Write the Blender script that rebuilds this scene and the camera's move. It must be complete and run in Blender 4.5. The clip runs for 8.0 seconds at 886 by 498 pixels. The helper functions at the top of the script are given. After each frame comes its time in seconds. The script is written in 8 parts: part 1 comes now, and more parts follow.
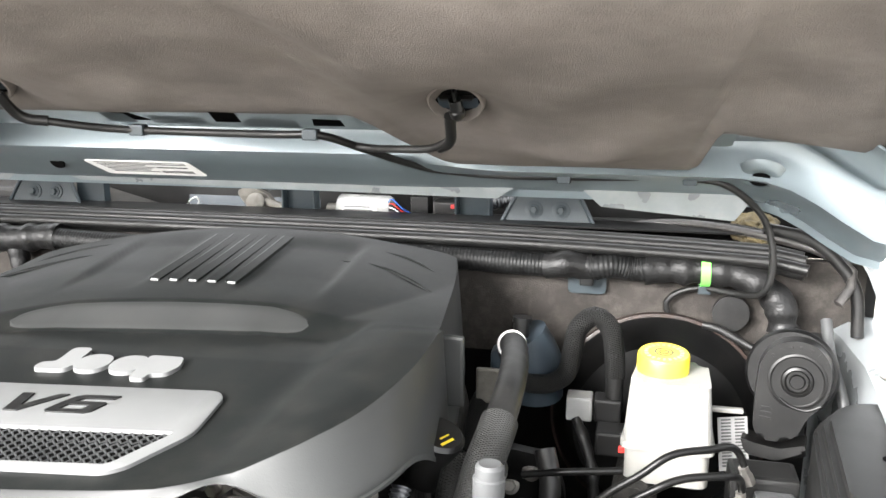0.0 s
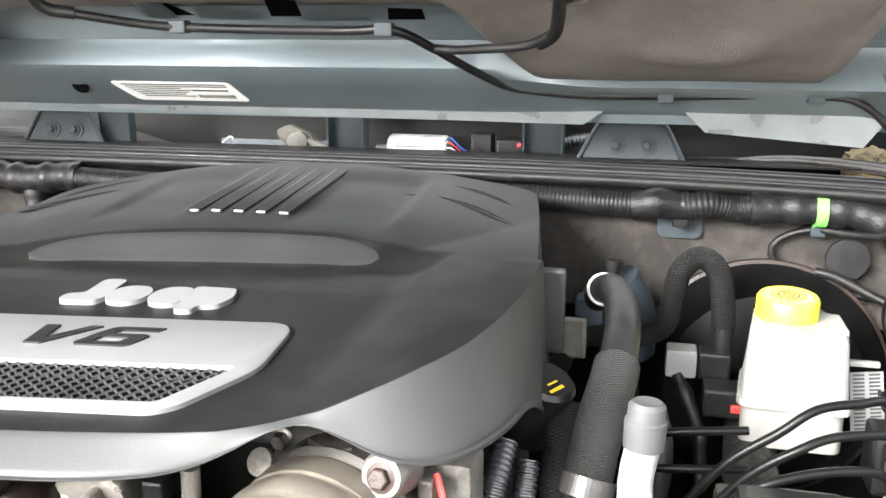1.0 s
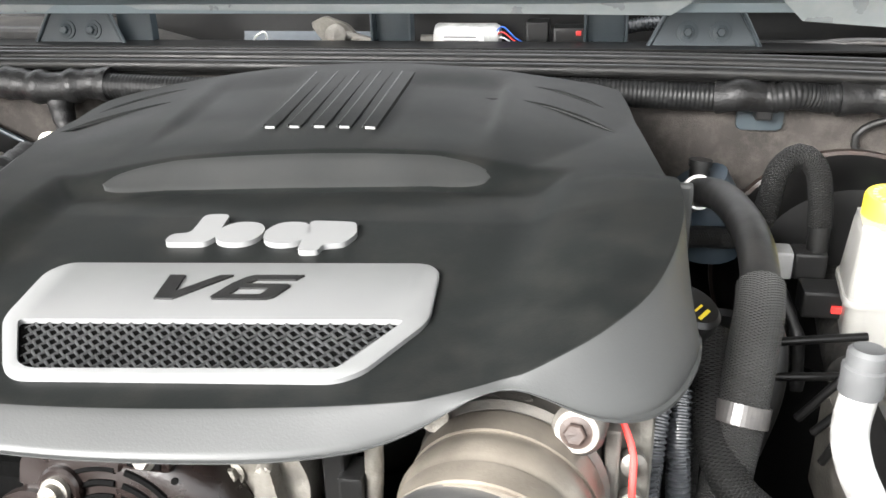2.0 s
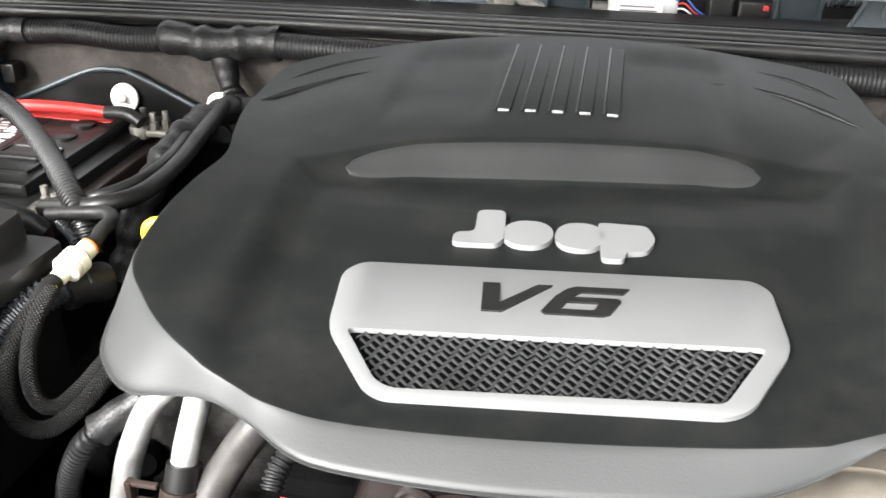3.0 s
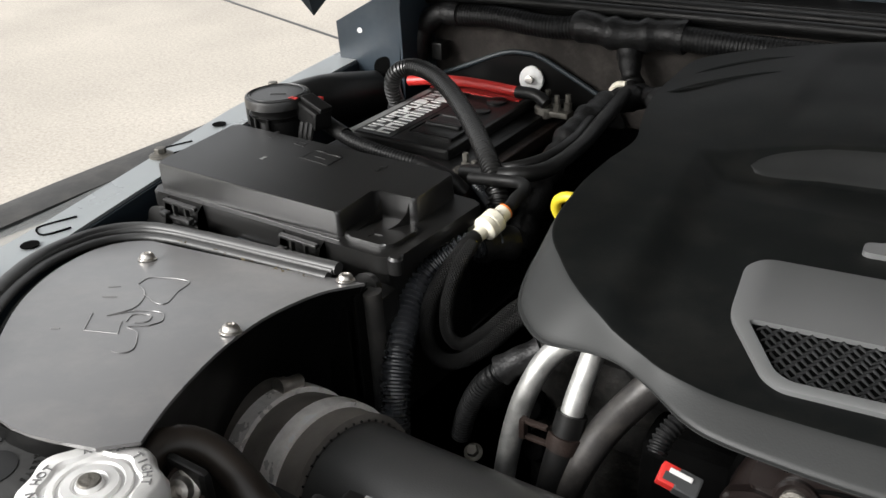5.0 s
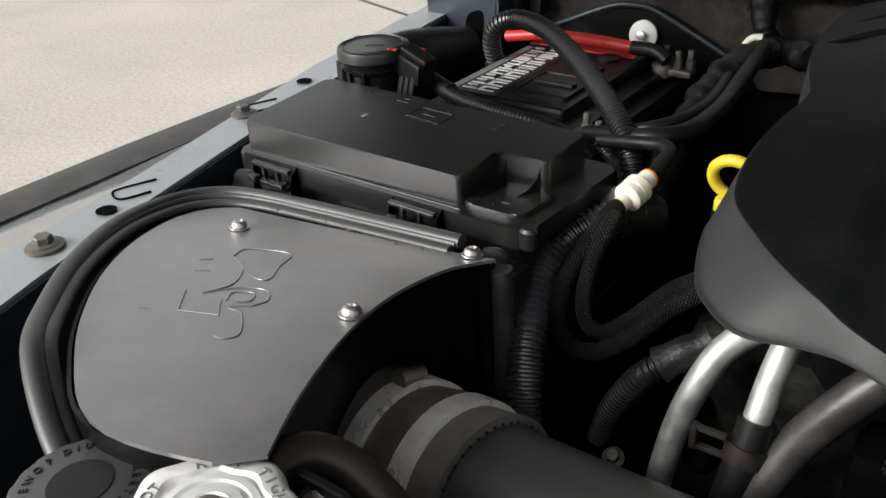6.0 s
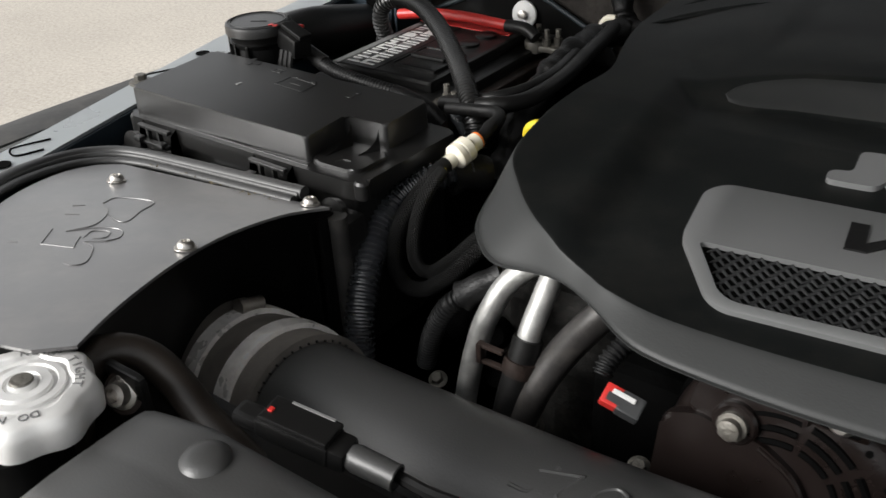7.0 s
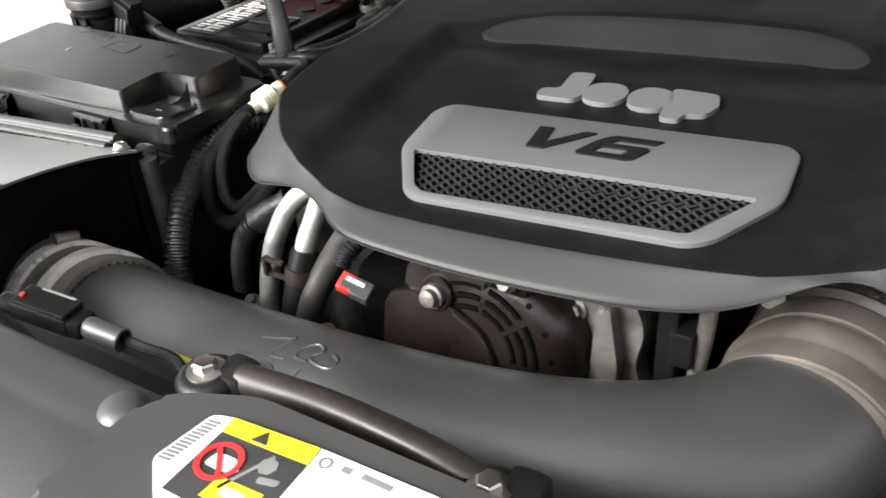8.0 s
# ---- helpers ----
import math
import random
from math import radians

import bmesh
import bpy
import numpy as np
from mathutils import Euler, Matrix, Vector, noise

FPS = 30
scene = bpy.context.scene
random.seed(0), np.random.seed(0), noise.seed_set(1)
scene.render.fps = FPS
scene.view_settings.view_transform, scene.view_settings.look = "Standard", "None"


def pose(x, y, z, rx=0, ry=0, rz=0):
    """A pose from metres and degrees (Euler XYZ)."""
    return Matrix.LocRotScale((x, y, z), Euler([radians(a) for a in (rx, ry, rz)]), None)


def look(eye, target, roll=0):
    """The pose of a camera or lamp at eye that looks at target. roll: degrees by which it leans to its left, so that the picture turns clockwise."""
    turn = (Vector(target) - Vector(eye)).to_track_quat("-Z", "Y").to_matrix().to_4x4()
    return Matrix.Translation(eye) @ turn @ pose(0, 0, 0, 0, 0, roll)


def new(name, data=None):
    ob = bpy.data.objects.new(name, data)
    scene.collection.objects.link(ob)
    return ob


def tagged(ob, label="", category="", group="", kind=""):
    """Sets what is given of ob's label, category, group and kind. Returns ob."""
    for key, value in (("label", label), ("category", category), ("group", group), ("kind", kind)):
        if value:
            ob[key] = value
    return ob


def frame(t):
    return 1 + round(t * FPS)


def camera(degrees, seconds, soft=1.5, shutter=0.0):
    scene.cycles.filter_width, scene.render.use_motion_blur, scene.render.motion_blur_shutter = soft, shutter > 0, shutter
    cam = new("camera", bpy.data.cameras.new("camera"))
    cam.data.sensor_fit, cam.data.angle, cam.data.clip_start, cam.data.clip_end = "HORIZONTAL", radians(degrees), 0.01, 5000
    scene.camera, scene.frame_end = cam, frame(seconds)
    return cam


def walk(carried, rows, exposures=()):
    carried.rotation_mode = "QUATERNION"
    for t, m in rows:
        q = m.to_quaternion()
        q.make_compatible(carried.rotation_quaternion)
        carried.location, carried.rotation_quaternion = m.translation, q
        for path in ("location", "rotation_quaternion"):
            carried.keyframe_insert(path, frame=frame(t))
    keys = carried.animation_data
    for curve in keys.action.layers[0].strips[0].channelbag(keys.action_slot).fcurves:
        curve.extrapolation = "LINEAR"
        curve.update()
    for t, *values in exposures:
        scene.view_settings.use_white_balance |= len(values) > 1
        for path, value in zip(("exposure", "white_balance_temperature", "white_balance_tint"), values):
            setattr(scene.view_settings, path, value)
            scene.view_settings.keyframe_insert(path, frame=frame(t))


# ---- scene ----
cam = camera(54.3, 8.0, shutter=0.12)
PATH = [
    (0, (0.449, -0.022, 1.35), (0.022, 1.872, 0.87), -0.3),
    (0.5, (0.423, 0.024, 1.303), (-0.023, 1.912, 0.816), -0.1),
    (1, (0.362, 0.062, 1.269), (-0.082, 1.946, 0.767), -0.1),
    (1.2, (0.339, 0.069, 1.269), (-0.08, 1.931, 0.673), -0.9),
    (2.3, (0.185, 0.089, 1.315), (-0.1, 1.886, 0.486), -0.5),
    (2.5, (0.14, 0.091, 1.323), (-0.113, 1.878, 0.462), 0.1),
    (3, (0.051, 0.088, 1.331), (-0.266, 1.828, 0.396), 0.7),
    (3.5, (0.013, 0.081, 1.35), (-0.595, 1.721, 0.38), -1.9),
    (4, (0.003, 0.055, 1.356), (-0.787, 1.618, 0.39), -2.6),
    (4.2, (0.01, 0.043, 1.358), (-0.844, 1.577, 0.399), -2.5),
    (5.3, (0.027, 0.033, 1.339), (-1.021, 1.446, 0.387), -3.3),
    (5.5, (-0.014, 0.043, 1.324), (-1.078, 1.442, 0.37), -3.4),
    (6, (-0.074, 0.062, 1.305), (-1.152, 1.423, 0.313), -3.8),
    (6.5, (-0.045, 0.061, 1.303), (-1.077, 1.424, 0.265), -2.9),
    (7, (0.063, 0.051, 1.328), (-0.966, 1.415, 0.288), -2.8),
    (7.5, (0.172, 0.041, 1.331), (-0.858, 1.389, 0.272), -3.6),
    (7.8, (0.209, 0.04, 1.323), (-0.818, 1.39, 0.264), -5.1),
    (8, (0.23, 0.043, 1.323), (-0.718, 1.443, 0.255), -4.4),
]
EXPOSURE = [(0, 3.74), (1.0, 3.76), (2.5, 3.48), (3.5, 3.42), (4.2, 2.62), (5.3, 1.08), (7.0, 1.0), (7.5, 1.9), (8, 2.22)]
walk(cam, [(t, look(eye, target, roll)) for t, eye, target, roll in PATH], EXPOSURE)

# ---- world, sun ----
SUN_ELEV, SUN_ROT = radians(28), radians(212)
world = bpy.data.worlds.new("sky")
scene.world = world
world.use_nodes = True
wn = world.node_tree.nodes
sky = wn.new("ShaderNodeTexSky")
sky.sky_type, sky.sun_disc = 'NISHITA', False
sky.sun_elevation, sky.sun_rotation = SUN_ELEV, SUN_ROT
sky.air_density, sky.dust_density, sky.ozone_density = 1.0, 6.0, 0.6
hsv = wn.new("ShaderNodeHueSaturation")
hsv.inputs["Saturation"].default_value = 0.12
world.node_tree.links.new(sky.outputs[0], hsv.inputs["Color"])
veil = wn.new("ShaderNodeMix")          # thin even cloud over the clear sky
veil.data_type = 'RGBA'
veil.inputs["Factor"].default_value = 0.6
veil.inputs["B"].default_value = (3.9, 3.95, 4.0, 1)
world.node_tree.links.new(hsv.outputs[0], veil.inputs["A"])
world.node_tree.links.new(veil.outputs["Result"], wn["Background"].inputs[0])
wn["Background"].inputs[1].default_value = 0.12
sun_data = bpy.data.lights.new("sun", 'SUN')
sun_data.energy, sun_data.angle, sun_data.color = 2.0, radians(30), (1.0, 0.985, 0.965)
sun = new("sun", sun_data)
sun.matrix_world = look((math.sin(SUN_ROT) * math.cos(SUN_ELEV) * 10, math.cos(SUN_ROT) * math.cos(SUN_ELEV) * 10, math.sin(SUN_ELEV) * 10), (0, 0, 0))


# ---- materials ----
def mat(name, col, rough=0.5, metal=0.0, var=0.18, scale=30.0, bump=0.1, bscale=700.0, bdist=0.001, rvar=0.12,
        dust=0.0, dustcol=(0.42, 0.38, 0.33), trans=0.0, coat=0.0, coatrough=0.08, spec=0.5, sss=0.0, emit=None):
    m = bpy.data.materials.new(name)
    m.use_nodes = True
    nt = m.node_tree
    N, L = nt.nodes, nt.links
    b = N["Principled BSDF"]
    tc = N.new("ShaderNodeTexCoord")
    big = N.new("ShaderNodeTexNoise")
    big.inputs["Scale"].default_value, big.inputs["Detail"].default_value = scale, 6
    fine = N.new("ShaderNodeTexNoise")
    fine.inputs["Scale"].default_value, fine.inputs["Detail"].default_value = bscale, 3
    L.new(tc.outputs["Object"], big.inputs["Vector"])
    L.new(tc.outputs["Object"], fine.inputs["Vector"])
    ramp = N.new("ShaderNodeMapRange")
    ramp.inputs["From Min"].default_value, ramp.inputs["From Max"].default_value = 0.3, 0.7
    ramp.inputs["To Min"].default_value, ramp.inputs["To Max"].default_value = 1 - var, 1 + var
    L.new(big.outputs["Fac"], ramp.inputs["Value"])
    mul = N.new("ShaderNodeVectorMath")
    mul.operation = 'SCALE'
    mul.inputs[0].default_value = col[:3]
    L.new(ramp.outputs[0], mul.inputs["Scale"])
    out = mul.outputs[0]
    if dust > 0:
        dn = N.new("ShaderNodeTexNoise")
        dn.inputs["Scale"].default_value, dn.inputs["Detail"].default_value = scale * 3.1, 8
        dn.inputs["Roughness"].default_value = 0.7
        L.new(tc.outputs["Object"], dn.inputs["Vector"])
        dr = N.new("ShaderNodeMapRange")
        dr.inputs["From Min"].default_value, dr.inputs["From Max"].default_value = 0.45, 0.8
        dr.inputs["To Max"].default_value = dust
        L.new(dn.outputs["Fac"], dr.inputs["Value"])
        mx = N.new("ShaderNodeMix")
        mx.data_type = 'RGBA'
        mx.inputs["B"].default_value = (*dustcol, 1)
        L.new(dr.outputs[0], mx.inputs["Factor"])
        L.new(out, mx.inputs["A"])
        out = mx.outputs["Result"]
    L.new(out, b.inputs["Base Color"])
    rr = N.new("ShaderNodeMapRange")
    rr.inputs["From Min"].default_value, rr.inputs["From Max"].default_value = 0.3, 0.7
    rr.inputs["To Min"].default_value, rr.inputs["To Max"].default_value = max(0.02, rough - rvar), min(1, rough + rvar)
    L.new(big.outputs["Fac"], rr.inputs["Value"])
    L.new(rr.outputs[0], b.inputs["Roughness"])
    b.inputs["Metallic"].default_value = metal
    b.inputs["Specular IOR Level"].default_value = spec
    if bump > 0:
        bp = N.new("ShaderNodeBump")
        bp.inputs["Strength"].default_value, bp.inputs["Distance"].default_value = bump, bdist
        L.new(fine.outputs["Fac"], bp.inputs["Height"])
        L.new(bp.outputs[0], b.inputs["Normal"])
    if trans:
        b.inputs["Transmission Weight"].default_value = trans
    if coat:
        b.inputs["Coat Weight"].default_value, b.inputs["Coat Roughness"].default_value = coat, coatrough
    if sss:
        b.inputs["Subsurface Weight"].default_value = sss
        b.inputs["Subsurface Radius"].default_value = (0.02, 0.02, 0.015)
    return m


def braid_mat(name, col, freq_u=10, freq_v=260, rough=0.55):
    m = mat(name, col, rough, bump=0, spec=0.25)
    nt = m.node_tree
    N, L = nt.nodes, nt.links
    b = N["Principled BSDF"]
    uv = N.new("ShaderNodeUVMap")
    sep = N.new("ShaderNodeSeparateXYZ")
    L.new(uv.outputs[0], sep.inputs[0])

    def wave(sign):
        a = N.new("ShaderNodeMath")
        a.operation = 'MULTIPLY'
        a.inputs[1].default_value = freq_u * 2 * math.pi
        L.new(sep.outputs[0], a.inputs[0])
        c = N.new("ShaderNodeMath")
        c.operation = 'MULTIPLY_ADD'
        c.inputs[1].default_value = sign * freq_v * 2 * math.pi
        L.new(sep.outputs[1], c.inputs[0])
        L.new(a.outputs[0], c.inputs[2])
        s = N.new("ShaderNodeMath")
        s.operation = 'SINE'
        L.new(c.outputs[0], s.inputs[0])
        return s
    w1, w2 = wave(1), wave(-1)
    mx = N.new("ShaderNodeMath")
    mx.operation = 'MAXIMUM'
    L.new(w1.outputs[0], mx.inputs[0])
    L.new(w2.outputs[0], mx.inputs[1])
    bp = N.new("ShaderNodeBump")
    bp.inputs["Strength"].default_value, bp.inputs["Distance"].default_value = 0.9, 0.0012
    L.new(mx.outputs[0], bp.inputs["Height"])
    L.new(bp.outputs[0], b.inputs["Normal"])
    return m


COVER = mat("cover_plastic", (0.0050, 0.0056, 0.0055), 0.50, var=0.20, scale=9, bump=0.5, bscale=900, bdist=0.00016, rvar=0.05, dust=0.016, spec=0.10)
# Lighter cover plastic: the sheen on the step is painted in.
LITSTEP = mat("lit_step_plastic", (0.0096, 0.0102, 0.0101), 0.50, var=0.10, scale=14, bump=0.5, bscale=900, bdist=0.00020, rvar=0.05, dust=0.008, spec=0.45)
# Front light on the skirt is put into this paler grained grey.
SKIRT = mat("grained_lit_plastic", (0.0192, 0.0202, 0.0200), 0.56, var=0.08, scale=9, bump=0.32, bscale=900, bdist=0.00026, rvar=0.04, dust=0.006, spec=0.42)
# Satin black lid: sky sheen is mixed into this pale base.
LIDCOAT = mat("sheen_powder_coat", (0.104, 0.102, 0.103), 0.36, var=0.12, scale=9, bump=0.16, bscale=1200, bdist=0.0003, dust=0.16, rvar=0.08, spec=0.9, coat=0.9, coatrough=0.27)
PLASTIC = mat("black_plastic", (0.0055, 0.0055, 0.0055), 0.38, var=0.12, scale=25, bump=0.15, bscale=1300, bdist=0.0005, dust=0.008, rvar=0.04, spec=0.34)
FUSELID = mat("satin_moulded_plastic", (0.0085, 0.0083, 0.0080), 0.36, var=0.08, scale=12, bump=0.12, bscale=1500, bdist=0.0004, rvar=0.03, spec=0.85)
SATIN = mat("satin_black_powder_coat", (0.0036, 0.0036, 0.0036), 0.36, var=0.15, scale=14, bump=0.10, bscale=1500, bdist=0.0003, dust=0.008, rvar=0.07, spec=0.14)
GRILLE = mat("dark_grille_plastic", (0.016, 0.0165, 0.017), 0.5, var=0.1, scale=40, bump=0.1)
TUBE = mat("textured_intake_plastic", (0.033, 0.0332, 0.0330), 0.42, var=0.1, scale=10, bump=0.5, bscale=750, bdist=0.00022, rvar=0.05, spec=0.65)
RUBBER = mat("black_rubber", (0.0065, 0.0065, 0.0065), 0.46, var=0.25, scale=30, bump=0.1, bscale=500, dust=0.02, spec=0.28)
CONDUIT = mat("black_conduit", (0.0340, 0.0365, 0.0405), 0.28, var=0.15, scale=40, bump=0.0, dust=0.0, rvar=0.05, spec=0.9)
TAPE = mat("wrinkled_loom_tape", (0.0070, 0.0070, 0.0072), 0.44, var=0.3, scale=60, bump=0.6, bscale=320, bdist=0.0012, dust=0.012, spec=0.28)
SLEEVE = mat("dull_conduit", (0.0058, 0.0060, 0.0062), 0.5, var=0.2, scale=40, bump=0.0, dust=0.01, spec=0.22)
BRAID = braid_mat("braided_sleeve", (0.006, 0.006, 0.0058), 13, 420)
BRAID_GREY = braid_mat("heat_shield_mesh", (0.020, 0.020, 0.0195), 22, 560)
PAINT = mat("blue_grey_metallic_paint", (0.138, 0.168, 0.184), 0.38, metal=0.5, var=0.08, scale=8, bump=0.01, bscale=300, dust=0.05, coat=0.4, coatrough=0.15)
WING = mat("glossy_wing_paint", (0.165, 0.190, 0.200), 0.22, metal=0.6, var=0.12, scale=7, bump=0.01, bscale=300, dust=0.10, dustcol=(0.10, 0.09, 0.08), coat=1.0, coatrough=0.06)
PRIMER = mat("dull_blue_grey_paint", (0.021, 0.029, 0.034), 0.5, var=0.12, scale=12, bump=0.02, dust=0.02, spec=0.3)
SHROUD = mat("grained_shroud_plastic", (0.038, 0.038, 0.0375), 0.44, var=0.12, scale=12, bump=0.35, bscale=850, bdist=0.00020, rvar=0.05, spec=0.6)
# Much darker blue than the body paint, for skirts, flanges and brackets.
DARKPAINT = mat("dark_blue_paint", (0.020, 0.029, 0.038), 0.40, var=0.15, scale=12, bump=0.03, dust=0.03, spec=0.35)
# Body paint lightened: the sky mirrored on the rails is put into colour.
RAIL = mat("sky_lit_fender_paint", (0.290, 0.312, 0.320), 0.32, metal=0.3, var=0.10, scale=10, bump=0.02, dust=0.10, coat=0.3)
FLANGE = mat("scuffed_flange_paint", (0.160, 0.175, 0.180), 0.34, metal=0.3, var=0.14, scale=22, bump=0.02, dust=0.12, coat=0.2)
FELT = mat("brown_grey_felt", (0.100, 0.089, 0.082), 0.95, var=0.22, scale=9, bump=0.7, bscale=900, bdist=0.0012, dust=0.10, rvar=0.04, spec=0.2)
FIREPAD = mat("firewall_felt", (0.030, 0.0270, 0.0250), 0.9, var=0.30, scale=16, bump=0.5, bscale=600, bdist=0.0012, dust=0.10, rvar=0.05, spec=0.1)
SILVER = mat("silver_paint", (0.124, 0.126, 0.126), 0.45, metal=0.2, var=0.05, scale=20, bump=0.05, bscale=2000, bdist=0.0002, rvar=0.05)
ALU = mat("weathered_aluminium", (0.44, 0.44, 0.425), 0.52, metal=0.8, var=0.2, scale=70, bump=0.3, bscale=300, bdist=0.0008, dust=0.35, dustcol=(0.16, 0.15, 0.13))
CAST = mat("cast_aluminium", (0.150, 0.142, 0.126), 0.55, metal=0.6, var=0.35, scale=45, bump=0.6, bscale=350, bdist=0.0012, dust=0.55, dustcol=(0.10, 0.085, 0.065))
CLEANCAST = mat("pale_cast_aluminium", (0.135, 0.128, 0.117), 0.44, metal=0.55, var=0.30, scale=40, bump=0.5, bscale=420, bdist=0.0008, dust=0.35, dustcol=(0.16, 0.13, 0.10))
STEEL = mat("zinc_steel", (0.50, 0.48, 0.45), 0.36, metal=1.0, var=0.25, scale=60, bump=0.1, dust=0.3, dustcol=(0.16, 0.09, 0.05))
STAINLESS = mat("stainless_band", (0.92, 0.90, 0.87), 0.32, metal=0.35, var=0.18, scale=50, bump=0.1, bscale=400, rvar=0.10, dust=0.22, dustcol=(0.12, 0.075, 0.045))
COUPLER = mat("dusty_coupler_rubber", (0.125, 0.115, 0.105), 0.55, var=0.35, scale=25, bump=0.15, bscale=500, dust=0.08, spec=0.25)
CAPMETAL = mat("stamped_bright_steel", (0.75, 0.745, 0.73), 0.42, metal=0.35, var=0.08, scale=60, bump=0.06, bscale=600)
RUST = mat("rusty_steel", (0.020, 0.0115, 0.0085), 0.6, metal=0.1, var=0.45, scale=90, bump=0.4, bscale=400)
DULLPIPE = mat("dull_grey_pipe", (0.034, 0.032, 0.031), 0.45, metal=0.2, var=0.25, scale=30, bump=0.2, bscale=300, dust=0.1)
BROWN_TUBE = mat("bronzed_black_line", (0.022, 0.0178, 0.0148), 0.38, metal=0.0, var=0.3, scale=25, bump=0.05, rvar=0.08, spec=0.35)
BRONZED = mat("bronzed_sheet_steel", (0.150, 0.134, 0.112), 0.38, metal=0.55, var=0.28, scale=30, bump=0.15, bscale=400, rvar=0.08, dust=0.20, dustcol=(0.06, 0.045, 0.03))
ALT = mat("brown_black_alternator_case", (0.0075, 0.0050, 0.0044), 0.30, metal=0.0, var=0.25, scale=30, bump=0.12, bscale=500, spec=0.40)
WHITE = mat("milky_reservoir_plastic", (0.170, 0.167, 0.157), 0.40, var=0.12, scale=20, bump=0.03, sss=0.15)
CREAM = mat("cream_plastic", (0.72, 0.68, 0.56), 0.45, var=0.08, scale=60, bump=0.05)
YELLOW = mat("yellow_plastic", (0.56, 0.44, 0.025), 0.42, var=0.1, scale=60, bump=0.05)
RED = mat("red_plastic", (0.55, 0.03, 0.025), 0.4, var=0.12, scale=60, bump=0.05)
ORANGE = mat("orange_plastic", (0.75, 0.18, 0.03), 0.4, var=0.1, scale=60, bump=0.05)
GREEN = mat("green_tape", (0.16, 0.62, 0.10), 0.45, var=0.08, scale=60, bump=0.1)
LIME = mat("lime_wire", (0.45, 0.62, 0.08), 0.4, var=0.08, scale=60, bump=0.0)
BLUE = mat("blue_wire", (0.03, 0.12, 0.5), 0.4, var=0.08, scale=60, bump=0.0)
GREYPL = mat("grey_connector_plastic", (0.17, 0.17, 0.168), 0.5, var=0.1, scale=60, bump=0.05)
DKGREY = mat("dark_grey_plastic", (0.040, 0.041, 0.042), 0.5, var=0.1, scale=60, bump=0.1)
LABEL = mat("white_label", (0.66, 0.66, 0.645), 0.45, var=0.03, scale=40, bump=0.0)
INK = mat("label_ink", (0.03, 0.03, 0.03), 0.5, var=0.1, scale=60, bump=0.0)
GREYINK = mat("grey_label_ink", (0.16, 0.16, 0.16), 0.5, var=0.1, scale=60, bump=0.0)
LABYELLOW = mat("label_yellow", (0.85, 0.62, 0.02), 0.4, var=0.04, scale=60, bump=0.0)
LABRED = mat("label_red", (0.65, 0.03, 0.03), 0.4, var=0.04, scale=60, bump=0.0)
FOAM = mat("yellowed_foam", (0.10, 0.078, 0.038), 0.95, var=0.4, scale=60, bump=1.0, bscale=120, bdist=0.006)
# Shade of holes, gaps and the low bay put into a near-black.
BLACKHOLE = mat("deep_shade_black", (0.0015, 0.0015, 0.0015), 0.8, var=0.4, scale=30, bump=0.3, bscale=120, bdist=0.003, spec=0.03)
GASKET = mat("grimy_engine_casting", (0.011, 0.0108, 0.0102), 0.65, metal=0.1, var=0.5, scale=40, bump=0.6, bscale=150, bdist=0.003, dust=0.06, spec=0.25)
FLARE = mat("black_flare_plastic", (0.030, 0.029, 0.028), 0.6, var=0.15, scale=10, bump=0.2, bscale=600, dust=0.1)


def concrete():
    m = mat("concrete", (0.420, 0.385, 0.338), 0.9, var=0.10, scale=1.3, bump=0.35, bscale=120, bdist=0.004, rvar=0.05, spec=0.3)
    nt = m.node_tree
    N, L = nt.nodes, nt.links
    b = N["Principled BSDF"]
    src = b.inputs["Base Color"].links[0].from_socket
    tc = N.new("ShaderNodeTexCoord")
    n2 = N.new("ShaderNodeTexNoise")
    n2.inputs["Scale"].default_value, n2.inputs["Detail"].default_value = 55, 8
    n2.inputs["Roughness"].default_value = 0.8
    L.new(tc.outputs["Object"], n2.inputs["Vector"])
    mr = N.new("ShaderNodeMapRange")
    mr.inputs["From Min"].default_value, mr.inputs["From Max"].default_value = 0.25, 0.75
    mr.inputs["To Min"].default_value, mr.inputs["To Max"].default_value = 0.62, 1.30
    L.new(n2.outputs["Fac"], mr.inputs["Value"])
    vo = N.new("ShaderNodeTexVoronoi")
    vo.inputs["Scale"].default_value = 42
    L.new(tc.outputs["Object"], vo.inputs["Vector"])
    mr2 = N.new("ShaderNodeMapRange")
    mr2.inputs["From Min"].default_value, mr2.inputs["From Max"].default_value = 0.0, 0.35
    mr2.inputs["To Min"].default_value, mr2.inputs["To Max"].default_value = 0.8, 1.0
    L.new(vo.outputs["Distance"], mr2.inputs["Value"])
    k = N.new("ShaderNodeMath")
    k.operation = 'MULTIPLY'
    L.new(mr.outputs[0], k.inputs[0])
    L.new(mr2.outputs[0], k.inputs[1])
    sc = N.new("ShaderNodeVectorMath")
    sc.operation = 'SCALE'
    L.new(src, sc.inputs[0])
    L.new(k.outputs[0], sc.inputs["Scale"])
    L.new(sc.outputs[0], b.inputs["Base Color"])
    return m


CONCRETE = concrete()


# ---- mesh helpers ----
def thing(name, base, label, category, group="", kind=""):
    ob = new(name)
    ob.empty_display_size = 0.02
    ob.location = base
    return tagged(ob, label, category, group, kind)


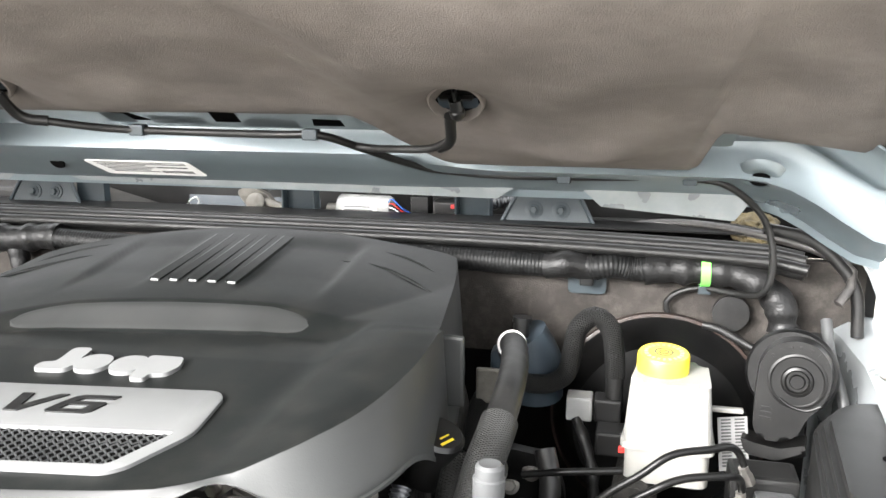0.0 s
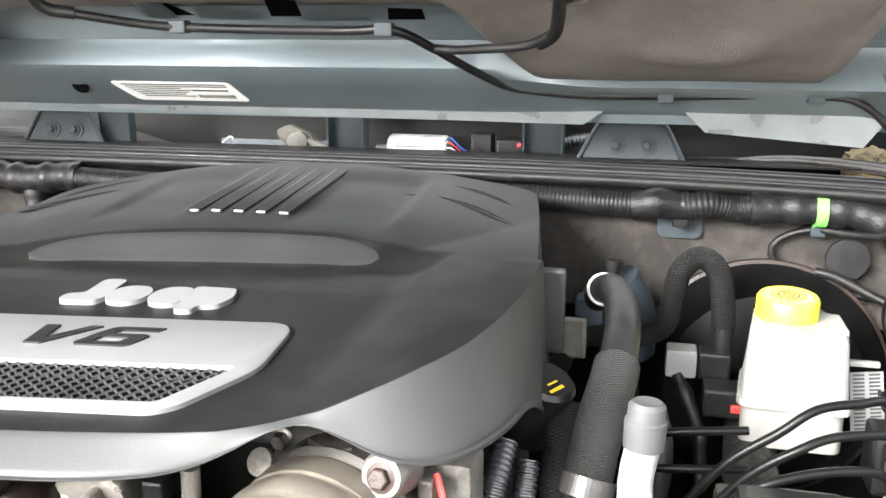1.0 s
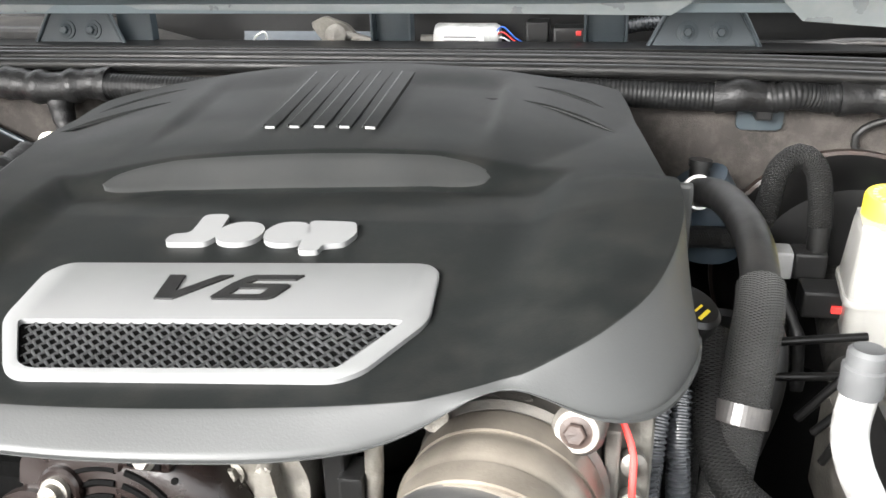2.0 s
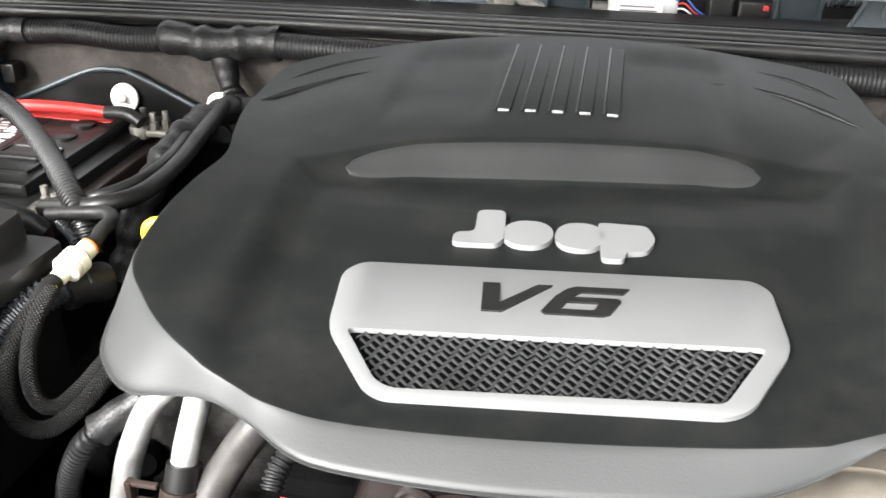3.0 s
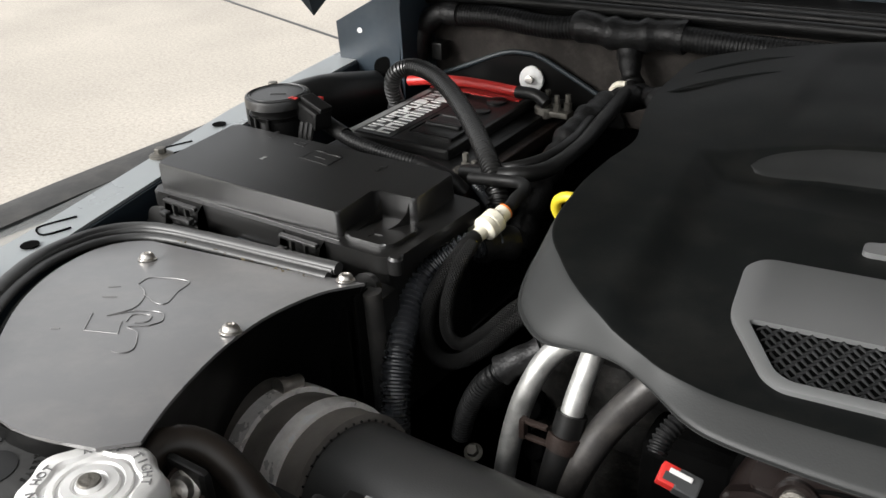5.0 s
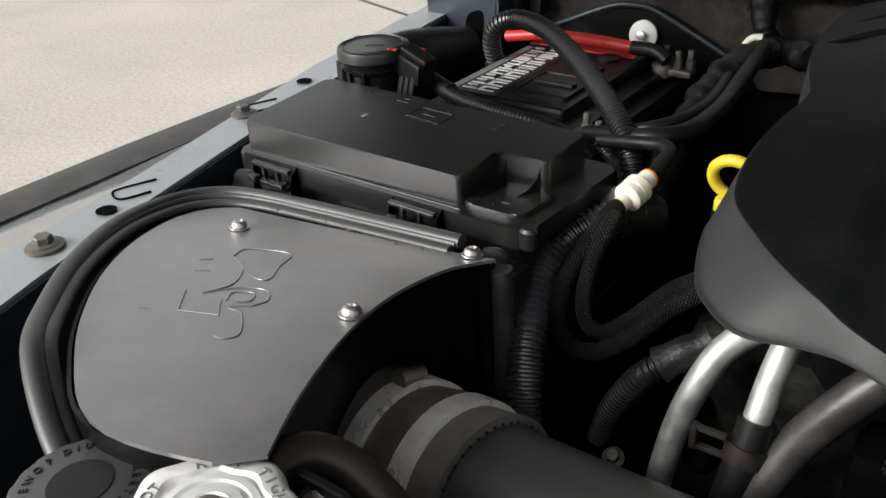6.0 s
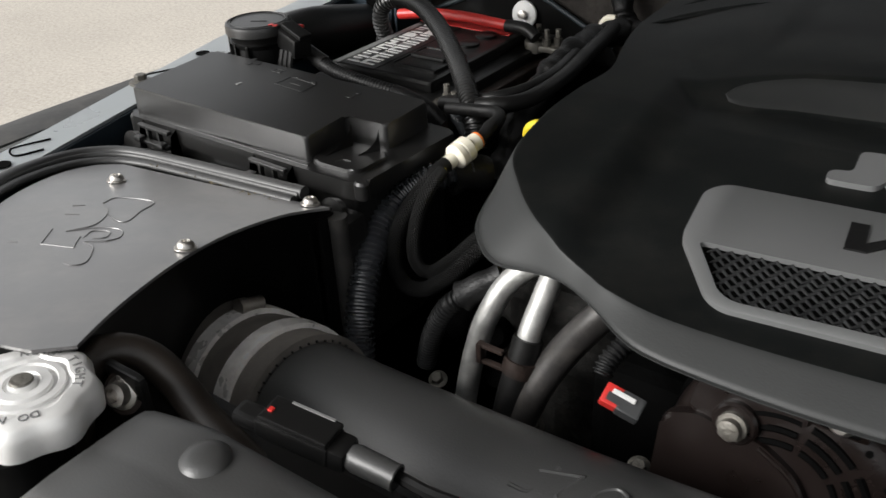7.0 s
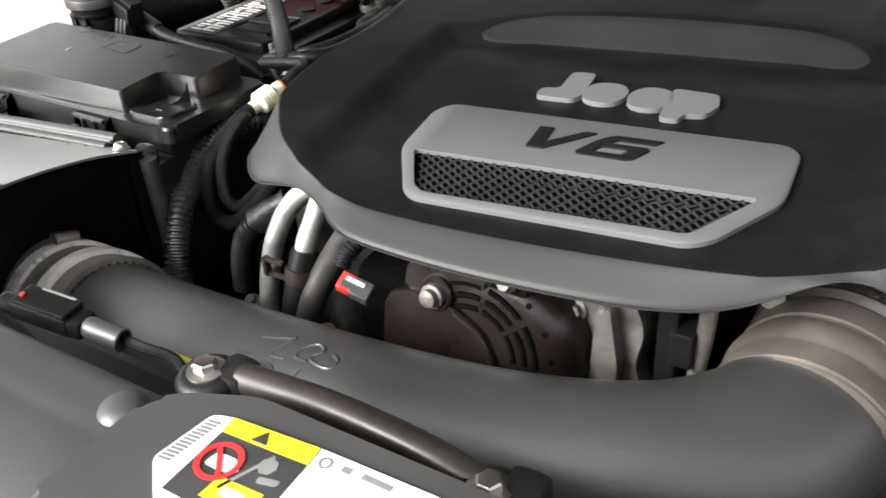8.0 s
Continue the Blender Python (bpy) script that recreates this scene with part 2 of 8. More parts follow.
def part(name, bm, material, parent, label="", smooth=40):
    """One mesh object under a thing or a part; vertices are given in world metres."""
    me = bpy.data.meshes.new(name)
    bmesh.ops.recalc_face_normals(bm, faces=bm.faces)
    areas = sorted(f.calc_area() for f in bm.faces)
    wide = areas[len(areas) // 2] * 8 if len(areas) < 140 else 1e9
    for f in bm.faces:
        f.smooth = len(f.verts) <= 4 and f.calc_area() < wide
    for e in bm.edges:
        if len(e.link_faces) == 2 and e.calc_face_angle(0) > radians(smooth):
            e.smooth = False
    bm.to_mesh(me)
    bm.free()
    me.materials.append(material)
    ob = new(name, me)
    if parent is not None:
        if parent.type == 'EMPTY':
            me.transform(Matrix.Translation(-Vector(parent.location)))
        else:
            off = Vector(parent["base"]) if "base" in parent else Vector((0, 0, 0))
            me.transform(Matrix.Translation(-off))
        ob.parent = parent
        base = parent.location if parent.type == 'EMPTY' else parent["base"]
        ob["base"] = tuple(base)
    if label:
        ob["label"] = label
    return ob


def solo(name, bm, material, label, category, group="", kind="", smooth=40):
    return tagged(part(name, bm, material, None, "", smooth), label, category, group, kind)


def catmull(pts, step=0.006, closed=False):
    P = [Vector(p) for p in pts]
    n = len(P)
    out = []
    for i in range(n if closed else n - 1):
        p1, p2 = P[i], P[(i + 1) % n]
        p0 = P[i - 1] if (i > 0 or closed) else p1 + (p1 - p2)
        p3 = P[(i + 2) % n] if (i + 2 < n or closed) else p2 + (p2 - p1)
        k = max(1, int(round((p2 - p1).length / step)))
        for j in range(k):
            t = j / k
            out.append(0.5 * ((2 * p1) + (p2 - p0) * t + (2 * p0 - 5 * p1 + 4 * p2 - p3) * t * t + (3 * p1 - p0 - 3 * p2 + p3) * t ** 3))
    if not closed:
        out.append(P[-1])
    return out


def resample(pts, step):
    out, acc = [pts[0]], 0.0
    for a, b in zip(pts, pts[1:]):
        d = (b - a).length
        while d > 1e-9 and acc + d >= step:
            a = a + (b - a) * ((step - acc) / d)
            out.append(a)
            d = (b - a).length
            acc = 0.0
        acc += d
    return out


def sweep(bm, pts, rad, seg=14, caps=True, squash=1.0):
    """A round tube along points; rad is a number or a function of the length run."""
    uvl = bm.loops.layers.uv.verify()
    n = len(pts)
    tang = [(pts[min(i + 1, n - 1)] - pts[max(i - 1, 0)]).normalized() for i in range(n)]
    up = Vector((0, 0, 1)) if abs(tang[0].z) < 0.9 else Vector((0, 1, 0))
    side = tang[0].cross(up).normalized()
    rings, run, runs = [], 0.0, []
    for i, p in enumerate(pts):
        if i:
            run += (p - pts[i - 1]).length
            side = (side - tang[i] * side.dot(tang[i])).normalized()
        up = side.cross(tang[i])
        r = rad(run) if callable(rad) else rad
        rings.append([bm.verts.new(p + (side * math.cos(a) + up * math.sin(a) * squash) * r) for a in [2 * math.pi * k / seg for k in range(seg)]])
        runs.append(run)
    for i in range(n - 1):
        for k in range(seg):
            f = bm.faces.new((rings[i][k], rings[i][(k + 1) % seg], rings[i + 1][(k + 1) % seg], rings[i + 1][k]))
            for loop, (u, v) in zip(f.loops, ((k, i), (k + 1, i), (k + 1, i + 1), (k, i + 1))):
                loop[uvl].uv = (u / seg, runs[v])
    if caps:
        bm.faces.new(rings[0][::-1])
        bm.faces.new(rings[-1])
    return bm


def tube(pts, r, seg=14, step=0.006, squash=1.0):
    return sweep(bmesh.new(), catmull(pts, step), r, seg, True, squash)


def corrugated(pts, r, pitch=0.0042, depth=0.0013, seg=14):
    line = resample(catmull(pts, 0.003), pitch / 4)
    cyc = [0, 0, -depth, -depth]
    count = [0]

    def rad(run):
        v = r + cyc[count[0] % 4]
        count[0] += 1
        return v
    return sweep(bmesh.new(), line, rad, seg)


def taped(pts, r, lump=0.0009, seg=16, seed=0):
    rng = random.Random(seed)
    ph = [rng.uniform(0, 6) for _ in range(3)]
    return sweep(bmesh.new(), catmull(pts, 0.004), lambda s: r + lump * (math.sin(s * 310 + ph[0]) * 0.5 + math.sin(s * 170 + ph[1]) * 0.7), seg)


def lathe(profile, m=None, seg=32, bm=None, lobes=None, caps=True):
    """Turns (radius, height) round local z. lobes: a function of the angle that scales the radius."""
    bm = bm or bmesh.new()
    m = m or Matrix()
    rings = []
    for r, z in profile:
        if r < 1e-6:
            rings.append([bm.verts.new(m @ Vector((0, 0, z)))])
        else:
            rings.append([bm.verts.new(m @ Vector((r * (lobes(a) if lobes else 1) * math.cos(a), r * (lobes(a) if lobes else 1) * math.sin(a), z)))
                          for a in [2 * math.pi * k / seg for k in range(seg)]])
    for a, b in zip(rings, rings[1:]):
        if len(a) == 1 and len(b) == 1:
            continue
        for k in range(seg):
            j = (k + 1) % seg
            if len(a) == 1:
                bm.faces.new((a[0], b[k], b[j]))
            elif len(b) == 1:
                bm.faces.new((a[k], a[j], b[0]))
            else:
                bm.faces.new((a[k], a[j], b[j], b[k]))
    for ring, flip in ((rings[0], True), (rings[-1], False)):
        if len(ring) > 1 and caps:
            bm.faces.new(ring[::-1] if flip else ring)
    return bm


def axis(p, d, roll=0.0):
    """A pose at p with local z along d."""
    return Matrix.Translation(p) @ Vector(d).normalized().to_track_quat('Z', 'Y').to_matrix().to_4x4() @ pose(0, 0, 0, 0, 0, roll)


def box(x0, x1, y0, y1, z0, z1, bevel=0.002, m=None, bm=None, segs=2):
    own = bmesh.new()
    bmesh.ops.create_cube(own, size=1, matrix=Matrix.Translation(((x0 + x1) / 2, (y0 + y1) / 2, (z0 + z1) / 2)) @ Matrix.Diagonal((x1 - x0, y1 - y0, z1 - z0, 1)))
    if bevel > 0:
        bmesh.ops.bevel(own, geom=own.edges[:], offset=bevel, segments=segs, affect='EDGES', profile=0.6)
    if m:
        bmesh.ops.transform(own, matrix=m, verts=own.verts)
    if bm is None:
        return own
    return merge(bm, own)


def merge(bm, other):
    me = bpy.data.meshes.new("tmp")
    other.to_mesh(me)
    other.free()
    bm.from_mesh(me)
    bpy.data.meshes.remove(me)
    return bm


def prism(pts, z0, z1, bevel=0.0015, m=None, bm=None, taper=0.0, segs=2):
    """A polygon in x, y drawn up from z0 to z1, its edges rounded. taper: inset of the top."""
    own = bmesh.new()
    c = sum((Vector((*p, 0)) for p in pts), Vector()) / len(pts)
    lo = [own.verts.new((x, y, z0)) for x, y in pts]
    hi = []
    for x, y in pts:
        d = Vector((x, y, 0)) - c
        d = d - d.normalized() * taper
        hi.append(own.verts.new((c.x + d.x, c.y + d.y, z1)))
    n = len(pts)
    own.faces.new(lo[::-1])
    top = own.faces.new(hi)
    for i in range(n):
        own.faces.new((lo[i], lo[(i + 1) % n], hi[(i + 1) % n], hi[i]))
    if bevel > 0:
        bmesh.ops.bevel(own, geom=list(top.edges), offset=bevel, segments=segs, affect='EDGES', profile=0.5)
    if m:
        bmesh.ops.transform(own, matrix=m, verts=own.verts)
    return own if bm is None else merge(bm, own)


def rounded(pts, r, k=5):
    """A polygon's corners rounded to radius r."""
    out = []
    n = len(pts)
    for i in range(n):
        a, b, c = Vector(pts[i - 1]), Vector(pts[i]), Vector(pts[(i + 1) % n])
        u, v = (a - b), (c - b)
        d = min(r, u.length * 0.45, v.length * 0.45)
        p, q = b + u.normalized() * d, b + v.normalized() * d
        for j in range(k + 1):
            t = j / k
            w = p * (1 - t) ** 2 + b * 2 * t * (1 - t) + q * t * t
            out.append((w.x, w.y))
    return out


def sheet(rows, thick=0.0015, bm=None):
    """A skin through rows of points, given a thickness."""
    own = bmesh.new()
    V = [[own.verts.new(p) for p in row] for row in rows]
    for a, b in zip(V, V[1:]):
        for k in range(len(a) - 1):
            own.faces.new((a[k], a[k + 1], b[k + 1], b[k]))
    bmesh.ops.recalc_face_normals(own, faces=own.faces)
    if thick:
        bmesh.ops.solidify(own, geom=own.faces[:], thickness=thick)
    return own if bm is None else merge(bm, own)


def hexbolt(bm, m, r=0.006, h=0.005, flange=0.0085):
    lathe([(0, 0), (flange, 0), (flange, 0.0012), (r * 1.02, 0.002)], m, 20, bm)
    lathe([(r, 0.0015), (r, h), (r * 0.86, h + 0.0008), (0, h + 0.0008)], m, 6, bm)
    return bm


def lettering(text, size, m, depth=0.0004, shear=0.0, spacing=1.0, heavy=0.0):
    cu = bpy.data.curves.new("lettering", 'FONT')
    cu.body, cu.size, cu.extrude, cu.shear, cu.space_character = text, size, depth, shear, spacing
    cu.offset = heavy
    cu.align_x, cu.align_y = 'CENTER', 'CENTER'
    cu.resolution_u = 3
    tmp = bpy.data.objects.new("lettering", cu)
    scene.collection.objects.link(tmp)
    dg = bpy.context.evaluated_depsgraph_get()
    me = bpy.data.meshes.new_from_object(tmp.evaluated_get(dg))
    bpy.data.objects.remove(tmp)
    bpy.data.curves.remove(cu)
    me.transform(m)
    bm = bmesh.new()
    bm.from_mesh(me)
    bpy.data.meshes.remove(me)
    return bm


def ring_text(text, radius, size, m, start, sweep_deg, outward=True, depth=0.0004):
    bm = bmesh.new()
    n = len(text)
    for i, ch in enumerate(text):
        if ch == " ":
            continue
        a = radians(start - sweep_deg * (i / max(1, n - 1)))
        t = Matrix.Translation((radius * math.cos(a), radius * math.sin(a), 0)) @ Matrix.Rotation(a - math.pi / 2, 4, 'Z')
        merge(bm, lettering(ch, size, m @ t, depth))
    return bm


def smoothstep(a, b, x):
    t = min(1.0, max(0.0, (x - a) / (b - a)))
    return t * t * (3 - 2 * t)


# ---- ground and body shell ----
def moved(t, dx, dy, dz):
    """Moves a finished thing with its parts."""
    t.location = Vector(t.location) + Vector((dx, dy, dz))
    return t


def ground():
    bm = bmesh.new()
    bmesh.ops.create_grid(bm, x_segments=40, y_segments=40, size=150)
    solo("ground", bm, CONCRETE, "weathered beige concrete yard around the car", "ground", kind="structure")
    # control joint, a shallow dark groove
    g = bmesh.new()
    box(-7, 7, -0.012, 0.012, 0.0015, 0.004, 0, m=pose(-4.1, 4.21, 0, 0, 0, -18.4), bm=g)
    solo("joint", g, DKGREY, "thin dark joint in the concrete", "joint", kind="structure")


def firewall():
    rows = []
    for i in range(46):
        z = 0.975 + 0.130 * i / 45
        row = []
        for k in range(101):
            x = -0.70 + 1.40 * k / 100
            n = noise.noise(Vector((x * 9, z * 9, 3.1))) * 0.007 + noise.noise(Vector((x * 30, z * 26, 7))) * 0.0018
            bulge = 0.010 * math.exp(-((x - 0.34) / 0.02) ** 2 - ((z - 1.03) / 0.03) ** 2)
            step = 0.012 * smoothstep(1.000, 0.990, z) * smoothstep(0.40, 0.44, x)
            row.append((x, 0.976 + n - bulge - step, z))
        rows.append(row)
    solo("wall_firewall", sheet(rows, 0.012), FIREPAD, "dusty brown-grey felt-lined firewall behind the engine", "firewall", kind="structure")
    # black stands in for the shade low in the bay
    bm = box(-0.72, 0.72, 0.992, 1.004, 0.44, 1.10, 0.001)
    solo("wall_bulkhead", bm, SATIN, "steel bulkhead behind the felt, blackened as bay shade", "bulkhead", kind="structure")


COWL = 0.028


def cowl():
    t = thing("cowl", (0, 1.1, 1.06), "blue-grey painted cowl trough under the windscreen", "cowl")
    # tray and back panel are black: the trough's shade is in their colour
    part("tray", sheet([[(x, y, z) for x in (-0.70, -0.35, 0, 0.35, 0.70)] for y, z in ((0.985, 1.100), (1.035, 1.098), (1.045, 1.062), (1.19, 1.058), (1.20, 1.10))], 0.002), SATIN, t)
    part("back_panel", sheet([[(x, y, z) for x in (-0.70, 0, 0.70)] for y, z in ((1.15, 1.05), (1.165, 1.16), (1.22, 1.19))], 0.003), SATIN, t)
    part("dark_cover", prism([(-0.70, 1.050), (-0.70, 1.112), (-0.38, 1.110), (-0.33, 1.098), (-0.205, 1.066), (-0.20, 1.050)], -1.14, -1.055, 0.006, pose(0, 0, 0, 90, 0, 0)), FLARE, t, "rounded dark plastic air inlet cover")
    part("stiffener", box(-0.313, -0.270, 1.03, 1.045, 1.085, 1.150, 0.002), PRIMER, t)
    bm = sheet([[(x, y, z) for x in (-0.21, -0.10, 0.0)] for y, z in ((1.15, 1.06), (1.165, 1.12), (1.18, 1.16))], 0.002)
    part("dark_panel", bm, DARKPAINT, t)
    # out-of-view panel; its reach sets how much sky gets into the trough
    part("cowl_top", sheet([[(x, y, z) for x in (-0.74, 0, 0.74)] for y, z in ((1.095, 1.168), (1.18, 1.174), (1.25, 1.18), (1.40, 1.22))], 0.003), FLARE, t, "unseen black cowl panel holding back sky light")
    for s2 in (-1, 1):
        part("end_panel", box(s2 * 0.70 - 0.003, s2 * 0.70 + 0.003, 1.0, 1.25, 1.03, 1.165, 0.001), DARKPAINT, t)
    for x in (0.0095, 0.247):
        bm = bmesh.new()
        box(x - 0.022, x + 0.022, 1.06, 1.066, 1.085, 1.150, 0.002, bm=bm)
        for s in (-1, 1):
            box(x + s * 0.022 - 0.0015, x + s * 0.022 + 0.0015, 1.045, 1.066, 1.085, 1.150, 0.001, bm=bm)
        box(x - 0.022, x + 0.022, 1.045, 1.066, 1.083, 1.087, 0.001, bm=bm)
        part("rib_bracket", bm, PRIMER, t, "folded steel rib")
    part("white_wire", tube([(-0.165, 1.06, 1.078), (-0.158, 1.055, 1.096), (-0.146, 1.055, 1.106), (-0.142, 1.058, 1.100), (-0.150, 1.06, 1.086), (-0.160, 1.062, 1.078)], 0.0011, 6, 0.003), LABEL, t, "loose white wire loop")
    moved(t, 0, 0, COWL)


def weatherstrip():
    t = thing("weatherstrip", (0, 0.97, 1.10), "long black ribbed rubber hood seal along the cowl", "seal")
    def line(dy, dz):
        return [(-0.66, 0.945 + dy, 1.111 + dz), (-0.45, 0.953 + dy, 1.113 + dz), (-0.1, 0.957 + dy, 1.113 + dz), (0.25, 0.953 + dy, 1.113 + dz), (0.45, 0.943 + dy, 1.112 + dz), (0.60, 0.925 + dy, 1.110 + dz), (0.63, 0.915 + dy, 1.106 + dz)]
    part("base_strip", tube(line(0.012, -0.004), 0.013, 12, 0.03, 0.6), RUBBER, t)
    part("front_bulb", tube(line(-0.004, 0.003), 0.0065, 12, 0.03), RUBBER, t)
    part("rear_bulb", tube(line(0.012, 0.009), 0.006, 12, 0.03), RUBBER, t)
    part("rear_lip", tube(line(0.026, 0.012), 0.004, 10, 0.03), RUBBER, t)


def cowl_bracket(cx):
    t = thing("hood_stop_bracket", (cx, 1.02, 1.126), "blue-grey trapezoid steel bracket with two bolts", "bracket", "cowl brackets")
    pts = [(-0.054, 0), (0.054, 0), (0.034, 0.036), (0.026, 0.040), (-0.026, 0.040), (-0.034, 0.036)]
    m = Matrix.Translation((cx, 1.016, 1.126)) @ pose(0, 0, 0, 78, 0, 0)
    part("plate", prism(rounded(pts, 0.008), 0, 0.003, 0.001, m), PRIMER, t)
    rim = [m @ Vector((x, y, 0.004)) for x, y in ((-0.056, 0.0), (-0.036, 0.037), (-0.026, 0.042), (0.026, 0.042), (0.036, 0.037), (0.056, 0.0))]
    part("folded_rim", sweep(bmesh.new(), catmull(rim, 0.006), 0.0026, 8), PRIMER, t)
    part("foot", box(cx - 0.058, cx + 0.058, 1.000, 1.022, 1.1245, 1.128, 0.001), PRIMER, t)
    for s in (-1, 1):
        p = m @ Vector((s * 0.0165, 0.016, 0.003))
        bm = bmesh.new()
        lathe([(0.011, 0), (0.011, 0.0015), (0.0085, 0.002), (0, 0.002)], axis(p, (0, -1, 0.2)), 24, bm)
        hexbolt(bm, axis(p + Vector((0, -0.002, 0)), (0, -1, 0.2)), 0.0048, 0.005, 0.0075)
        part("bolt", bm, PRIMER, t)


def wiper_motor():
    t = thing("wiper_motor", (0.075, 1.12, 1.06), "silver wiper motor with a white label in the cowl", "motor")
    m = axis((0.035, 1.125, 1.098), (1, 0, 0))
    part("housing", lathe([(0, 0), (0.019, 0), (0.021, 0.003), (0.021, 0.07), (0.018, 0.075), (0, 0.076)], m, 28), ALU, t)
    part("shaft_boss", lathe([(0.012, 0), (0.012, 0.02), (0, 0.02)], axis((0.018, 1.125, 1.094), (1, 0, 0)), 20), CAST, t)
    part("label", box(0.045, 0.094, 1.1035, 1.1045, 1.094, 1.111, 0.0003, ), LABEL, t, "white printed label")
    for i in range(3):
        part("print_line", box(0.048, 0.085 + 0.003 * (i % 2), 1.1028, 1.1036, 1.0970 + i * 0.0045, 1.0985 + i * 0.0045, 0), GREYINK, t)
    part("foot", box(0.03, 0.11, 1.10, 1.15, 1.060, 1.082, 0.003), CAST, t)
    moved(t, 0.018, -0.035, COWL - 0.008)
    c = thing("wiper_plug", (0.16, 1.11, 1.06), "black and red wiper plug with coloured wires", "connector")
    part("body", box(0.148, 0.172, 1.10, 1.13, 1.075, 1.118, 0.002), PLASTIC, c)
    part("socket", box(0.178, 0.218, 1.10, 1.13, 1.066, 1.112, 0.003), PLASTIC, c)
    part("lock_tab", box(0.203, 0.209, 1.096, 1.10, 1.104, 1.109, 0.001), RED, c, "red lock tab")
    for k, mt in enumerate((BLUE, RED, LABEL, PLASTIC)):
        part("wire", tube([(0.112, 1.115, 1.105 - k * 0.004), (0.122, 1.105, 1.112 - k * 0.006), (0.135, 1.106, 1.100 - k * 0.004), (0.150, 1.112, 1.090)], 0.0009, 6, 0.004), mt, c)
    moved(c, 0.012, -0.035, COWL - 0.002)
    b = thing("wiper_linkage", (-0.06, 1.12, 1.06), "worn steel wiper linkage arm with pivot", "linkage")
    part("arm", tube([(-0.075, 1.115, 1.105), (-0.02, 1.115, 1.092), (0.03, 1.12, 1.092)], 0.007, 12, 0.01), CAST, b)
    part("pivot", lathe([(0, 0), (0.010, 0), (0.010, 0.006), (0.0125, 0.007), (0.0125, 0.011), (0.006, 0.014), (0, 0.014)], axis((-0.085, 1.110, 1.105), (0.2, -1, 0.4)), 24), CAST, b)
    part("ear", prism(rounded([(-0.118, 1.120), (-0.098, 1.092), (-0.072, 1.090), (-0.058, 1.100), (-0.072, 1.118), (-0.100, 1.128)], 0.006), -1.124, -1.114, 0.002, pose(0, 0, 0, 90, 0, 0)), CAST, b)
    part("post", box(-0.10, -0.07, 1.12, 1.15, 1.060, 1.10, 0.004), CAST, b)
    moved(b, 0.022, -0.035, COWL - 0.008)
    p = thing("cowl_cables", (0.4, 1.10, 1.06), "pale cables along the cowl trough", "cable")
    part("cable", tube([(0.23, 1.09, 1.085), (0.34, 1.08, 1.088), (0.45, 1.05, 1.095), (0.54, 1.0, 1.104), (0.62, 0.95, 1.098)], 0.006, 10, 0.02), BRAID_GREY, p)
    part("cable", tube([(0.23, 1.09, 1.075), (0.36, 1.07, 1.078), (0.48, 1.03, 1.102), (0.60, 0.96, 1.100), (0.655, 0.92, 1.08), (0.64, 0.90, 1.05)], 0.0050, 10, 0.02), DULLPIPE, p)
    part("corrugated_sleeve", corrugated([(0.235, 1.10, 1.10), (0.26, 1.095, 1.108), (0.29, 1.10, 1.11), (0.33, 1.11, 1.105)], 0.008), CONDUIT, p)
    moved(p, 0.02, 0, COWL)
    f = bmesh.new()
    bmesh.ops.create_icosphere(f, subdivisions=4, radius=1)
    for v in f.verts:
        v.co = Vector((0.590 + v.co.x * 0.028, 1.035 + v.co.y * 0.04, 1.126 + v.co.z * 0.018)) + v.co * noise.noise(v.co * 4) * 0.006
    solo("foam_block", f, FOAM, "yellowed foam block stuffed beside the cowl", "foam")


HA, HB, HS = radians(22), radians(38), 0.42     # hood opening angle at the rear, rise added towards the front to admit light, and from where
NEAR, NEAR_S = Vector((0.43, 0.01, 1.31)), 0.965
HY, HZ = 0.884, 1.226      # the line where the felt starts


def hood_pt(x, s, d=0.0):
    """A point on the hood's underside: s metres up from its rear felt edge, d below it."""
    s *= 1.25
    a = HA + HB * smoothstep(0.0, 0.40, s - HS)          # unseen front rises more steeply, bent to let sky light in
    over = max(0.0, s - HS)
    s = min(s, HS)
    return (x, HY - s * math.cos(HA) - over * math.cos(a) - d * math.sin(a), HZ + s * math.sin(HA) + over * math.sin(a) - d * math.cos(a))


def near(p):
    """The hood's rear edge hangs a little forward of its hinges."""
    return NEAR + (Vector(p) - NEAR) * NEAR_S


HOLES = ((0.302, 0.172), (-0.116, 0.203))


def felt_edge(x):
    """How far up the hood the felt starts."""
    return 0.140 * (1 - smoothstep(0.205, 0.268, x)) * smoothstep(-0.325, -0.295, x) + (0.108 - 0.35 * max(0, x - 0.53)) * smoothstep(0.500, 0.514, x)


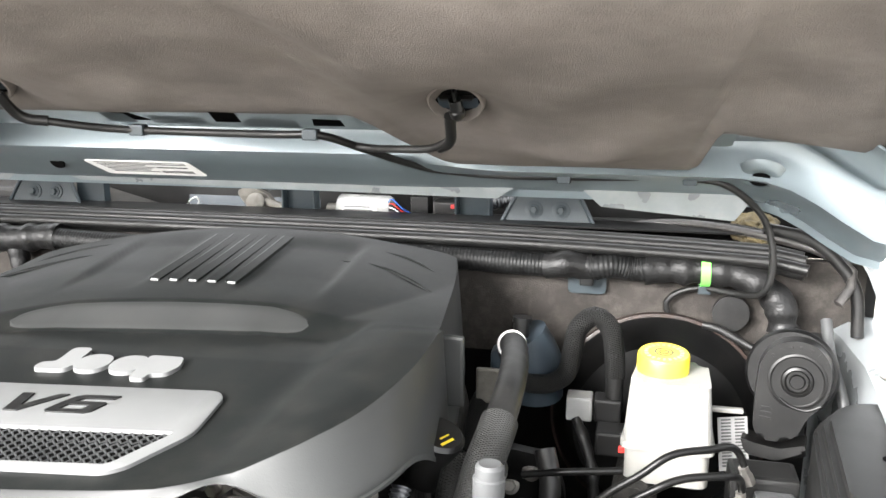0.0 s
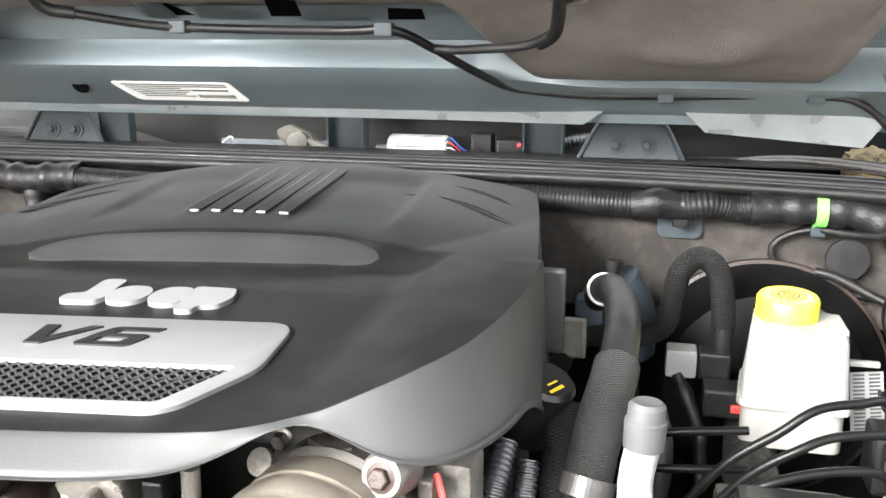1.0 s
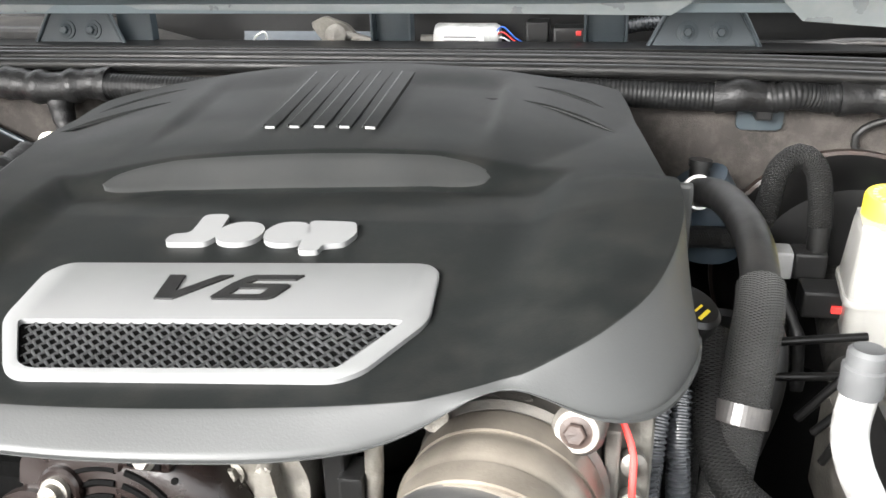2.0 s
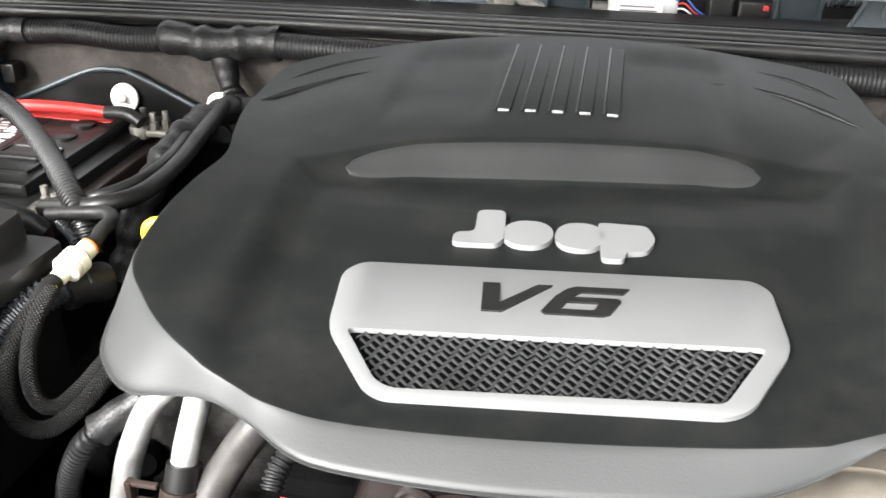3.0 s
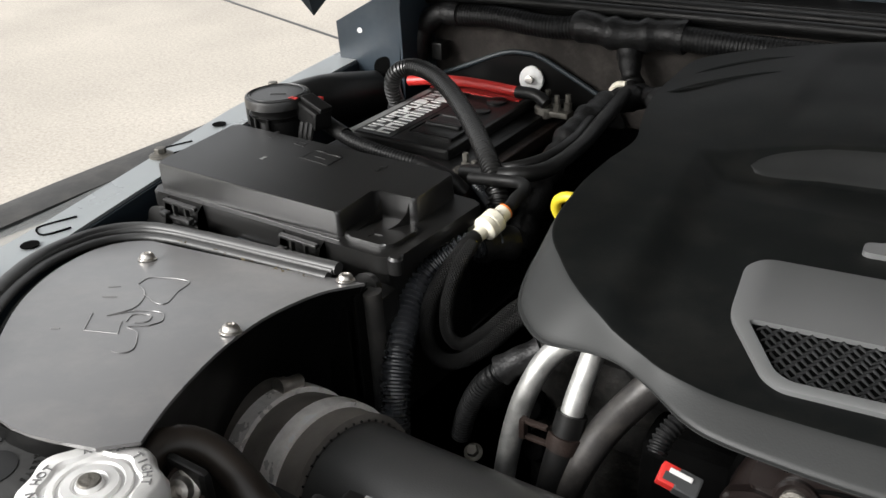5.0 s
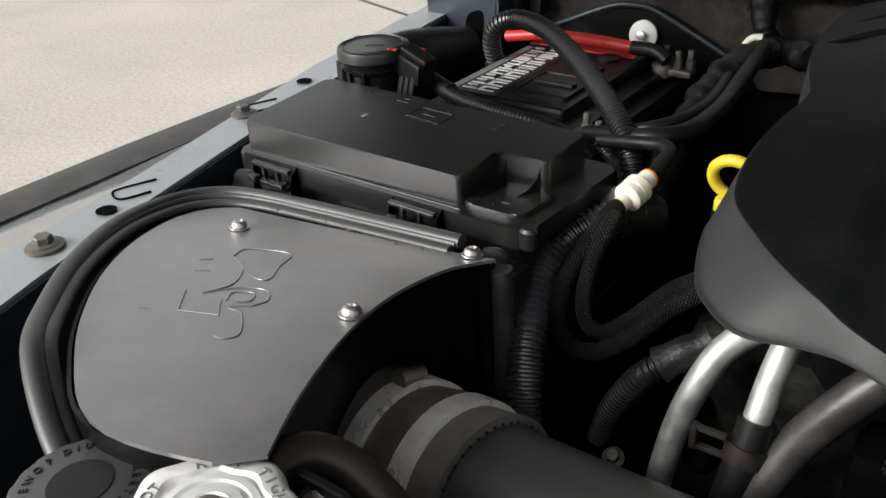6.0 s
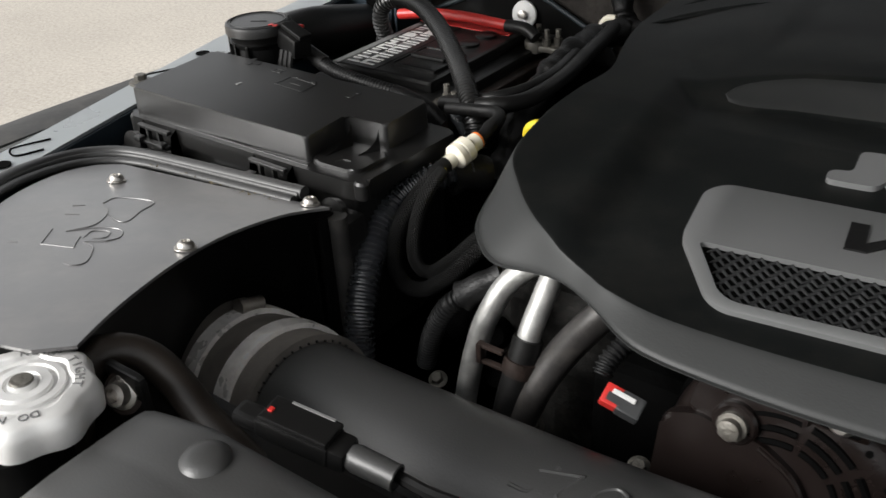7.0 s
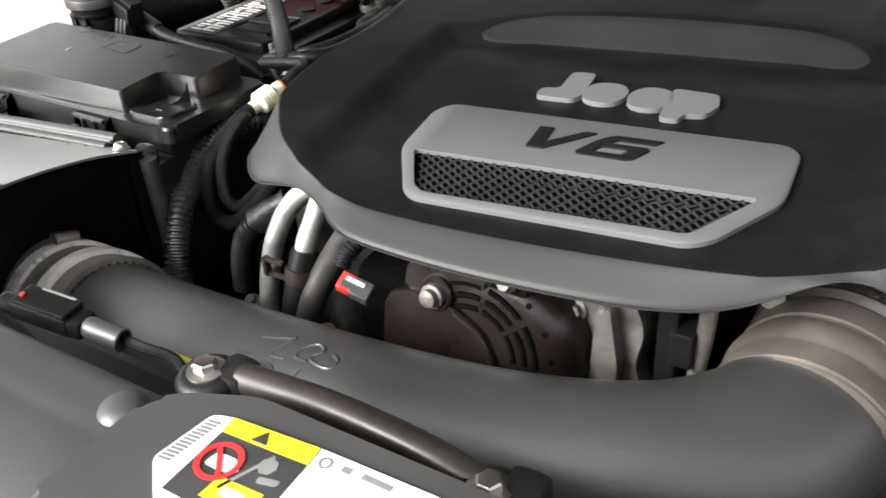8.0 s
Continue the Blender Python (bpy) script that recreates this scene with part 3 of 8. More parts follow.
def hood():
    t = thing("hood", (0, HY + 0.06, 1.16), "open blue-grey hood with brown felt lining underneath", "hood")
    # outer skin and side skirts
    rows = []
    for i in range(13):
        s = -0.10 + 0.98 * i / 12
        w = 0.755 - 0.15 * max(0, s)
        row = []
        for k in range(21):
            u = -1 + 2 * k / 20
            drop = 0.085 * max(0, (abs(u) - 0.86) / 0.14) ** 1.6
            row.append(hood_pt(u * w, s, -0.055 + drop))
        rows.append(row)
    part("outer_skin", sheet(rows, 0.002), PAINT, t)
    for sgn in (-1, 1):
        rows = []
        for i in range(13):
            s = -0.10 + 0.98 * i / 12
            w = (0.755 - 0.15 * max(0, s)) * sgn
            deep = 0.085 * smoothstep(1.1, 0.5, s) * smoothstep(-0.02, 0.16, s)
            rows.append([hood_pt(w, s, 0.028), hood_pt(w, s, 0.030 + deep * 0.5), hood_pt(w * 0.985, s, 0.03 + deep)])
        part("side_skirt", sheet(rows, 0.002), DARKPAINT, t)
    # inner panel: rear channel in folded steel
    xs = [-0.70 + 1.40 * k / 56 for k in range(57)]
    prof = [(-0.150, 1.306), (-0.090, 1.284), (-0.028, 1.275), (-0.020, 1.271), (-0.018, 1.265), (-0.022, 1.246), (-0.026, 1.229), (-0.022, 1.222), (0.004, 1.207), (0.028, 1.191), (0.034, 1.187), (0.044, 1.184), (0.048, 1.174)]
    rows = []
    for x in xs:
        side = smoothstep(0.20, 0.32, x)            # the right part sits flatter
        curl = (0.06 if x > 0 else 0.02) * smoothstep(0.52, 0.70, abs(x)) ** 2
        row = []
        for j, (dy, z) in enumerate(prof):
            y = 0.885 + dy + 0.014 * side * (1 if j < 7 else 0.5) - 0.35 * curl
            row.append((x, y, z - curl - 0.008 * side * (j < 8)))
        rows.append(row)
    part("rear_channel", sheet(rows, 0.002), PAINT, t, "folded blue-grey steel channel")
    # pale rear flange with notches over the brackets
    for a, b, za, zb in ((-0.70, -0.318, 1.176, 1.176), (-0.252, 0.318, 1.179, 1.173), (0.394, 0.575, 1.168, 1.157)):
        n = 12
        up = [(a + (b - a) * k / n, 0.9265, 1.187) for k in range(n + 1)]
        lo = [(a + 0.020 + (b - a - 0.040) * k / n, 0.9310, za + (zb - za) * k / n) for k in range(n + 1)]
        part("rear_flange", sheet([up, lo], 0.003), FLANGE, t, "pale scuffed flange edge")
    # felt lining with soft dents, quilted up the hood
    rows = []
    for i in range(61):
        s = 0.86 * i / 60
        w = 0.690 - 0.12 * s
        row = []
        for k in range(181):
            u = -1 + 2 * k / 180
            x = u * w
            e = noise.noise(Vector((x * 5, s * 5, 1))) * 0.016 + noise.noise(Vector((x * 14, s * 14, 4))) * 0.005
            e += 0.012 * math.exp(-((x - 0.40) / 0.05) ** 2 - ((s - 0.09) / 0.02) ** 2)
            edge = min(1, (1 - abs(u)) * 12, (i + 0.2) / 3)
            s1 = s + felt_edge(x) * (1 - i / 60)
            e *= smoothstep(-0.03, 0.10, s1 - felt_edge(x))
            for hx, hs in HOLES:
                r = math.hypot(x - hx, s1 - hs)
                e = e * (1 - math.exp(-(r / 0.05) ** 2)) - 0.024 * math.exp(-(r / 0.042) ** 2)
            row.append(hood_pt(x, s1, 0.014 * edge + e * min(1, edge)))
        rows.append(row)
    part("felt_lining", sheet(rows, 0.008), FELT, t, "sagging brown-grey felt hood lining")
    # inner steel seen past the felt edge
    rows = []
    for i in range(9):
        s = -0.02 + 0.88 * i / 8
        w = 0.74 - 0.15 * max(0, s)
        rows.append([hood_pt(w * u, s, -0.02 + (0.05 * max(0, abs(u) - 0.9) / 0.1)) for u in [-1 + k / 10 for k in range(21)]])
    part("inner_panel", sheet(rows, 0.002), PAINT, t)
    # nozzles in round holes
    for hx, hs in HOLES:
        c = Vector(hood_pt(hx, hs, 0.010))
        nrm = Vector((0, -0.70, -0.71)).normalized()
        part("lining_hole", lathe([(0, -0.0100), (0.0206, -0.0100), (0.0212, 0.0006), (0.0220, 0.0020), (0.0235, 0.0012), (0.0250, -0.004), (0.0250, -0.014), (0, -0.014)], axis(c, nrm), 36), FELT, t, "cut hole in the felt")
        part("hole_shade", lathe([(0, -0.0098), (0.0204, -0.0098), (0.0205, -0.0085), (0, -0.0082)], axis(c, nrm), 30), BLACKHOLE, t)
        m = axis(c, nrm)
        part("nozzle_panel", box(-0.017, 0.017, -0.016, -0.003, -0.0088, -0.0080, 0, m), DARKPAINT, t)
        z = part("washer_nozzle", lathe([(0.0055, -0.008), (0.0055, 0.002), (0.0065, 0.003), (0.0065, 0.008), (0.0048, 0.010), (0, 0.010)], axis(c + Vector((0, 0.004, -0.004)), Vector((0.05, 0.45, -0.75))), 18), PLASTIC, t, "black washer nozzle")
        part("nozzle_fin", box(-0.0012, 0.0012, -0.015, 0.014, -0.008, 0.001, 0.0005, m), PLASTIC, z)
        part("nozzle_fin", box(-0.014, 0.014, -0.0012, 0.0012, -0.008, -0.003, 0.0005, m), PLASTIC, z)
    # folded tabs and dark slots along the felt's lower edge
    for pts in ([(0.005, 0.136), (0.064, 0.134), (0.058, 0.155), (0.010, 0.156)], [(0.091, 0.132), (0.150, 0.132), (0.150, 0.151), (0.108, 0.153)], [(-0.040, 0.138), (-0.012, 0.137), (-0.012, 0.160), (-0.036, 0.162)]):
        bm = bmesh.new()
        bm.faces.new([bm.verts.new(hood_pt(x, s, 0.0185)) for x, s in pts])
        bmesh.ops.solidify(bm, geom=bm.faces[:], thickness=0.002)
        part("stamped_tab", bm, PAINT, t)
    for pts in ([(0.066, 0.136), (0.092, 0.136), (0.098, 0.160), (0.078, 0.176)], [(-0.030, 0.138), (0.002, 0.138), (-0.010, 0.158), (-0.028, 0.166)], [(0.160, 0.130), (0.190, 0.130), (0.192, 0.146), (0.166, 0.148)]):
        bm = bmesh.new()
        bm.faces.new([bm.verts.new(hood_pt(x, s, 0.0165)) for x, s in pts])
        bmesh.ops.solidify(bm, geom=bm.faces[:], thickness=0.001)
        part("slot", bm, BLACKHOLE, t)
    # stickers, slots and holes
    lab = Matrix.Translation((-0.118, 0.8930, 1.2010)) @ pose(0, 0, 0, 148.2, 0, 0)
    q = part("label", prism(rounded([(-0.058, -0.0200), (0.072, -0.0200), (0.064, 0.0200), (-0.072, 0.0200)], 0.006), 0, 0.0006, 0, lab), LABEL, t, "white emissions label with small print")
    for i in range(7):
        part("print_line", box(-0.060 + 0.0024 * i, 0.058 if i < 2 else 0.014 - 0.005 * (i % 3), 0.0150 - i * 0.0042, 0.0163 - i * 0.0042, 0.0006, 0.0010, 0, lab), INK, q)
    for i in range(14):
        part("print_bar", box(0.018 + i * 0.003, 0.0193 + i * 0.003, -0.013, -0.006, 0.0006, 0.0010, 0, lab), INK, q)
    part("print_line", box(0.016, 0.056, 0.002, 0.0045, 0.0006, 0.0010, 0, lab), INK, q)
    for x, y, z, rx in ((-0.232, 0.8870, 1.2055, 0.010), (0.268, 0.899, 1.2125, 0.009), (0.372, 0.9005, 1.2112, 0.012), (0.440, 0.9005, 1.2112, 0.010), (0.512, 0.9000, 1.2118, 0.012)):
        part("drain_hole", lathe([(rx, 0), (rx * 0.9, 0.0012), (0, 0.0006)], axis((x, y, z), (0, -0.8, -0.55)), 20), BLACKHOLE, t)
    # right hinge corner with dish and hole
    m = axis((0.571, 0.876, 1.214), (-0.1, -0.66, -0.74))
    part("corner_dish", lathe([(0.024, -0.004), (0.019, 0.0022), (0.0150, 0.0036), (0.0115, 0.0030), (0.010, 0.0030)], m, 36), PAINT, t)
    part("corner_hole", lathe([(0.0105, 0.0), (0.0105, 0.0052), (0, 0.005)], m, 24), BLACKHOLE, t)
    part("corner_tab", prism(rounded([(-0.016, -0.014), (0.018, -0.014), (0.015, 0.014), (-0.013, 0.014)], 0.003), 0, 0.002, 0.0008, axis(hood_pt(0.517, 0.110, 0.012), (0, -0.6, -0.8), 180)), PAINT, t)
    # rear corner points that hang below the fenders' line
    for s in (-1, 1):
        bm = bmesh.new()
        v = [bm.verts.new(p) for p in ((s * 0.72, 0.80, 1.235), (s * 0.705, 0.97, 1.19), (s * 0.785, 0.908, 1.080), (s * 0.790, 0.87, 1.13))]
        bm.faces.new(v)
        bmesh.ops.solidify(bm, geom=bm.faces[:], thickness=0.003)
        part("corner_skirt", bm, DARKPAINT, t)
    for ob in [c for c in t.children_recursive if c.name.split(".")[0] != "corner_skirt"]:
        for v in ob.data.vertices:
            v.co = near(v.co + t.location) - t.location


def washer_hose():
    t = thing("washer_hose", (0.2, 0.88, 1.20), "thin black washer hose clipped along the hood", "hose")
    part("hose", tube([near(hood_pt(-0.100, 0.176, 0.030)), near(hood_pt(-0.060, 0.159, 0.030)), near(hood_pt(-0.027, 0.144, 0.028)), near(hood_pt(0.035, 0.134, 0.026)), near(hood_pt(0.124, 0.129, 0.025)), near(hood_pt(0.165, 0.130, 0.025)), near(hood_pt(0.185, 0.097, 0.023)), near(hood_pt(0.205, 0.050, 0.020)), near((0.226, 0.876, 1.213)), near((0.25, 0.893, 1.207)), near((0.30, 0.900, 1.203)), near((0.375, 0.902, 1.203)), near((0.50, 0.902, 1.205)), near((0.545, 0.900, 1.198)), (0.58, 0.895, 1.165), (0.592, 0.895, 1.12), (0.585, 0.90, 1.085), (0.56, 0.925, 1.076),
                       (0.525, 0.948, 1.074), (0.496, 0.952, 1.062), (0.490, 0.953, 1.046), (0.508, 0.955, 1.026), (0.55, 0.952, 1.013), (0.60, 0.945, 1.006)], 0.0036, 10, 0.01), RUBBER, t)
    part("branch", tube([near(hood_pt(0.186, 0.095, 0.023)), near(hood_pt(0.205, 0.098, 0.026)), near(hood_pt(0.235, 0.110, 0.030)), near(hood_pt(0.268, 0.120, 0.032)), near(hood_pt(0.290, 0.136, 0.030))], 0.0036, 10, 0.01), RUBBER, t)
    part("nozzle_boot", tube([near(hood_pt(0.278, 0.122, 0.032)), near(hood_pt(0.291, 0.138, 0.030)), near(hood_pt(0.296, 0.164, 0.018))], 0.0048, 12, 0.006), PLASTIC, t)
    part("nozzle_boot", tube([near(hood_pt(-0.080, 0.168, 0.030)), near(hood_pt(-0.099, 0.178, 0.030)), near(hood_pt(-0.104, 0.200, 0.018))], 0.0048, 12, 0.006), PLASTIC, t)
    for x, y, z in (near(hood_pt(-0.010, 0.140, 0.026)), near(hood_pt(0.158, 0.131, 0.024)), near((0.375, 0.901, 1.203)), near((0.505, 0.901, 1.205)), (0.530, 0.946, 1.074)):
        part("clip", box(x - 0.007, x + 0.007, y - 0.005, y + 0.006, z - 0.006, z + 0.004, 0.0015), PRIMER, t)


def firewall_harness():
    t = thing("wiring_harness", (0, 0.945, 1.07), "thick black wiring harness along the firewall, taped and corrugated", "harness")
    y, z = 0.940, 1.095
    def seg(a, b, n=6):
        return [(a + (b - a) * k / n, y + 0.003 * math.sin(a * 9 + k), z + 0.002 * math.sin(a * 13 + k * 1.3)) for k in range(n + 1)]
    part("tape_wrap", taped([(-0.63, 0.93, 1.00), (-0.632, 0.935, 1.05), (-0.622, 0.94, 1.075), (-0.60, y, z - 0.002), (-0.57, y, z)], 0.014, seed=1), TAPE, t)
    part("corrugated_sleeve", corrugated(seg(-0.575, -0.40), 0.0140, 0.0042, 0.0008), SLEEVE, t)
    part("tape_wrap", taped(seg(-0.41, -0.28), 0.0175, 0.0018, seed=2), TAPE, t, "wrinkled black tape at the branch")
    part("corrugated_sleeve", corrugated(seg(-0.285, 0.36), 0.0138, 0.0042, 0.0006), SLEEVE, t)
    part("tape_wrap", taped(seg(0.355, 0.41), 0.0155, seed=3), TAPE, t)
    part("corrugated_sleeve", corrugated(seg(0.405, 0.47), 0.0140, 0.0042, 0.0008), SLEEVE, t)
    part("tape_wrap", taped([(0.465, y, z), (0.53, y, z + 0.002), (0.575, 0.935, z - 0.004), (0.605, 0.925, z - 0.025), (0.612, 0.92, z - 0.055)], 0.0165, 0.002, seed=4), TAPE, t)
    part("green_band", sweep(bmesh.new(), catmull([(0.524, y, z + 0.0015), (0.534, y, z + 0.0018)], 0.003), 0.0182, 24), GREEN, t, "bright green tape band")
    part("branch", taped([(-0.345, y, z - 0.004), (-0.340, 0.935, 1.06), (-0.332, 0.925, 1.040), (-0.322, 0.905, 1.038), (-0.29, 0.88, 1.045), (-0.27, 0.86, 1.050)], 0.0125, 0.002, seed=5), TAPE, t)
    part("white_sleeve", tube([(-0.340, 0.885, 1.036), (-0.338, 0.883, 1.048), (-0.331, 0.882, 1.055), (-0.322, 0.882, 1.056)], 0.0034, 12, 0.004), CREAM, t, "cream wire sleeve")
    part("lead", taped([(-0.31, 0.89, 1.042), (-0.325, 0.845, 1.045), (-0.328, 0.80, 1.042), (-0.332, 0.76, 1.030), (-0.335, 0.71, 1.000), (-0.34, 0.68, 0.95)], 0.0135, 0.002, seed=6), TAPE, t)
    part("cable", tube([(-0.315, 0.865, 1.052), (-0.308, 0.80, 1.048), (-0.303, 0.735, 1.042), (-0.306, 0.675, 1.040), (-0.326, 0.648, 1.040), (-0.362, 0.655, 1.031), (-0.392, 0.667, 1.022)], 0.0075, 12), RUBBER, t)
    part("cable", tube([(-0.322, 0.80, 1.046), (-0.312, 0.735, 1.046), (-0.316, 0.69, 1.044), (-0.335, 0.662, 1.041), (-0.365, 0.666, 1.032), (-0.390, 0.672, 1.024)], 0.005, 12), RUBBER, t)
    for i, (x, zz) in enumerate(((0.400, 1.078), (-0.35, 1.07), (-0.605, 1.04))):
        part("clip", box(x - 0.008, x + 0.008, 0.935, 0.955, zz - 0.006, zz + 0.016, 0.002), PLASTIC, t)
    c = solo("clip_plate", prism(rounded([(-0.022, -0.016), (0.022, -0.016), (0.022, 0.016), (-0.022, 0.016)], 0.006), 0, 0.012, 0.001, Matrix.Translation((0.400, 0.968, 1.073)) @ pose(0, 0, 0, 90, 0, 0)), PRIMER, "small blue-grey plate on the firewall", "plate")


def left_fender():
    t = thing("fender", (-0.70, 0.4, 0.5), "blue-grey fender with pale drilled rail and black flare", "fender", "fenders")
    inner = [(-0.49, 0.06), (-0.535, 0.19), (-0.563, 0.272), (-0.588, 0.361), (-0.614, 0.465), (-0.651, 0.619), (-0.68, 0.76), (-0.70, 0.90), (-0.71, 1.0)]
    outer = [(-0.545, 0.06), (-0.59, 0.20), (-0.612, 0.285), (-0.631, 0.381), (-0.664, 0.513), (-0.702, 0.663), (-0.722, 0.78), (-0.74, 0.90), (-0.75, 1.0)]
    rail = 1.037
    rows = [[(x, y, rail) for x, y in inner], [(x, y, rail + 0.001) for x, y in outer]]
    bm = sheet(rows, 0.003)
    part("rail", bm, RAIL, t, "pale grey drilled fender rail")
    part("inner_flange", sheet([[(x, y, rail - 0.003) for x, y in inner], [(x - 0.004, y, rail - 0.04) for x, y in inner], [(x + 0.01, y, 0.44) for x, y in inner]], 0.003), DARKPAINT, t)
    rows = []
    for f, dz in ((0, -0.004), (0.10, -0.016), (0.4, -0.032), (0.75, -0.046), (1.0, -0.060)):
        row = []
        for (x, y) in outer:
            far = -0.785
            arch = -0.05 * max(0, y - 0.42) ** 2
            row.append((x + (far - x) * f, y, rail + dz + arch * f))
        rows.append(row)
    part("wing_top", sheet(rows, 0.002), WING, t, "glossy blue-grey wing top")
    rows = []
    for f, dx, dz in ((0, 0, 0.004), (0.3, -0.028, 0.007), (0.7, -0.062, 0.000), (1.0, -0.080, -0.035)):
        rows.append([(-0.780 + dx, y, rail - 0.060 - 0.05 * max(0, y - 0.42) ** 2 + dz) for x, y in outer])
    part("flare", sheet(rows, 0.004), FLARE, t, "matt black plastic flare")
    part("outer_panel", sheet([[(-0.79, y, 0.965 - 0.05 * max(0, y - 0.42) ** 2) for y in (0.06, 0.3, 0.5, 0.7, 1.0)], [(-0.79, y, 0.5) for y in (0.06, 0.3, 0.5, 0.7, 1.0)]], 0.003), PAINT, t)
    for x, y, r in ((-0.603, 0.349, 0.0075), (-0.675, 0.622, 0.0075), (-0.564, 0.230, 0.009)):
        part("rail_hole", lathe([(r, 0), (r, 0.0006), (0, 0.0006)], Matrix.Translation((x, y, rail + 0.0015)), 24), BLACKHOLE, t)
    for x, y in ((-0.614, 0.380), (-0.662, 0.552)):
        u = [Vector((x, y, rail + 0.0012)) + Matrix.Rotation(radians(70), 3, 'Z') @ Vector(p) for p in ((0.020, 0.009, 0), (-0.008, 0.010, 0), (-0.014, 0.006, 0), (-0.014, -0.006, 0), (-0.008, -0.010, 0), (0.010, -0.010, 0))]
        part("rail_slot", sweep(bmesh.new(), catmull(u, 0.003), 0.0009, 6), BLACKHOLE, t)
    for x, y, r in ((-0.593, 0.295, 0.0065), (-0.660, 0.531, 0.006), (-0.708, 0.74, 0.006)):
        bm = bmesh.new()
        lathe([(r * 2.0, 0), (r * 2.0, 0.0015), (r * 1.4, 0.003), (0, 0.003)], Matrix.Translation((x, y, rail + 0.001)), 24, bm)
        hexbolt(bm, Matrix.Translation((x, y, rail + 0.003)), r, 0.006, r * 1.5)
        part("bolt", bm, CAST, t, "dull zinc hex bolt")
    b = thing("hinge_bracket", (-0.64, 0.85, 0.98), "dark blue upright bracket with round hole", "bracket")
    pts = [(-0.044, 0.032), (0.0, -0.012), (0.042, -0.012), (0.054, 0.138), (0.022, 0.128), (-0.046, 0.092)]
    m = Matrix.Translation((-0.668, 0.897, 0.985)) @ pose(0, 0, 0, 90, 0, 6)
    part("plate", prism(pts, 0, 0.003, 0.0008, m), DARKPAINT, b)
    # hole is a white disc, the bright yard beyond put into colour
    part("bracket_hole", lathe([(0.0035, 0), (0.0035, 0.0004), (0, 0.0004)], m @ Matrix.Translation((-0.010, 0.083, 0.0032)), 16), LABEL, b)
    part("keyhole", prism(rounded([(-0.012, 0.0), (0.012, 0.004), (0.014, 0.05), (-0.010, 0.042)], 0.012), 0, 0.0006, 0, m @ Matrix.Translation((0.018, 0.005, 0.0032))), BLACKHOLE, b)
    part("return_flange", box(-0.620, -0.616, 0.899, 0.975, 0.97, 1.118, 0.001), DARKPAINT, b)
    moved(b, -0.010, -0.008, 0.008)
    r = thing("strut_boot", (-0.66, 0.76, 0.98), "black rounded rubber boot behind the canister", "boot")
    part("body", tube([(-0.700, 0.74, 1.010), (-0.680, 0.80, 1.012), (-0.660, 0.87, 1.0)], 0.030, 20, 0.01), PLASTIC, r)


def right_fender():
    t = thing("fender", (0.70, 0.6, 0.5), "pale sunlit fender edge beside the firewall", "fender", "fenders")
    inner = [(0.56, 0.06), (0.60, 0.25), (0.635, 0.45), (0.655, 0.62), (0.668, 0.75), (0.675, 0.85), (0.670, 0.94), (0.66, 1.0)]
    rows = []
    for dx, z in ((-0.002, 0.44), (0.0, 0.995), (0.004, 1.030), (0.020, 1.040), (0.07, 1.036), (0.16, 1.0)):
        rows.append([(x + dx, y, z) for x, y in inner])
    part("rail", sheet(rows, 0.003), RAIL, t, "pale painted fender rail")
    rows = []
    for k in range(9):
        a = k / 8
        x = 0.60 + 0.105 * math.sin(a * math.pi / 2)
        z = 1.168 - 0.125 * (1 - math.cos(a * math.pi / 2))
        rows.append([(x, 0.90, z), (x + 0.012, 0.915, z + 0.006), (x + 0.02, 0.96, z + 0.008)])
    part("cowl_side", sheet(rows, 0.003), RAIL, t, "curved pale cowl side edge")
    bm = hexbolt(bmesh.new(), Matrix.Translation((0.692, 0.80, 1.039)), 0.007, 0.006, 0.012)
    part("bolt", bm, STEEL, t)
    s = thing("body_side_seal", (0.67, 0.93, 1.03), "curved black rubber seal at the cowl side", "seal")
    part("seal", tube([(0.585, 0.925, 1.150), (0.63, 0.925, 1.140), (0.662, 0.92, 1.115), (0.680, 0.915, 1.085), (0.684, 0.91, 1.04)], 0.0065, 12), RUBBER, s)


def bay_shell():
    # bay bottom coloured as if in deep shade
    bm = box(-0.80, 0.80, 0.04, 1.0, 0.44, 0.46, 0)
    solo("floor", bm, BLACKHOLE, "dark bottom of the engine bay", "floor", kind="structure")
    bm = box(-0.60, 0.60, 0.02, 0.06, 0.45, 1.0, 0.01)
    solo("wall_grille", bm, PLASTIC, "black grille support at the nose of the car", "grille", kind="structure")


# ---- engine cover ----
CX, CY = 0.025, 0.62
OUTLINE = [(-0.214, 0.458), (-0.198, 0.434), (-0.177, 0.418), (-0.150, 0.414), (-0.122, 0.407), (-0.098, 0.394), (-0.075, 0.378), (-0.052, 0.371), (0.0, 0.369), (0.05, 0.372), (0.10, 0.379),
           (0.134, 0.389), (0.152, 0.397), (0.170, 0.406), (0.190, 0.415), (0.210, 0.421), (0.230, 0.424), (0.250, 0.427), (0.266, 0.434), (0.280, 0.447), (0.293, 0.472), (0.303, 0.51), (0.307, 0.58), (0.301, 0.66),
           (0.285, 0.79), (0.272, 0.872), (0.258, 0.895), (0.20, 0.902), (0.10, 0.912), (0.02, 0.915), (-0.08, 0.910), (-0.17, 0.898), (-0.238, 0.884), (-0.256, 0.862), (-0.258, 0.80), (-0.252, 0.75), (-0.240, 0.70), (-0.228, 0.655), (-0.230, 0.61), (-0.235, 0.562), (-0.230, 0.512)]


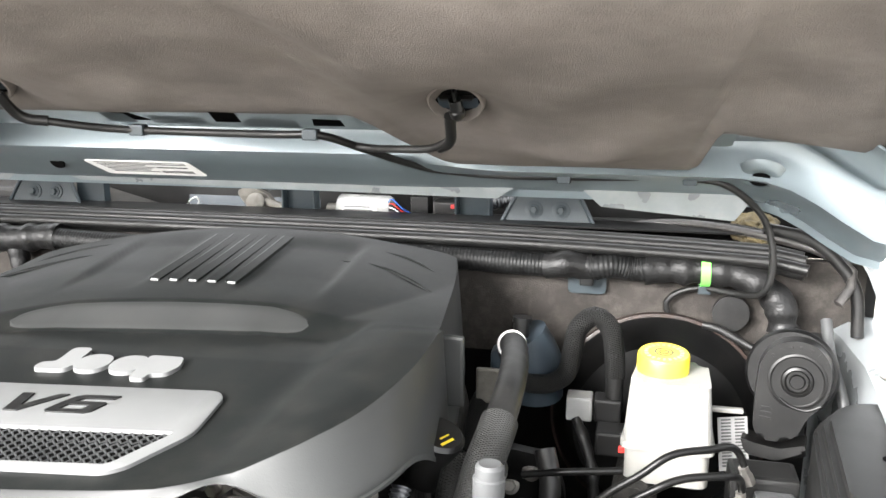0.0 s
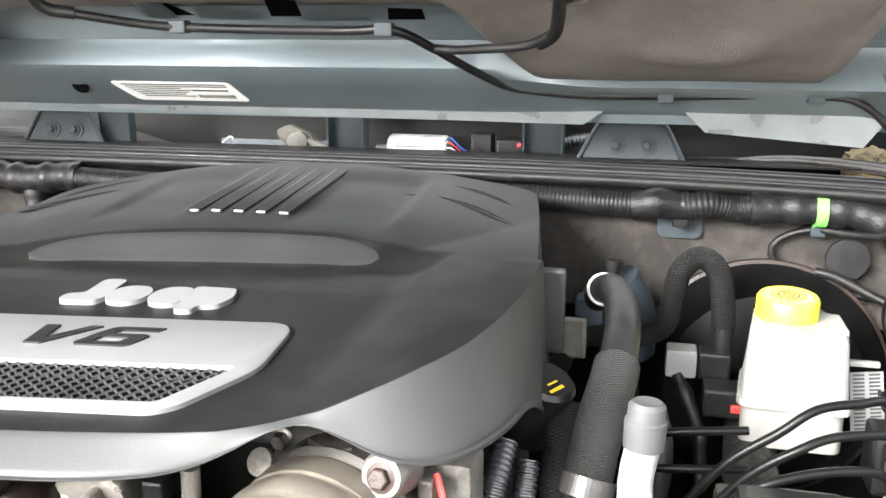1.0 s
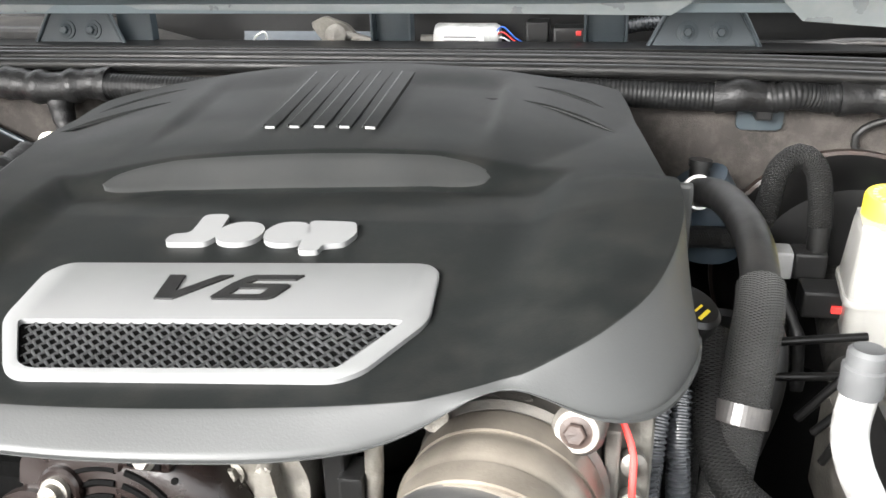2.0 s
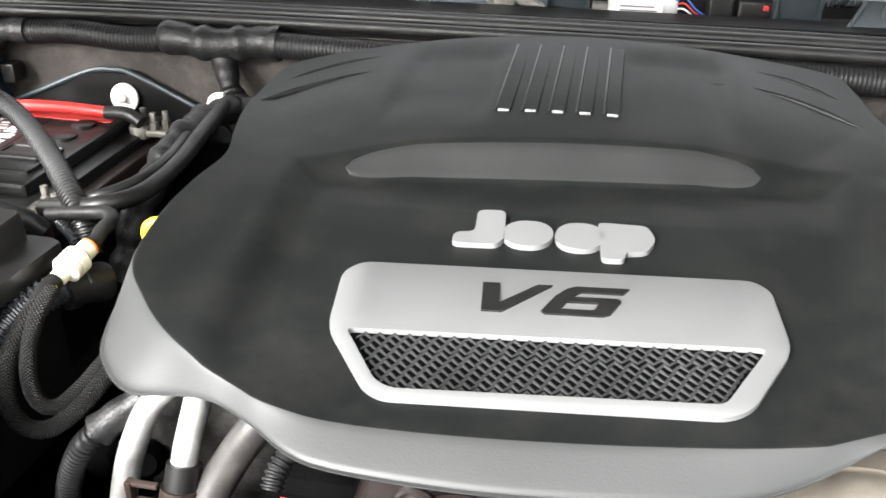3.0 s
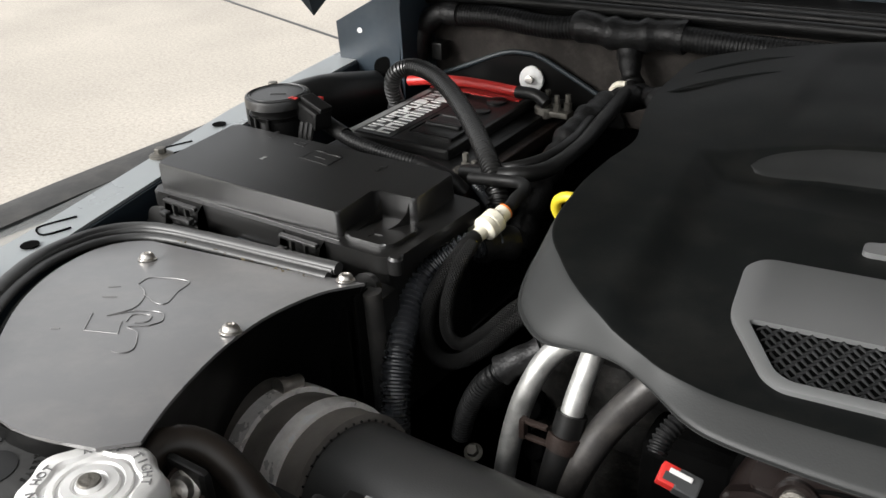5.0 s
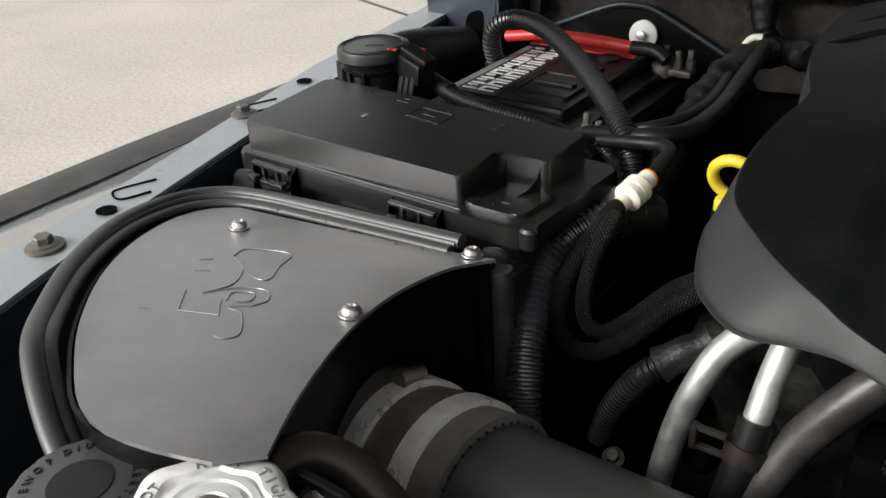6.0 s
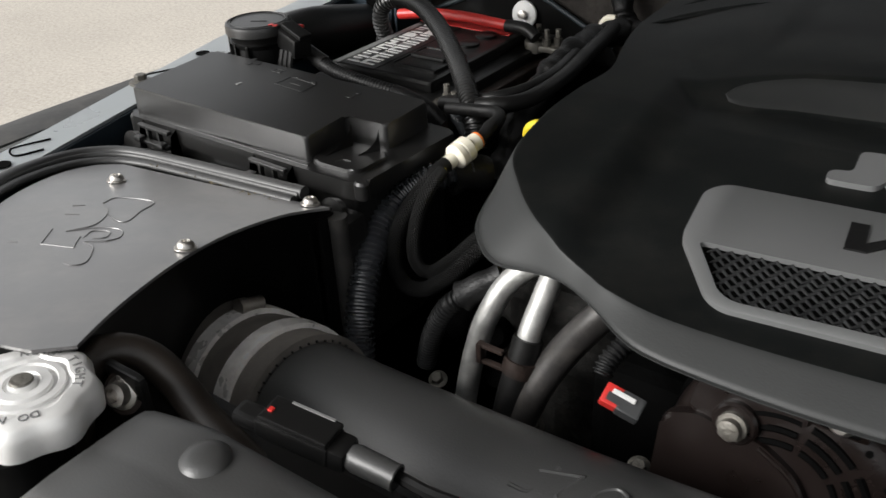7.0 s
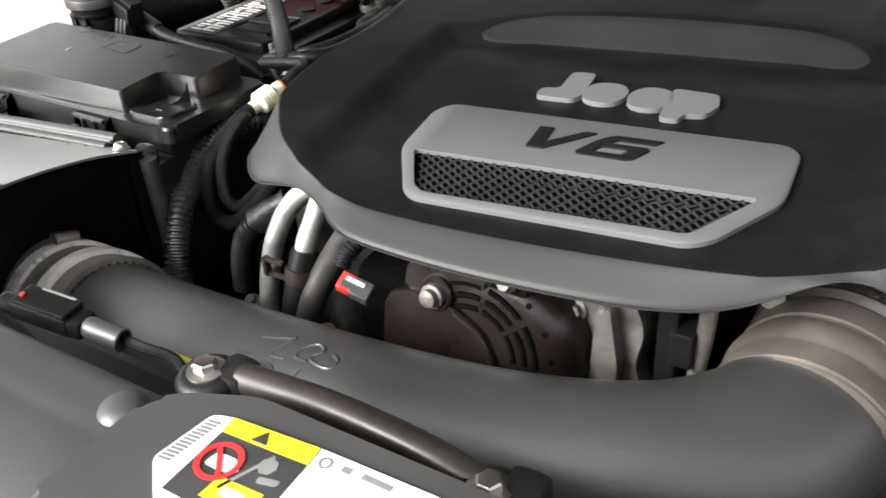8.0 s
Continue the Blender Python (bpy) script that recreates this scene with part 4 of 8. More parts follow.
CREASE = [(-0.220, 0.605), (-0.221, 0.557), (-0.211, 0.498), (-0.186, 0.461), (-0.156, 0.431), (-0.117, 0.409), (-0.081, 0.396), (-0.052, 0.391), (0.0, 0.391), (0.06, 0.395), (0.12, 0.402), (0.163, 0.410), (0.200, 0.421), (0.238, 0.440), (0.258, 0.460), (0.271, 0.481), (0.281, 0.508), (0.290, 0.545), (0.296, 0.59), (0.296, 0.66)]


def cover_z(x, y):
    panel = 1.0808 + 0.065 * (min(y, 0.60) - 0.5104) + 0.024 * (x - 0.024)
    plateau = 1.113 + 0.100 * (y - 0.733) - 0.36 * (x - 0.02) ** 2 + 0.02 * (x - 0.03)
    yb = y - 0.08 * (x - 0.03) + 0.22 * max(0, abs(x - 0.024) - 0.10)
    back = 0.7 * min(1.0, max(0.0, (yb - 0.652) / 0.036)) + 0.3 * smoothstep(0.652, 0.688, yb)
    side = smoothstep(0.150, 0.182, abs(x - 0.03) - 0.10 * (y - 0.5)) * smoothstep(0.38, 0.44, y)
    s = max(back, side)
    lift = 0.010 - 0.008 * smoothstep(0.0, 0.10, x) * (1 - back) + 0.016 * smoothstep(0.18, 0.27, x) * (1 - back)
    z = panel + (max(plateau, panel + lift) - panel) * s
    # shallow pans beside the louvres
    for px in (-0.075, 0.115):
        z -= 0.0045 * smoothstep(0.70, 0.78, y) * smoothstep(0.895, 0.85, y) * smoothstep(0.05, 0.035, abs(x - px + 0.0))
    return z


def engine_cover():
    t = thing("engine_cover", (CX, CY, 0.99), "black moulded plastic engine cover with silver badge plate", "engine cover")
    loop = catmull([(x, y, 0) for x, y in OUTLINE], 0.007, True)
    n = len(loop)
    bm = bmesh.new()
    c = Vector((CX, CY, 0))
    crease = [(c + (p - c) - (p - c).normalized() * 0.010) for p in loop]
    cut = catmull([(x, y, 0) for x, y in CREASE], 0.006)
    angs = sorted((math.atan2(p.y - CY, p.x - CX), (p - c).length) for p in cut)
    for i, p in enumerate(loop):
        a = math.atan2(p.y - CY, p.x - CX)
        for (a0, r0), (a1, r1) in zip(angs, angs[1:]):
            if a0 <= a <= a1:
                r = r0 + (r1 - r0) * (a - a0) / max(1e-9, a1 - a0)
                crease[i] = c + (p - c).normalized() * min(r, (p - c).length - 0.006)
    fr = [0.99 * k / 80 for k in range(81)]
    rings = []
    for f in fr:
        if f == 0:
            rings.append([bm.verts.new((CX, CY, cover_z(CX, CY)))])
            continue
        rings.append([bm.verts.new((q.x, q.y, cover_z(q.x, q.y))) for q in [c + (p - c) * f for p in crease]])
    # rounded shoulder, skirt and rolled lip
    def low_z(p):
        side = smoothstep(0.50, 0.66, p.y)
        arch = 0.021 * math.exp(-((p.x - 0.205) / 0.034) ** 2) * (1 - smoothstep(0.45, 0.50, p.y))
        return 1.060 - 0.068 * side - 0.010 * smoothstep(-0.12, -0.18, p.x) * (1 - side) - 0.003 * smoothstep(0.24, 0.30, p.x) * (1 - side) + arch
    part_rings = len(rings)
    for f, drop in ((-0.02, 0.0), (0.0, 0.01), (0.08, 0.06), (0.2, 0.17), (0.4, 0.36), (0.6, 0.56), (0.8, 0.76), (0.93, 0.91), (0.93, 0.93), (1.02, 0.95), (1.02, 1.0), (0.95, 1.0), (0.93, 0.9)):
        ring = []
        for p, q in zip(loop, crease):
            w = q + (p - q) * f
            zt = cover_z(q.x, q.y)
            ring.append(bm.verts.new((w.x, w.y, zt + (low_z(p) - zt) * drop)))
        rings.append(ring)
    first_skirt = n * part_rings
    for a, b in zip(rings, rings[1:]):
        for k in range(n):
            j = (k + 1) % n
            if len(a) == 1:
                bm.faces.new((a[0], b[k], b[j]))
            else:
                bm.faces.new((a[k], b[k], b[j], a[j]))
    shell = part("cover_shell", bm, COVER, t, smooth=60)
    # skirt faces take the light-painted copy of the cover plastic
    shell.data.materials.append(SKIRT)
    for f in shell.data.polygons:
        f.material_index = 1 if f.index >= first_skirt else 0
    # paler band on the slope up to the rear plateau, front light put into colour
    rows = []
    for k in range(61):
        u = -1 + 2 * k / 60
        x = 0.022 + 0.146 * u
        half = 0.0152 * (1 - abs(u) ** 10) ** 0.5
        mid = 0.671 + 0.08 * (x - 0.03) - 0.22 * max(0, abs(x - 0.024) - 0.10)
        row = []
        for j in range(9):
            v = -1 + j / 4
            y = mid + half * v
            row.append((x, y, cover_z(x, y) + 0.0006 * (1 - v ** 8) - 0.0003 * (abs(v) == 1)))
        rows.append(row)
    part("worn_band", sheet(rows, 0.0005), LITSTEP, t, "paler matt band painted as light on the slope")
    # recess edge in the same pale stand-in for front light
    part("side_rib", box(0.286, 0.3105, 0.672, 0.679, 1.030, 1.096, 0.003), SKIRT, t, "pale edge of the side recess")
    # raised louvre ribs with bright end faces
    for i in range(5):
        x = -0.020 + 0.021 * i
        rib = bmesh.new()
        pts = []
        n2 = 10
        for k in range(n2 + 1):
            y = 0.734 + 0.145 * k / n2
            pts.append((x + 0.002 * (k / n2), y, cover_z(x, y)))
        for k in range(n2):
            (xa, ya, za), (xb, yb, zb) = pts[k], pts[k + 1]
            ha, hb = 0.0026 * (1 - k / n2) + 0.0002, 0.0026 * (1 - (k + 1) / n2) + 0.0002
            w = 0.0062
            v = [rib.verts.new(p) for p in ((xa - w, ya, za - 0.002), (xa + w, ya, za - 0.002), (xb + w, yb, zb - 0.002), (xb - w, yb, zb - 0.002),
                                            (xa - w * 0.85, ya, za + ha), (xa + w * 0.85, ya, za + ha * 0.6), (xb + w * 0.85, yb, zb + hb * 0.6), (xb - w * 0.85, yb, zb + hb))]
            for f in ((4, 5, 6, 7), (0, 4, 7, 3), (1, 2, 6, 5)):
                rib.faces.new([v[q] for q in f])
        part("louvre", rib, COVER, t)
        # black strip beside each rib paints its shaded groove
        gap = sheet([[(px - 0.0074, py, cover_z(px, py) + 0.0006), (px - 0.0062, py, cover_z(px, py) + 0.0006)] for px, py, pz in pts], 0.0004)
        part("louvre_slot", gap, PLASTIC, t, "thin black strip for the shade between the louvres")
        part("louvre_end", box(x - 0.0042, x + 0.0042, 0.7328, 0.7350, cover_z(x, 0.734) - 0.001, cover_z(x, 0.734) + 0.0018, 0.0004), SILVER, t, "bright louvre end")
    # side accent ridges at the rear corners
    for pts in ([(0.135, 0.835), (0.20, 0.815), (0.262, 0.775)], [(0.165, 0.868), (0.215, 0.852), (0.262, 0.82)], [(-0.12, 0.835), (-0.18, 0.815), (-0.245, 0.775)], [(-0.13, 0.868), (-0.19, 0.852), (-0.245, 0.82)]):
        line = catmull([(x, y, cover_z(x, y) - 0.0012) for x, y in pts], 0.008)
        run = sum((q - p).length for p, q in zip(line, line[1:]))
        part("accent_ridge", sweep(bmesh.new(), line, lambda s: 0.0028 * max(0.05, min(1, s / 0.05 + 0.1, (run - s) / 0.035)), 8), COVER, t)
    # badge plate
    outer = [(-0.0790, 0.460), (-0.0862, 0.513), (-0.0780, 0.5255), (0.1480, 0.5372), (0.1565, 0.528), (0.1600, 0.475), (0.1365, 0.428), (0.1250, 0.4195), (-0.0370, 0.4085), (-0.0475, 0.4145)]
    inner = [(-0.0685, 0.459), (0.1478, 0.4735), (0.1235, 0.4275), (-0.0340, 0.4150), (-0.0430, 0.4200)]
    def on(x, y, h):
        return (x, y, cover_z(x, y) + h)
    plate = bmesh.new()
    o = rounded(outer, 0.010, 4)
    inn = rounded(inner, 0.005, 4)
    vo0 = [plate.verts.new(on(x, y, -0.002)) for x, y in o]
    vo1 = [plate.verts.new(on(x, y, 0.0028)) for x, y in o]
    cxp, cyp = 0.036, 0.475
    vo2 = [plate.verts.new(on(x + (cxp - x) * 0.012, y + (cyp - y) * 0.025, 0.0038)) for x, y in o]
    for i in range(len(o)):
        j = (i + 1) % len(o)
        plate.faces.new((vo0[i], vo0[j], vo1[j], vo1[i]))
        plate.faces.new((vo1[i], vo1[j], vo2[j], vo2[i]))
    vi2 = [plate.verts.new(on(x, y, 0.0038)) for x, y in inn]
    vi1 = [plate.verts.new(on(x, y, -0.001)) for x, y in inn]
    for i in range(len(inn)):
        j = (i + 1) % len(inn)
        plate.faces.new((vi2[i], vi2[j], vi1[j], vi1[i]))
    edges = [plate.edges.get((vo2[i], vo2[(i + 1) % len(o)])) for i in range(len(o))] + [plate.edges.get((vi2[i], vi2[(i + 1) % len(inn)])) for i in range(len(inn))]
    bmesh.ops.triangle_fill(plate, use_beauty=True, edges=edges)
    badge = part("badge_plate", plate, SILVER, t, "silver painted badge plate")
    # woven grille: wavy bars that meet in diamonds, cut to the opening
    mesh = bmesh.new()
    rows_n, pitch = 10, 0.0078
    for r in range(rows_n):
        f = (r + 0.5) / rows_n
        xl, xr = -0.063 + 0.024 * f, 0.144 - 0.022 * f
        yl, yr = 0.4590 - 0.043 * f, 0.4725 - 0.046 * f
        m2 = int((xr - xl) / pitch * 2)
        pv = None
        for k in range(m2 + 1):
            u = k / m2
            x = xl + (xr - xl) * u
            y = yl + (yr - yl) * u + (0.0019 if (k + r) % 2 else -0.0019)
            z = cover_z(x, y) + (0.0012 if (k + r) % 2 else 0.0003)
            cur = [mesh.verts.new(p) for p in ((x, y - 0.0011, z - 0.001), (x, y - 0.0007, z + 0.0008), (x, y + 0.0007, z + 0.0008), (x, y + 0.0011, z - 0.001))]
            if pv:
                for a in range(3):
                    mesh.faces.new((pv[a], pv[a + 1], cur[a + 1], cur[a]))
            pv = cur
    part("woven_grille", mesh, GRILLE, badge, "dark woven grille")
    bed = bmesh.new()
    bed.faces.new([bed.verts.new(on(x, y, 0.0006)) for x, y in inn])
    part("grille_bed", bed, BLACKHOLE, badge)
    # raised black engine size marks, wide and slanted
    def flat(name, outline, parent, material, h0, h1, label, hole=None):
        bm = bmesh.new()
        lo = [bm.verts.new(on(x, y, h0)) for x, y in outline]
        hi = [bm.verts.new(on(x, y, h1)) for x, y in outline]
        k = len(outline)
        for q in range(k):
            bm.faces.new((lo[q], lo[(q + 1) % k], hi[(q + 1) % k], hi[q]))
        rim = [bm.edges.get((hi[q], hi[(q + 1) % k])) for q in range(k)]
        if hole:
            hv = [bm.verts.new(on(x, y, h1)) for x, y in hole]
            hb = [bm.verts.new(on(x, y, h0)) for x, y in hole]
            for q in range(len(hole)):
                r = (q + 1) % len(hole)
                bm.faces.new((hv[q], hv[r], hb[r], hb[q]))
                rim.append(bm.edges.get((hv[q], hv[r])))
        bmesh.ops.triangle_fill(bm, use_beauty=True, edges=rim)
        return part(name, bm, material, parent, label, 30)
    def glyph(pts, x0, y0, w, h):
        return [(x0 + u * w + v * 0.006, y0 + v * h + (u * w) * 0.055) for u, v in pts]
    vee = glyph([(0.02, 1.0), (0.26, 1.0), (0.42, 0.30), (0.80, 1.0), (1.0, 1.0), (0.52, 0.0), (0.24, 0.0)], -0.0095, 0.4835, 0.040, 0.0275)
    flat("letter_v", vee, badge, PLASTIC, 0.003, 0.0050, "raised black letter")
    six = glyph([(0.30, 1.0), (1.0, 1.0), (0.95, 0.80), (0.40, 0.80), (0.31, 0.62), (0.90, 0.62), (0.96, 0.54), (0.90, 0.08), (0.82, 0.0), (0.08, 0.0), (0.02, 0.08), (0.10, 0.62), (0.20, 0.90)], 0.0310, 0.4858, 0.042, 0.0275)
    pit = glyph([(0.28, 0.44), (0.70, 0.44), (0.67, 0.18), (0.24, 0.18)], 0.0310, 0.4858, 0.042, 0.0275)
    flat("figure_six", six, badge, PLASTIC, 0.003, 0.0050, "raised black figure", pit)
    # maker's badge as four plain silver shapes
    def oval(x0, x1, y0, y1, k=22):
        return [((x0 + x1) / 2 + (x1 - x0) / 2 * math.cos(a) * (abs(math.cos(a)) ** -0.18 if abs(math.cos(a)) > 0.05 else 1), (y0 + y1) / 2 + (y1 - y0) / 2 * math.sin(a)) for a in [2 * math.pi * q / k for q in range(k)]]
    shapes = (rounded([(-0.0292, 0.5545), (-0.0010, 0.5560), (0.0030, 0.5640), (-0.0004, 0.5990), (-0.0185, 0.5978), (-0.0165, 0.5690), (-0.0290, 0.5680)], 0.006, 4),
              oval(0.0010, 0.0325, 0.5565, 0.5875), oval(0.0335, 0.0640, 0.5572, 0.5890),
              rounded([(0.0630, 0.5480), (0.0765, 0.5490), (0.0768, 0.5575), (0.0900, 0.5600), (0.0950, 0.5740), (0.0900, 0.5905), (0.0590, 0.5915)], 0.005, 4))
    for pts in shapes:
        flat("badge_shape", pts, t, SILVER, -0.001, 0.0036, "silver maker's badge shape")


def engine():
    t = thing("engine", (0.03, 0.65, 0.46), "dark grimy V6 engine block below the cover", "engine")
    part("block", box(-0.19, 0.24, 0.47, 0.87, 0.47, 0.94, 0.03), GASKET, t)
    part("manifold", box(-0.16, 0.20, 0.50, 0.84, 0.94, 1.045, 0.02), PLASTIC, t)
    part("cylinder_head", box(-0.235, -0.12, 0.50, 0.85, 0.80, 0.985, 0.02, m=None), GASKET, t)
    part("cylinder_head", box(0.17, 0.285, 0.50, 0.85, 0.80, 0.985, 0.02), GASKET, t)
    # timing cover and bosses below take the same painted shade
    part("timing_cover", box(-0.12, 0.17, 0.44, 0.48, 0.62, 0.985, 0.012), BLACKHOLE, t, "timing cover darkened as deep shade")
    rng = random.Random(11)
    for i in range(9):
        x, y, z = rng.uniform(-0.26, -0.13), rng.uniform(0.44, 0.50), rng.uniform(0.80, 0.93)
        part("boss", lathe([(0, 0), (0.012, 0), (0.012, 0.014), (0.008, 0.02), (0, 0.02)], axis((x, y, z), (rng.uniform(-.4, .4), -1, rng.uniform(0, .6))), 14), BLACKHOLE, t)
    for x, y, z in ((-0.258, 0.462, 0.892), (-0.078, 0.43, 0.925), (-0.165, 0.45, 0.90)):
        part("bolt", hexbolt(bmesh.new(), axis((x, y, z), (0.1, -0.5, 0.9)), 0.005, 0.006, 0.0075), CAST, t, "rust-stained zinc bolt")
    part("small_pipe", tube([(-0.30, 0.47, 0.86), (-0.27, 0.455, 0.875), (-0.235, 0.45, 0.868), (-0.20, 0.455, 0.85)], 0.006, 10), RUBBER, t)
    # cast bracket beside the alternator
    part("bracket", prism(rounded([(0.050, 0.90), (0.053, 1.026), (0.070, 1.034), (0.096, 1.037), (0.106, 1.012), (0.100, 0.985), (0.112, 0.955), (0.105, 0.90)], 0.010), -0.46, -0.425, 0.005, pose(0, 0, 0, 90, 0, 0)), CAST, t, "stained cast bracket")
    part("bracket_web", prism(rounded([(0.072, 0.90), (0.080, 1.028), (0.088, 1.030), (0.094, 0.99), (0.090, 0.90)], 0.004), -0.425, -0.414, 0.003, pose(0, 0, 0, 90, 0, 0)), CAST, t, "stained casting web")
    part("bracket_bolt", hexbolt(bmesh.new(), axis((0.063, 0.424, 1.015), (0, -1, 0.3)), 0.0050, 0.005, 0.0072), CAST, t)
    part("sensor_block", box(0.112, 0.124, 0.425, 0.45, 0.965, 1.036, 0.002), PLASTIC, t)
    part("sensor_block", box(0.121, 0.134, 0.420, 0.44, 0.998, 1.022, 0.002), PLASTIC, t)
    part("sensor_stem", tube([(0.139, 0.43, 1.045), (0.138, 0.43, 1.020), (0.135, 0.43, 0.985), (0.134, 0.43, 0.95)], 0.0050, 12), CAST, t, "dull grey sensor stem")


def alternator():
    t = thing("alternator", (0.01, 0.42, 0.88), "brown-black alternator with slotted end cap", "alternator")
    c = Vector((0.008, 0.398, 0.984))
    m = axis(c, (-0.05, -0.97, 0.20))
    part("case", lathe([(0, -0.11), (0.064, -0.11), (0.0675, -0.06), (0.0680, -0.020), (0.0660, -0.010), (0.0610, -0.002), (0.0545, 0.003), (0.0480, 0.0045), (0.030, 0.0050), (0, 0.0050)], m, 56), ALT, t)
    part("rear_ring", lathe([(0.0690, -0.060), (0.0725, -0.058), (0.0725, -0.036), (0.0690, -0.034)], m, 48), BLACKHOLE, t, "dark gap ring behind the cap")
    for rr in (0.0300, 0.0375, 0.0450):
        for a0, a1 in ((6, 40), (47, 78), (85, 118)):
            arc = [m @ Vector((rr * math.cos(radians(a)), rr * math.sin(radians(a)), 0.0046)) for a in [a0 + (a1 - a0) * k / 8 for k in range(9)]]
            part("vent_slot", sweep(bmesh.new(), arc, 0.0021, 6), BLACKHOLE, t)
    for a in (12, 30, 50):
        p = m @ Vector((0.0545 * math.cos(radians(a)), 0.0545 * math.sin(radians(a)), 0.0022))
        part("vent_hole", lathe([(0.0020, 0), (0.0018, 0.0012), (0, 0.0012)], axis(p, m.to_3x3() @ Vector((0.4 * math.cos(radians(a)), 0.4 * math.sin(radians(a)), 1))), 10), BLACKHOLE, t)
    # plain cover over the brushes, with a raised border towards the slots
    plate = [(-0.064, -0.050), (-0.064, 0.022), (-0.046, 0.030), (-0.030, 0.027), (-0.012, 0.028), (0.008, 0.018), (0.018, 0.004), (0.022, -0.016), (0.020, -0.050)]
    part("brush_cover", prism(rounded(plate, 0.006), 0.001, 0.0095, 0.0028, m), ALT, t, "smooth brown-black cover plate")
    ridge = [m @ Vector((x, y, 0.0092)) for x, y in ((-0.012, 0.025), (0.006, 0.016), (0.0155, 0.003), (0.0195, -0.016))]
    part("cover_ridge", sweep(bmesh.new(), catmull(ridge, 0.003), 0.0017, 8), ALT, t)
    part("shoulder", prism(rounded([(-0.052, 0.026), (-0.050, 0.046), (-0.036, 0.058), (-0.014, 0.063), (0.010, 0.060), (0.012, 0.046), (-0.010, 0.040), (-0.020, 0.028)], 0.006), -0.02, 0.0060, 0.004, m), ALT, t)
    stud = m @ Matrix.Translation((-0.026, 0.0325, 0.006))
    part("stud_collar", lathe([(0.0120, 0), (0.0120, 0.003), (0.0105, 0.0045), (0, 0.0045)], stud, 28), ALT, t)
    part("terminal_stud", lathe([(0.0078, 0.0045), (0.0078, 0.0075), (0.0055, 0.0080), (0.0055, 0.0125), (0.0035, 0.0135), (0, 0.0135)], stud, 18), CAST, t, "dull steel terminal stud")
    part("ear", box(0.0060, 0.0350, 0.046, 0.066, -0.02, 0.006, 0.004, m), ALT, t)
    part("ear_pocket", box(0.0115, 0.0300, 0.0485, 0.0600, 0.0055, 0.0068, 0.0006, m), BLACKHOLE, t, "dark bolt pocket")
    part("ear_bolt", hexbolt(bmesh.new(), m @ Matrix.Translation((0.0210, 0.0540, 0.0060)), 0.0048, 0.004, 0.0066), STEEL, t, "rusty ear bolt")
    k = thing("alternator_plug", (-0.075, 0.39, 0.99), "red and grey alternator plug", "connector")
    mm = Matrix.Translation((-0.080, 0.392, 1.008)) @ pose(0, 0, 0, 28, 18, 8) @ Matrix.Diagonal((0.72, 0.72, 0.72, 1))
    part("lock", box(-0.012, 0.002, -0.0085, 0.0085, -0.006, 0.005, 0.0015, mm), RED, k, "red lock")
    part("lock_window", box(-0.0085, 0.003, -0.0055, 0.0015, 0.0046, 0.0056, 0.0004, mm), DKGREY, k)
    part("latch", box(-0.006, 0.0125, 0.0010, 0.0050, 0.0050, 0.0072, 0.0008, mm), LABEL, k, "white latch bar")
    part("body", box(0.001, 0.020, -0.0090, 0.0090, -0.008, 0.0055, 0.002, mm), DKGREY, k, "slate grey plug shell")
    h = thing("alternator_lead", (-0.08, 0.41, 0.98), "short corrugated lead to the alternator plug", "conduit")
    part("sleeve", corrugated([(-0.082, 0.440, 1.034), (-0.088, 0.420, 1.027), (-0.093, 0.408, 1.020), (-0.094, 0.400, 1.013)], 0.0062, 0.0032), SLEEVE, h)


# ---- intake ----
TUBE_LINE = [(-0.42, 0.362, 0.918), (-0.36, 0.355, 0.928), (-0.30, 0.347, 0.938), (-0.19, 0.332, 0.955), (-0.07, 0.318, 0.974), (0.03, 0.317, 0.985), (0.095, 0.325, 0.991), (0.148, 0.345, 0.994), (0.182, 0.378, 0.994), (0.198, 0.415, 0.993)]


def band(bm, p, d, r, w, t=0.0012):
    lathe([(r, -w / 2), (r + t, -w / 2), (r + t, w / 2), (r, w / 2)], axis(p, d), 40, bm)
    return bm


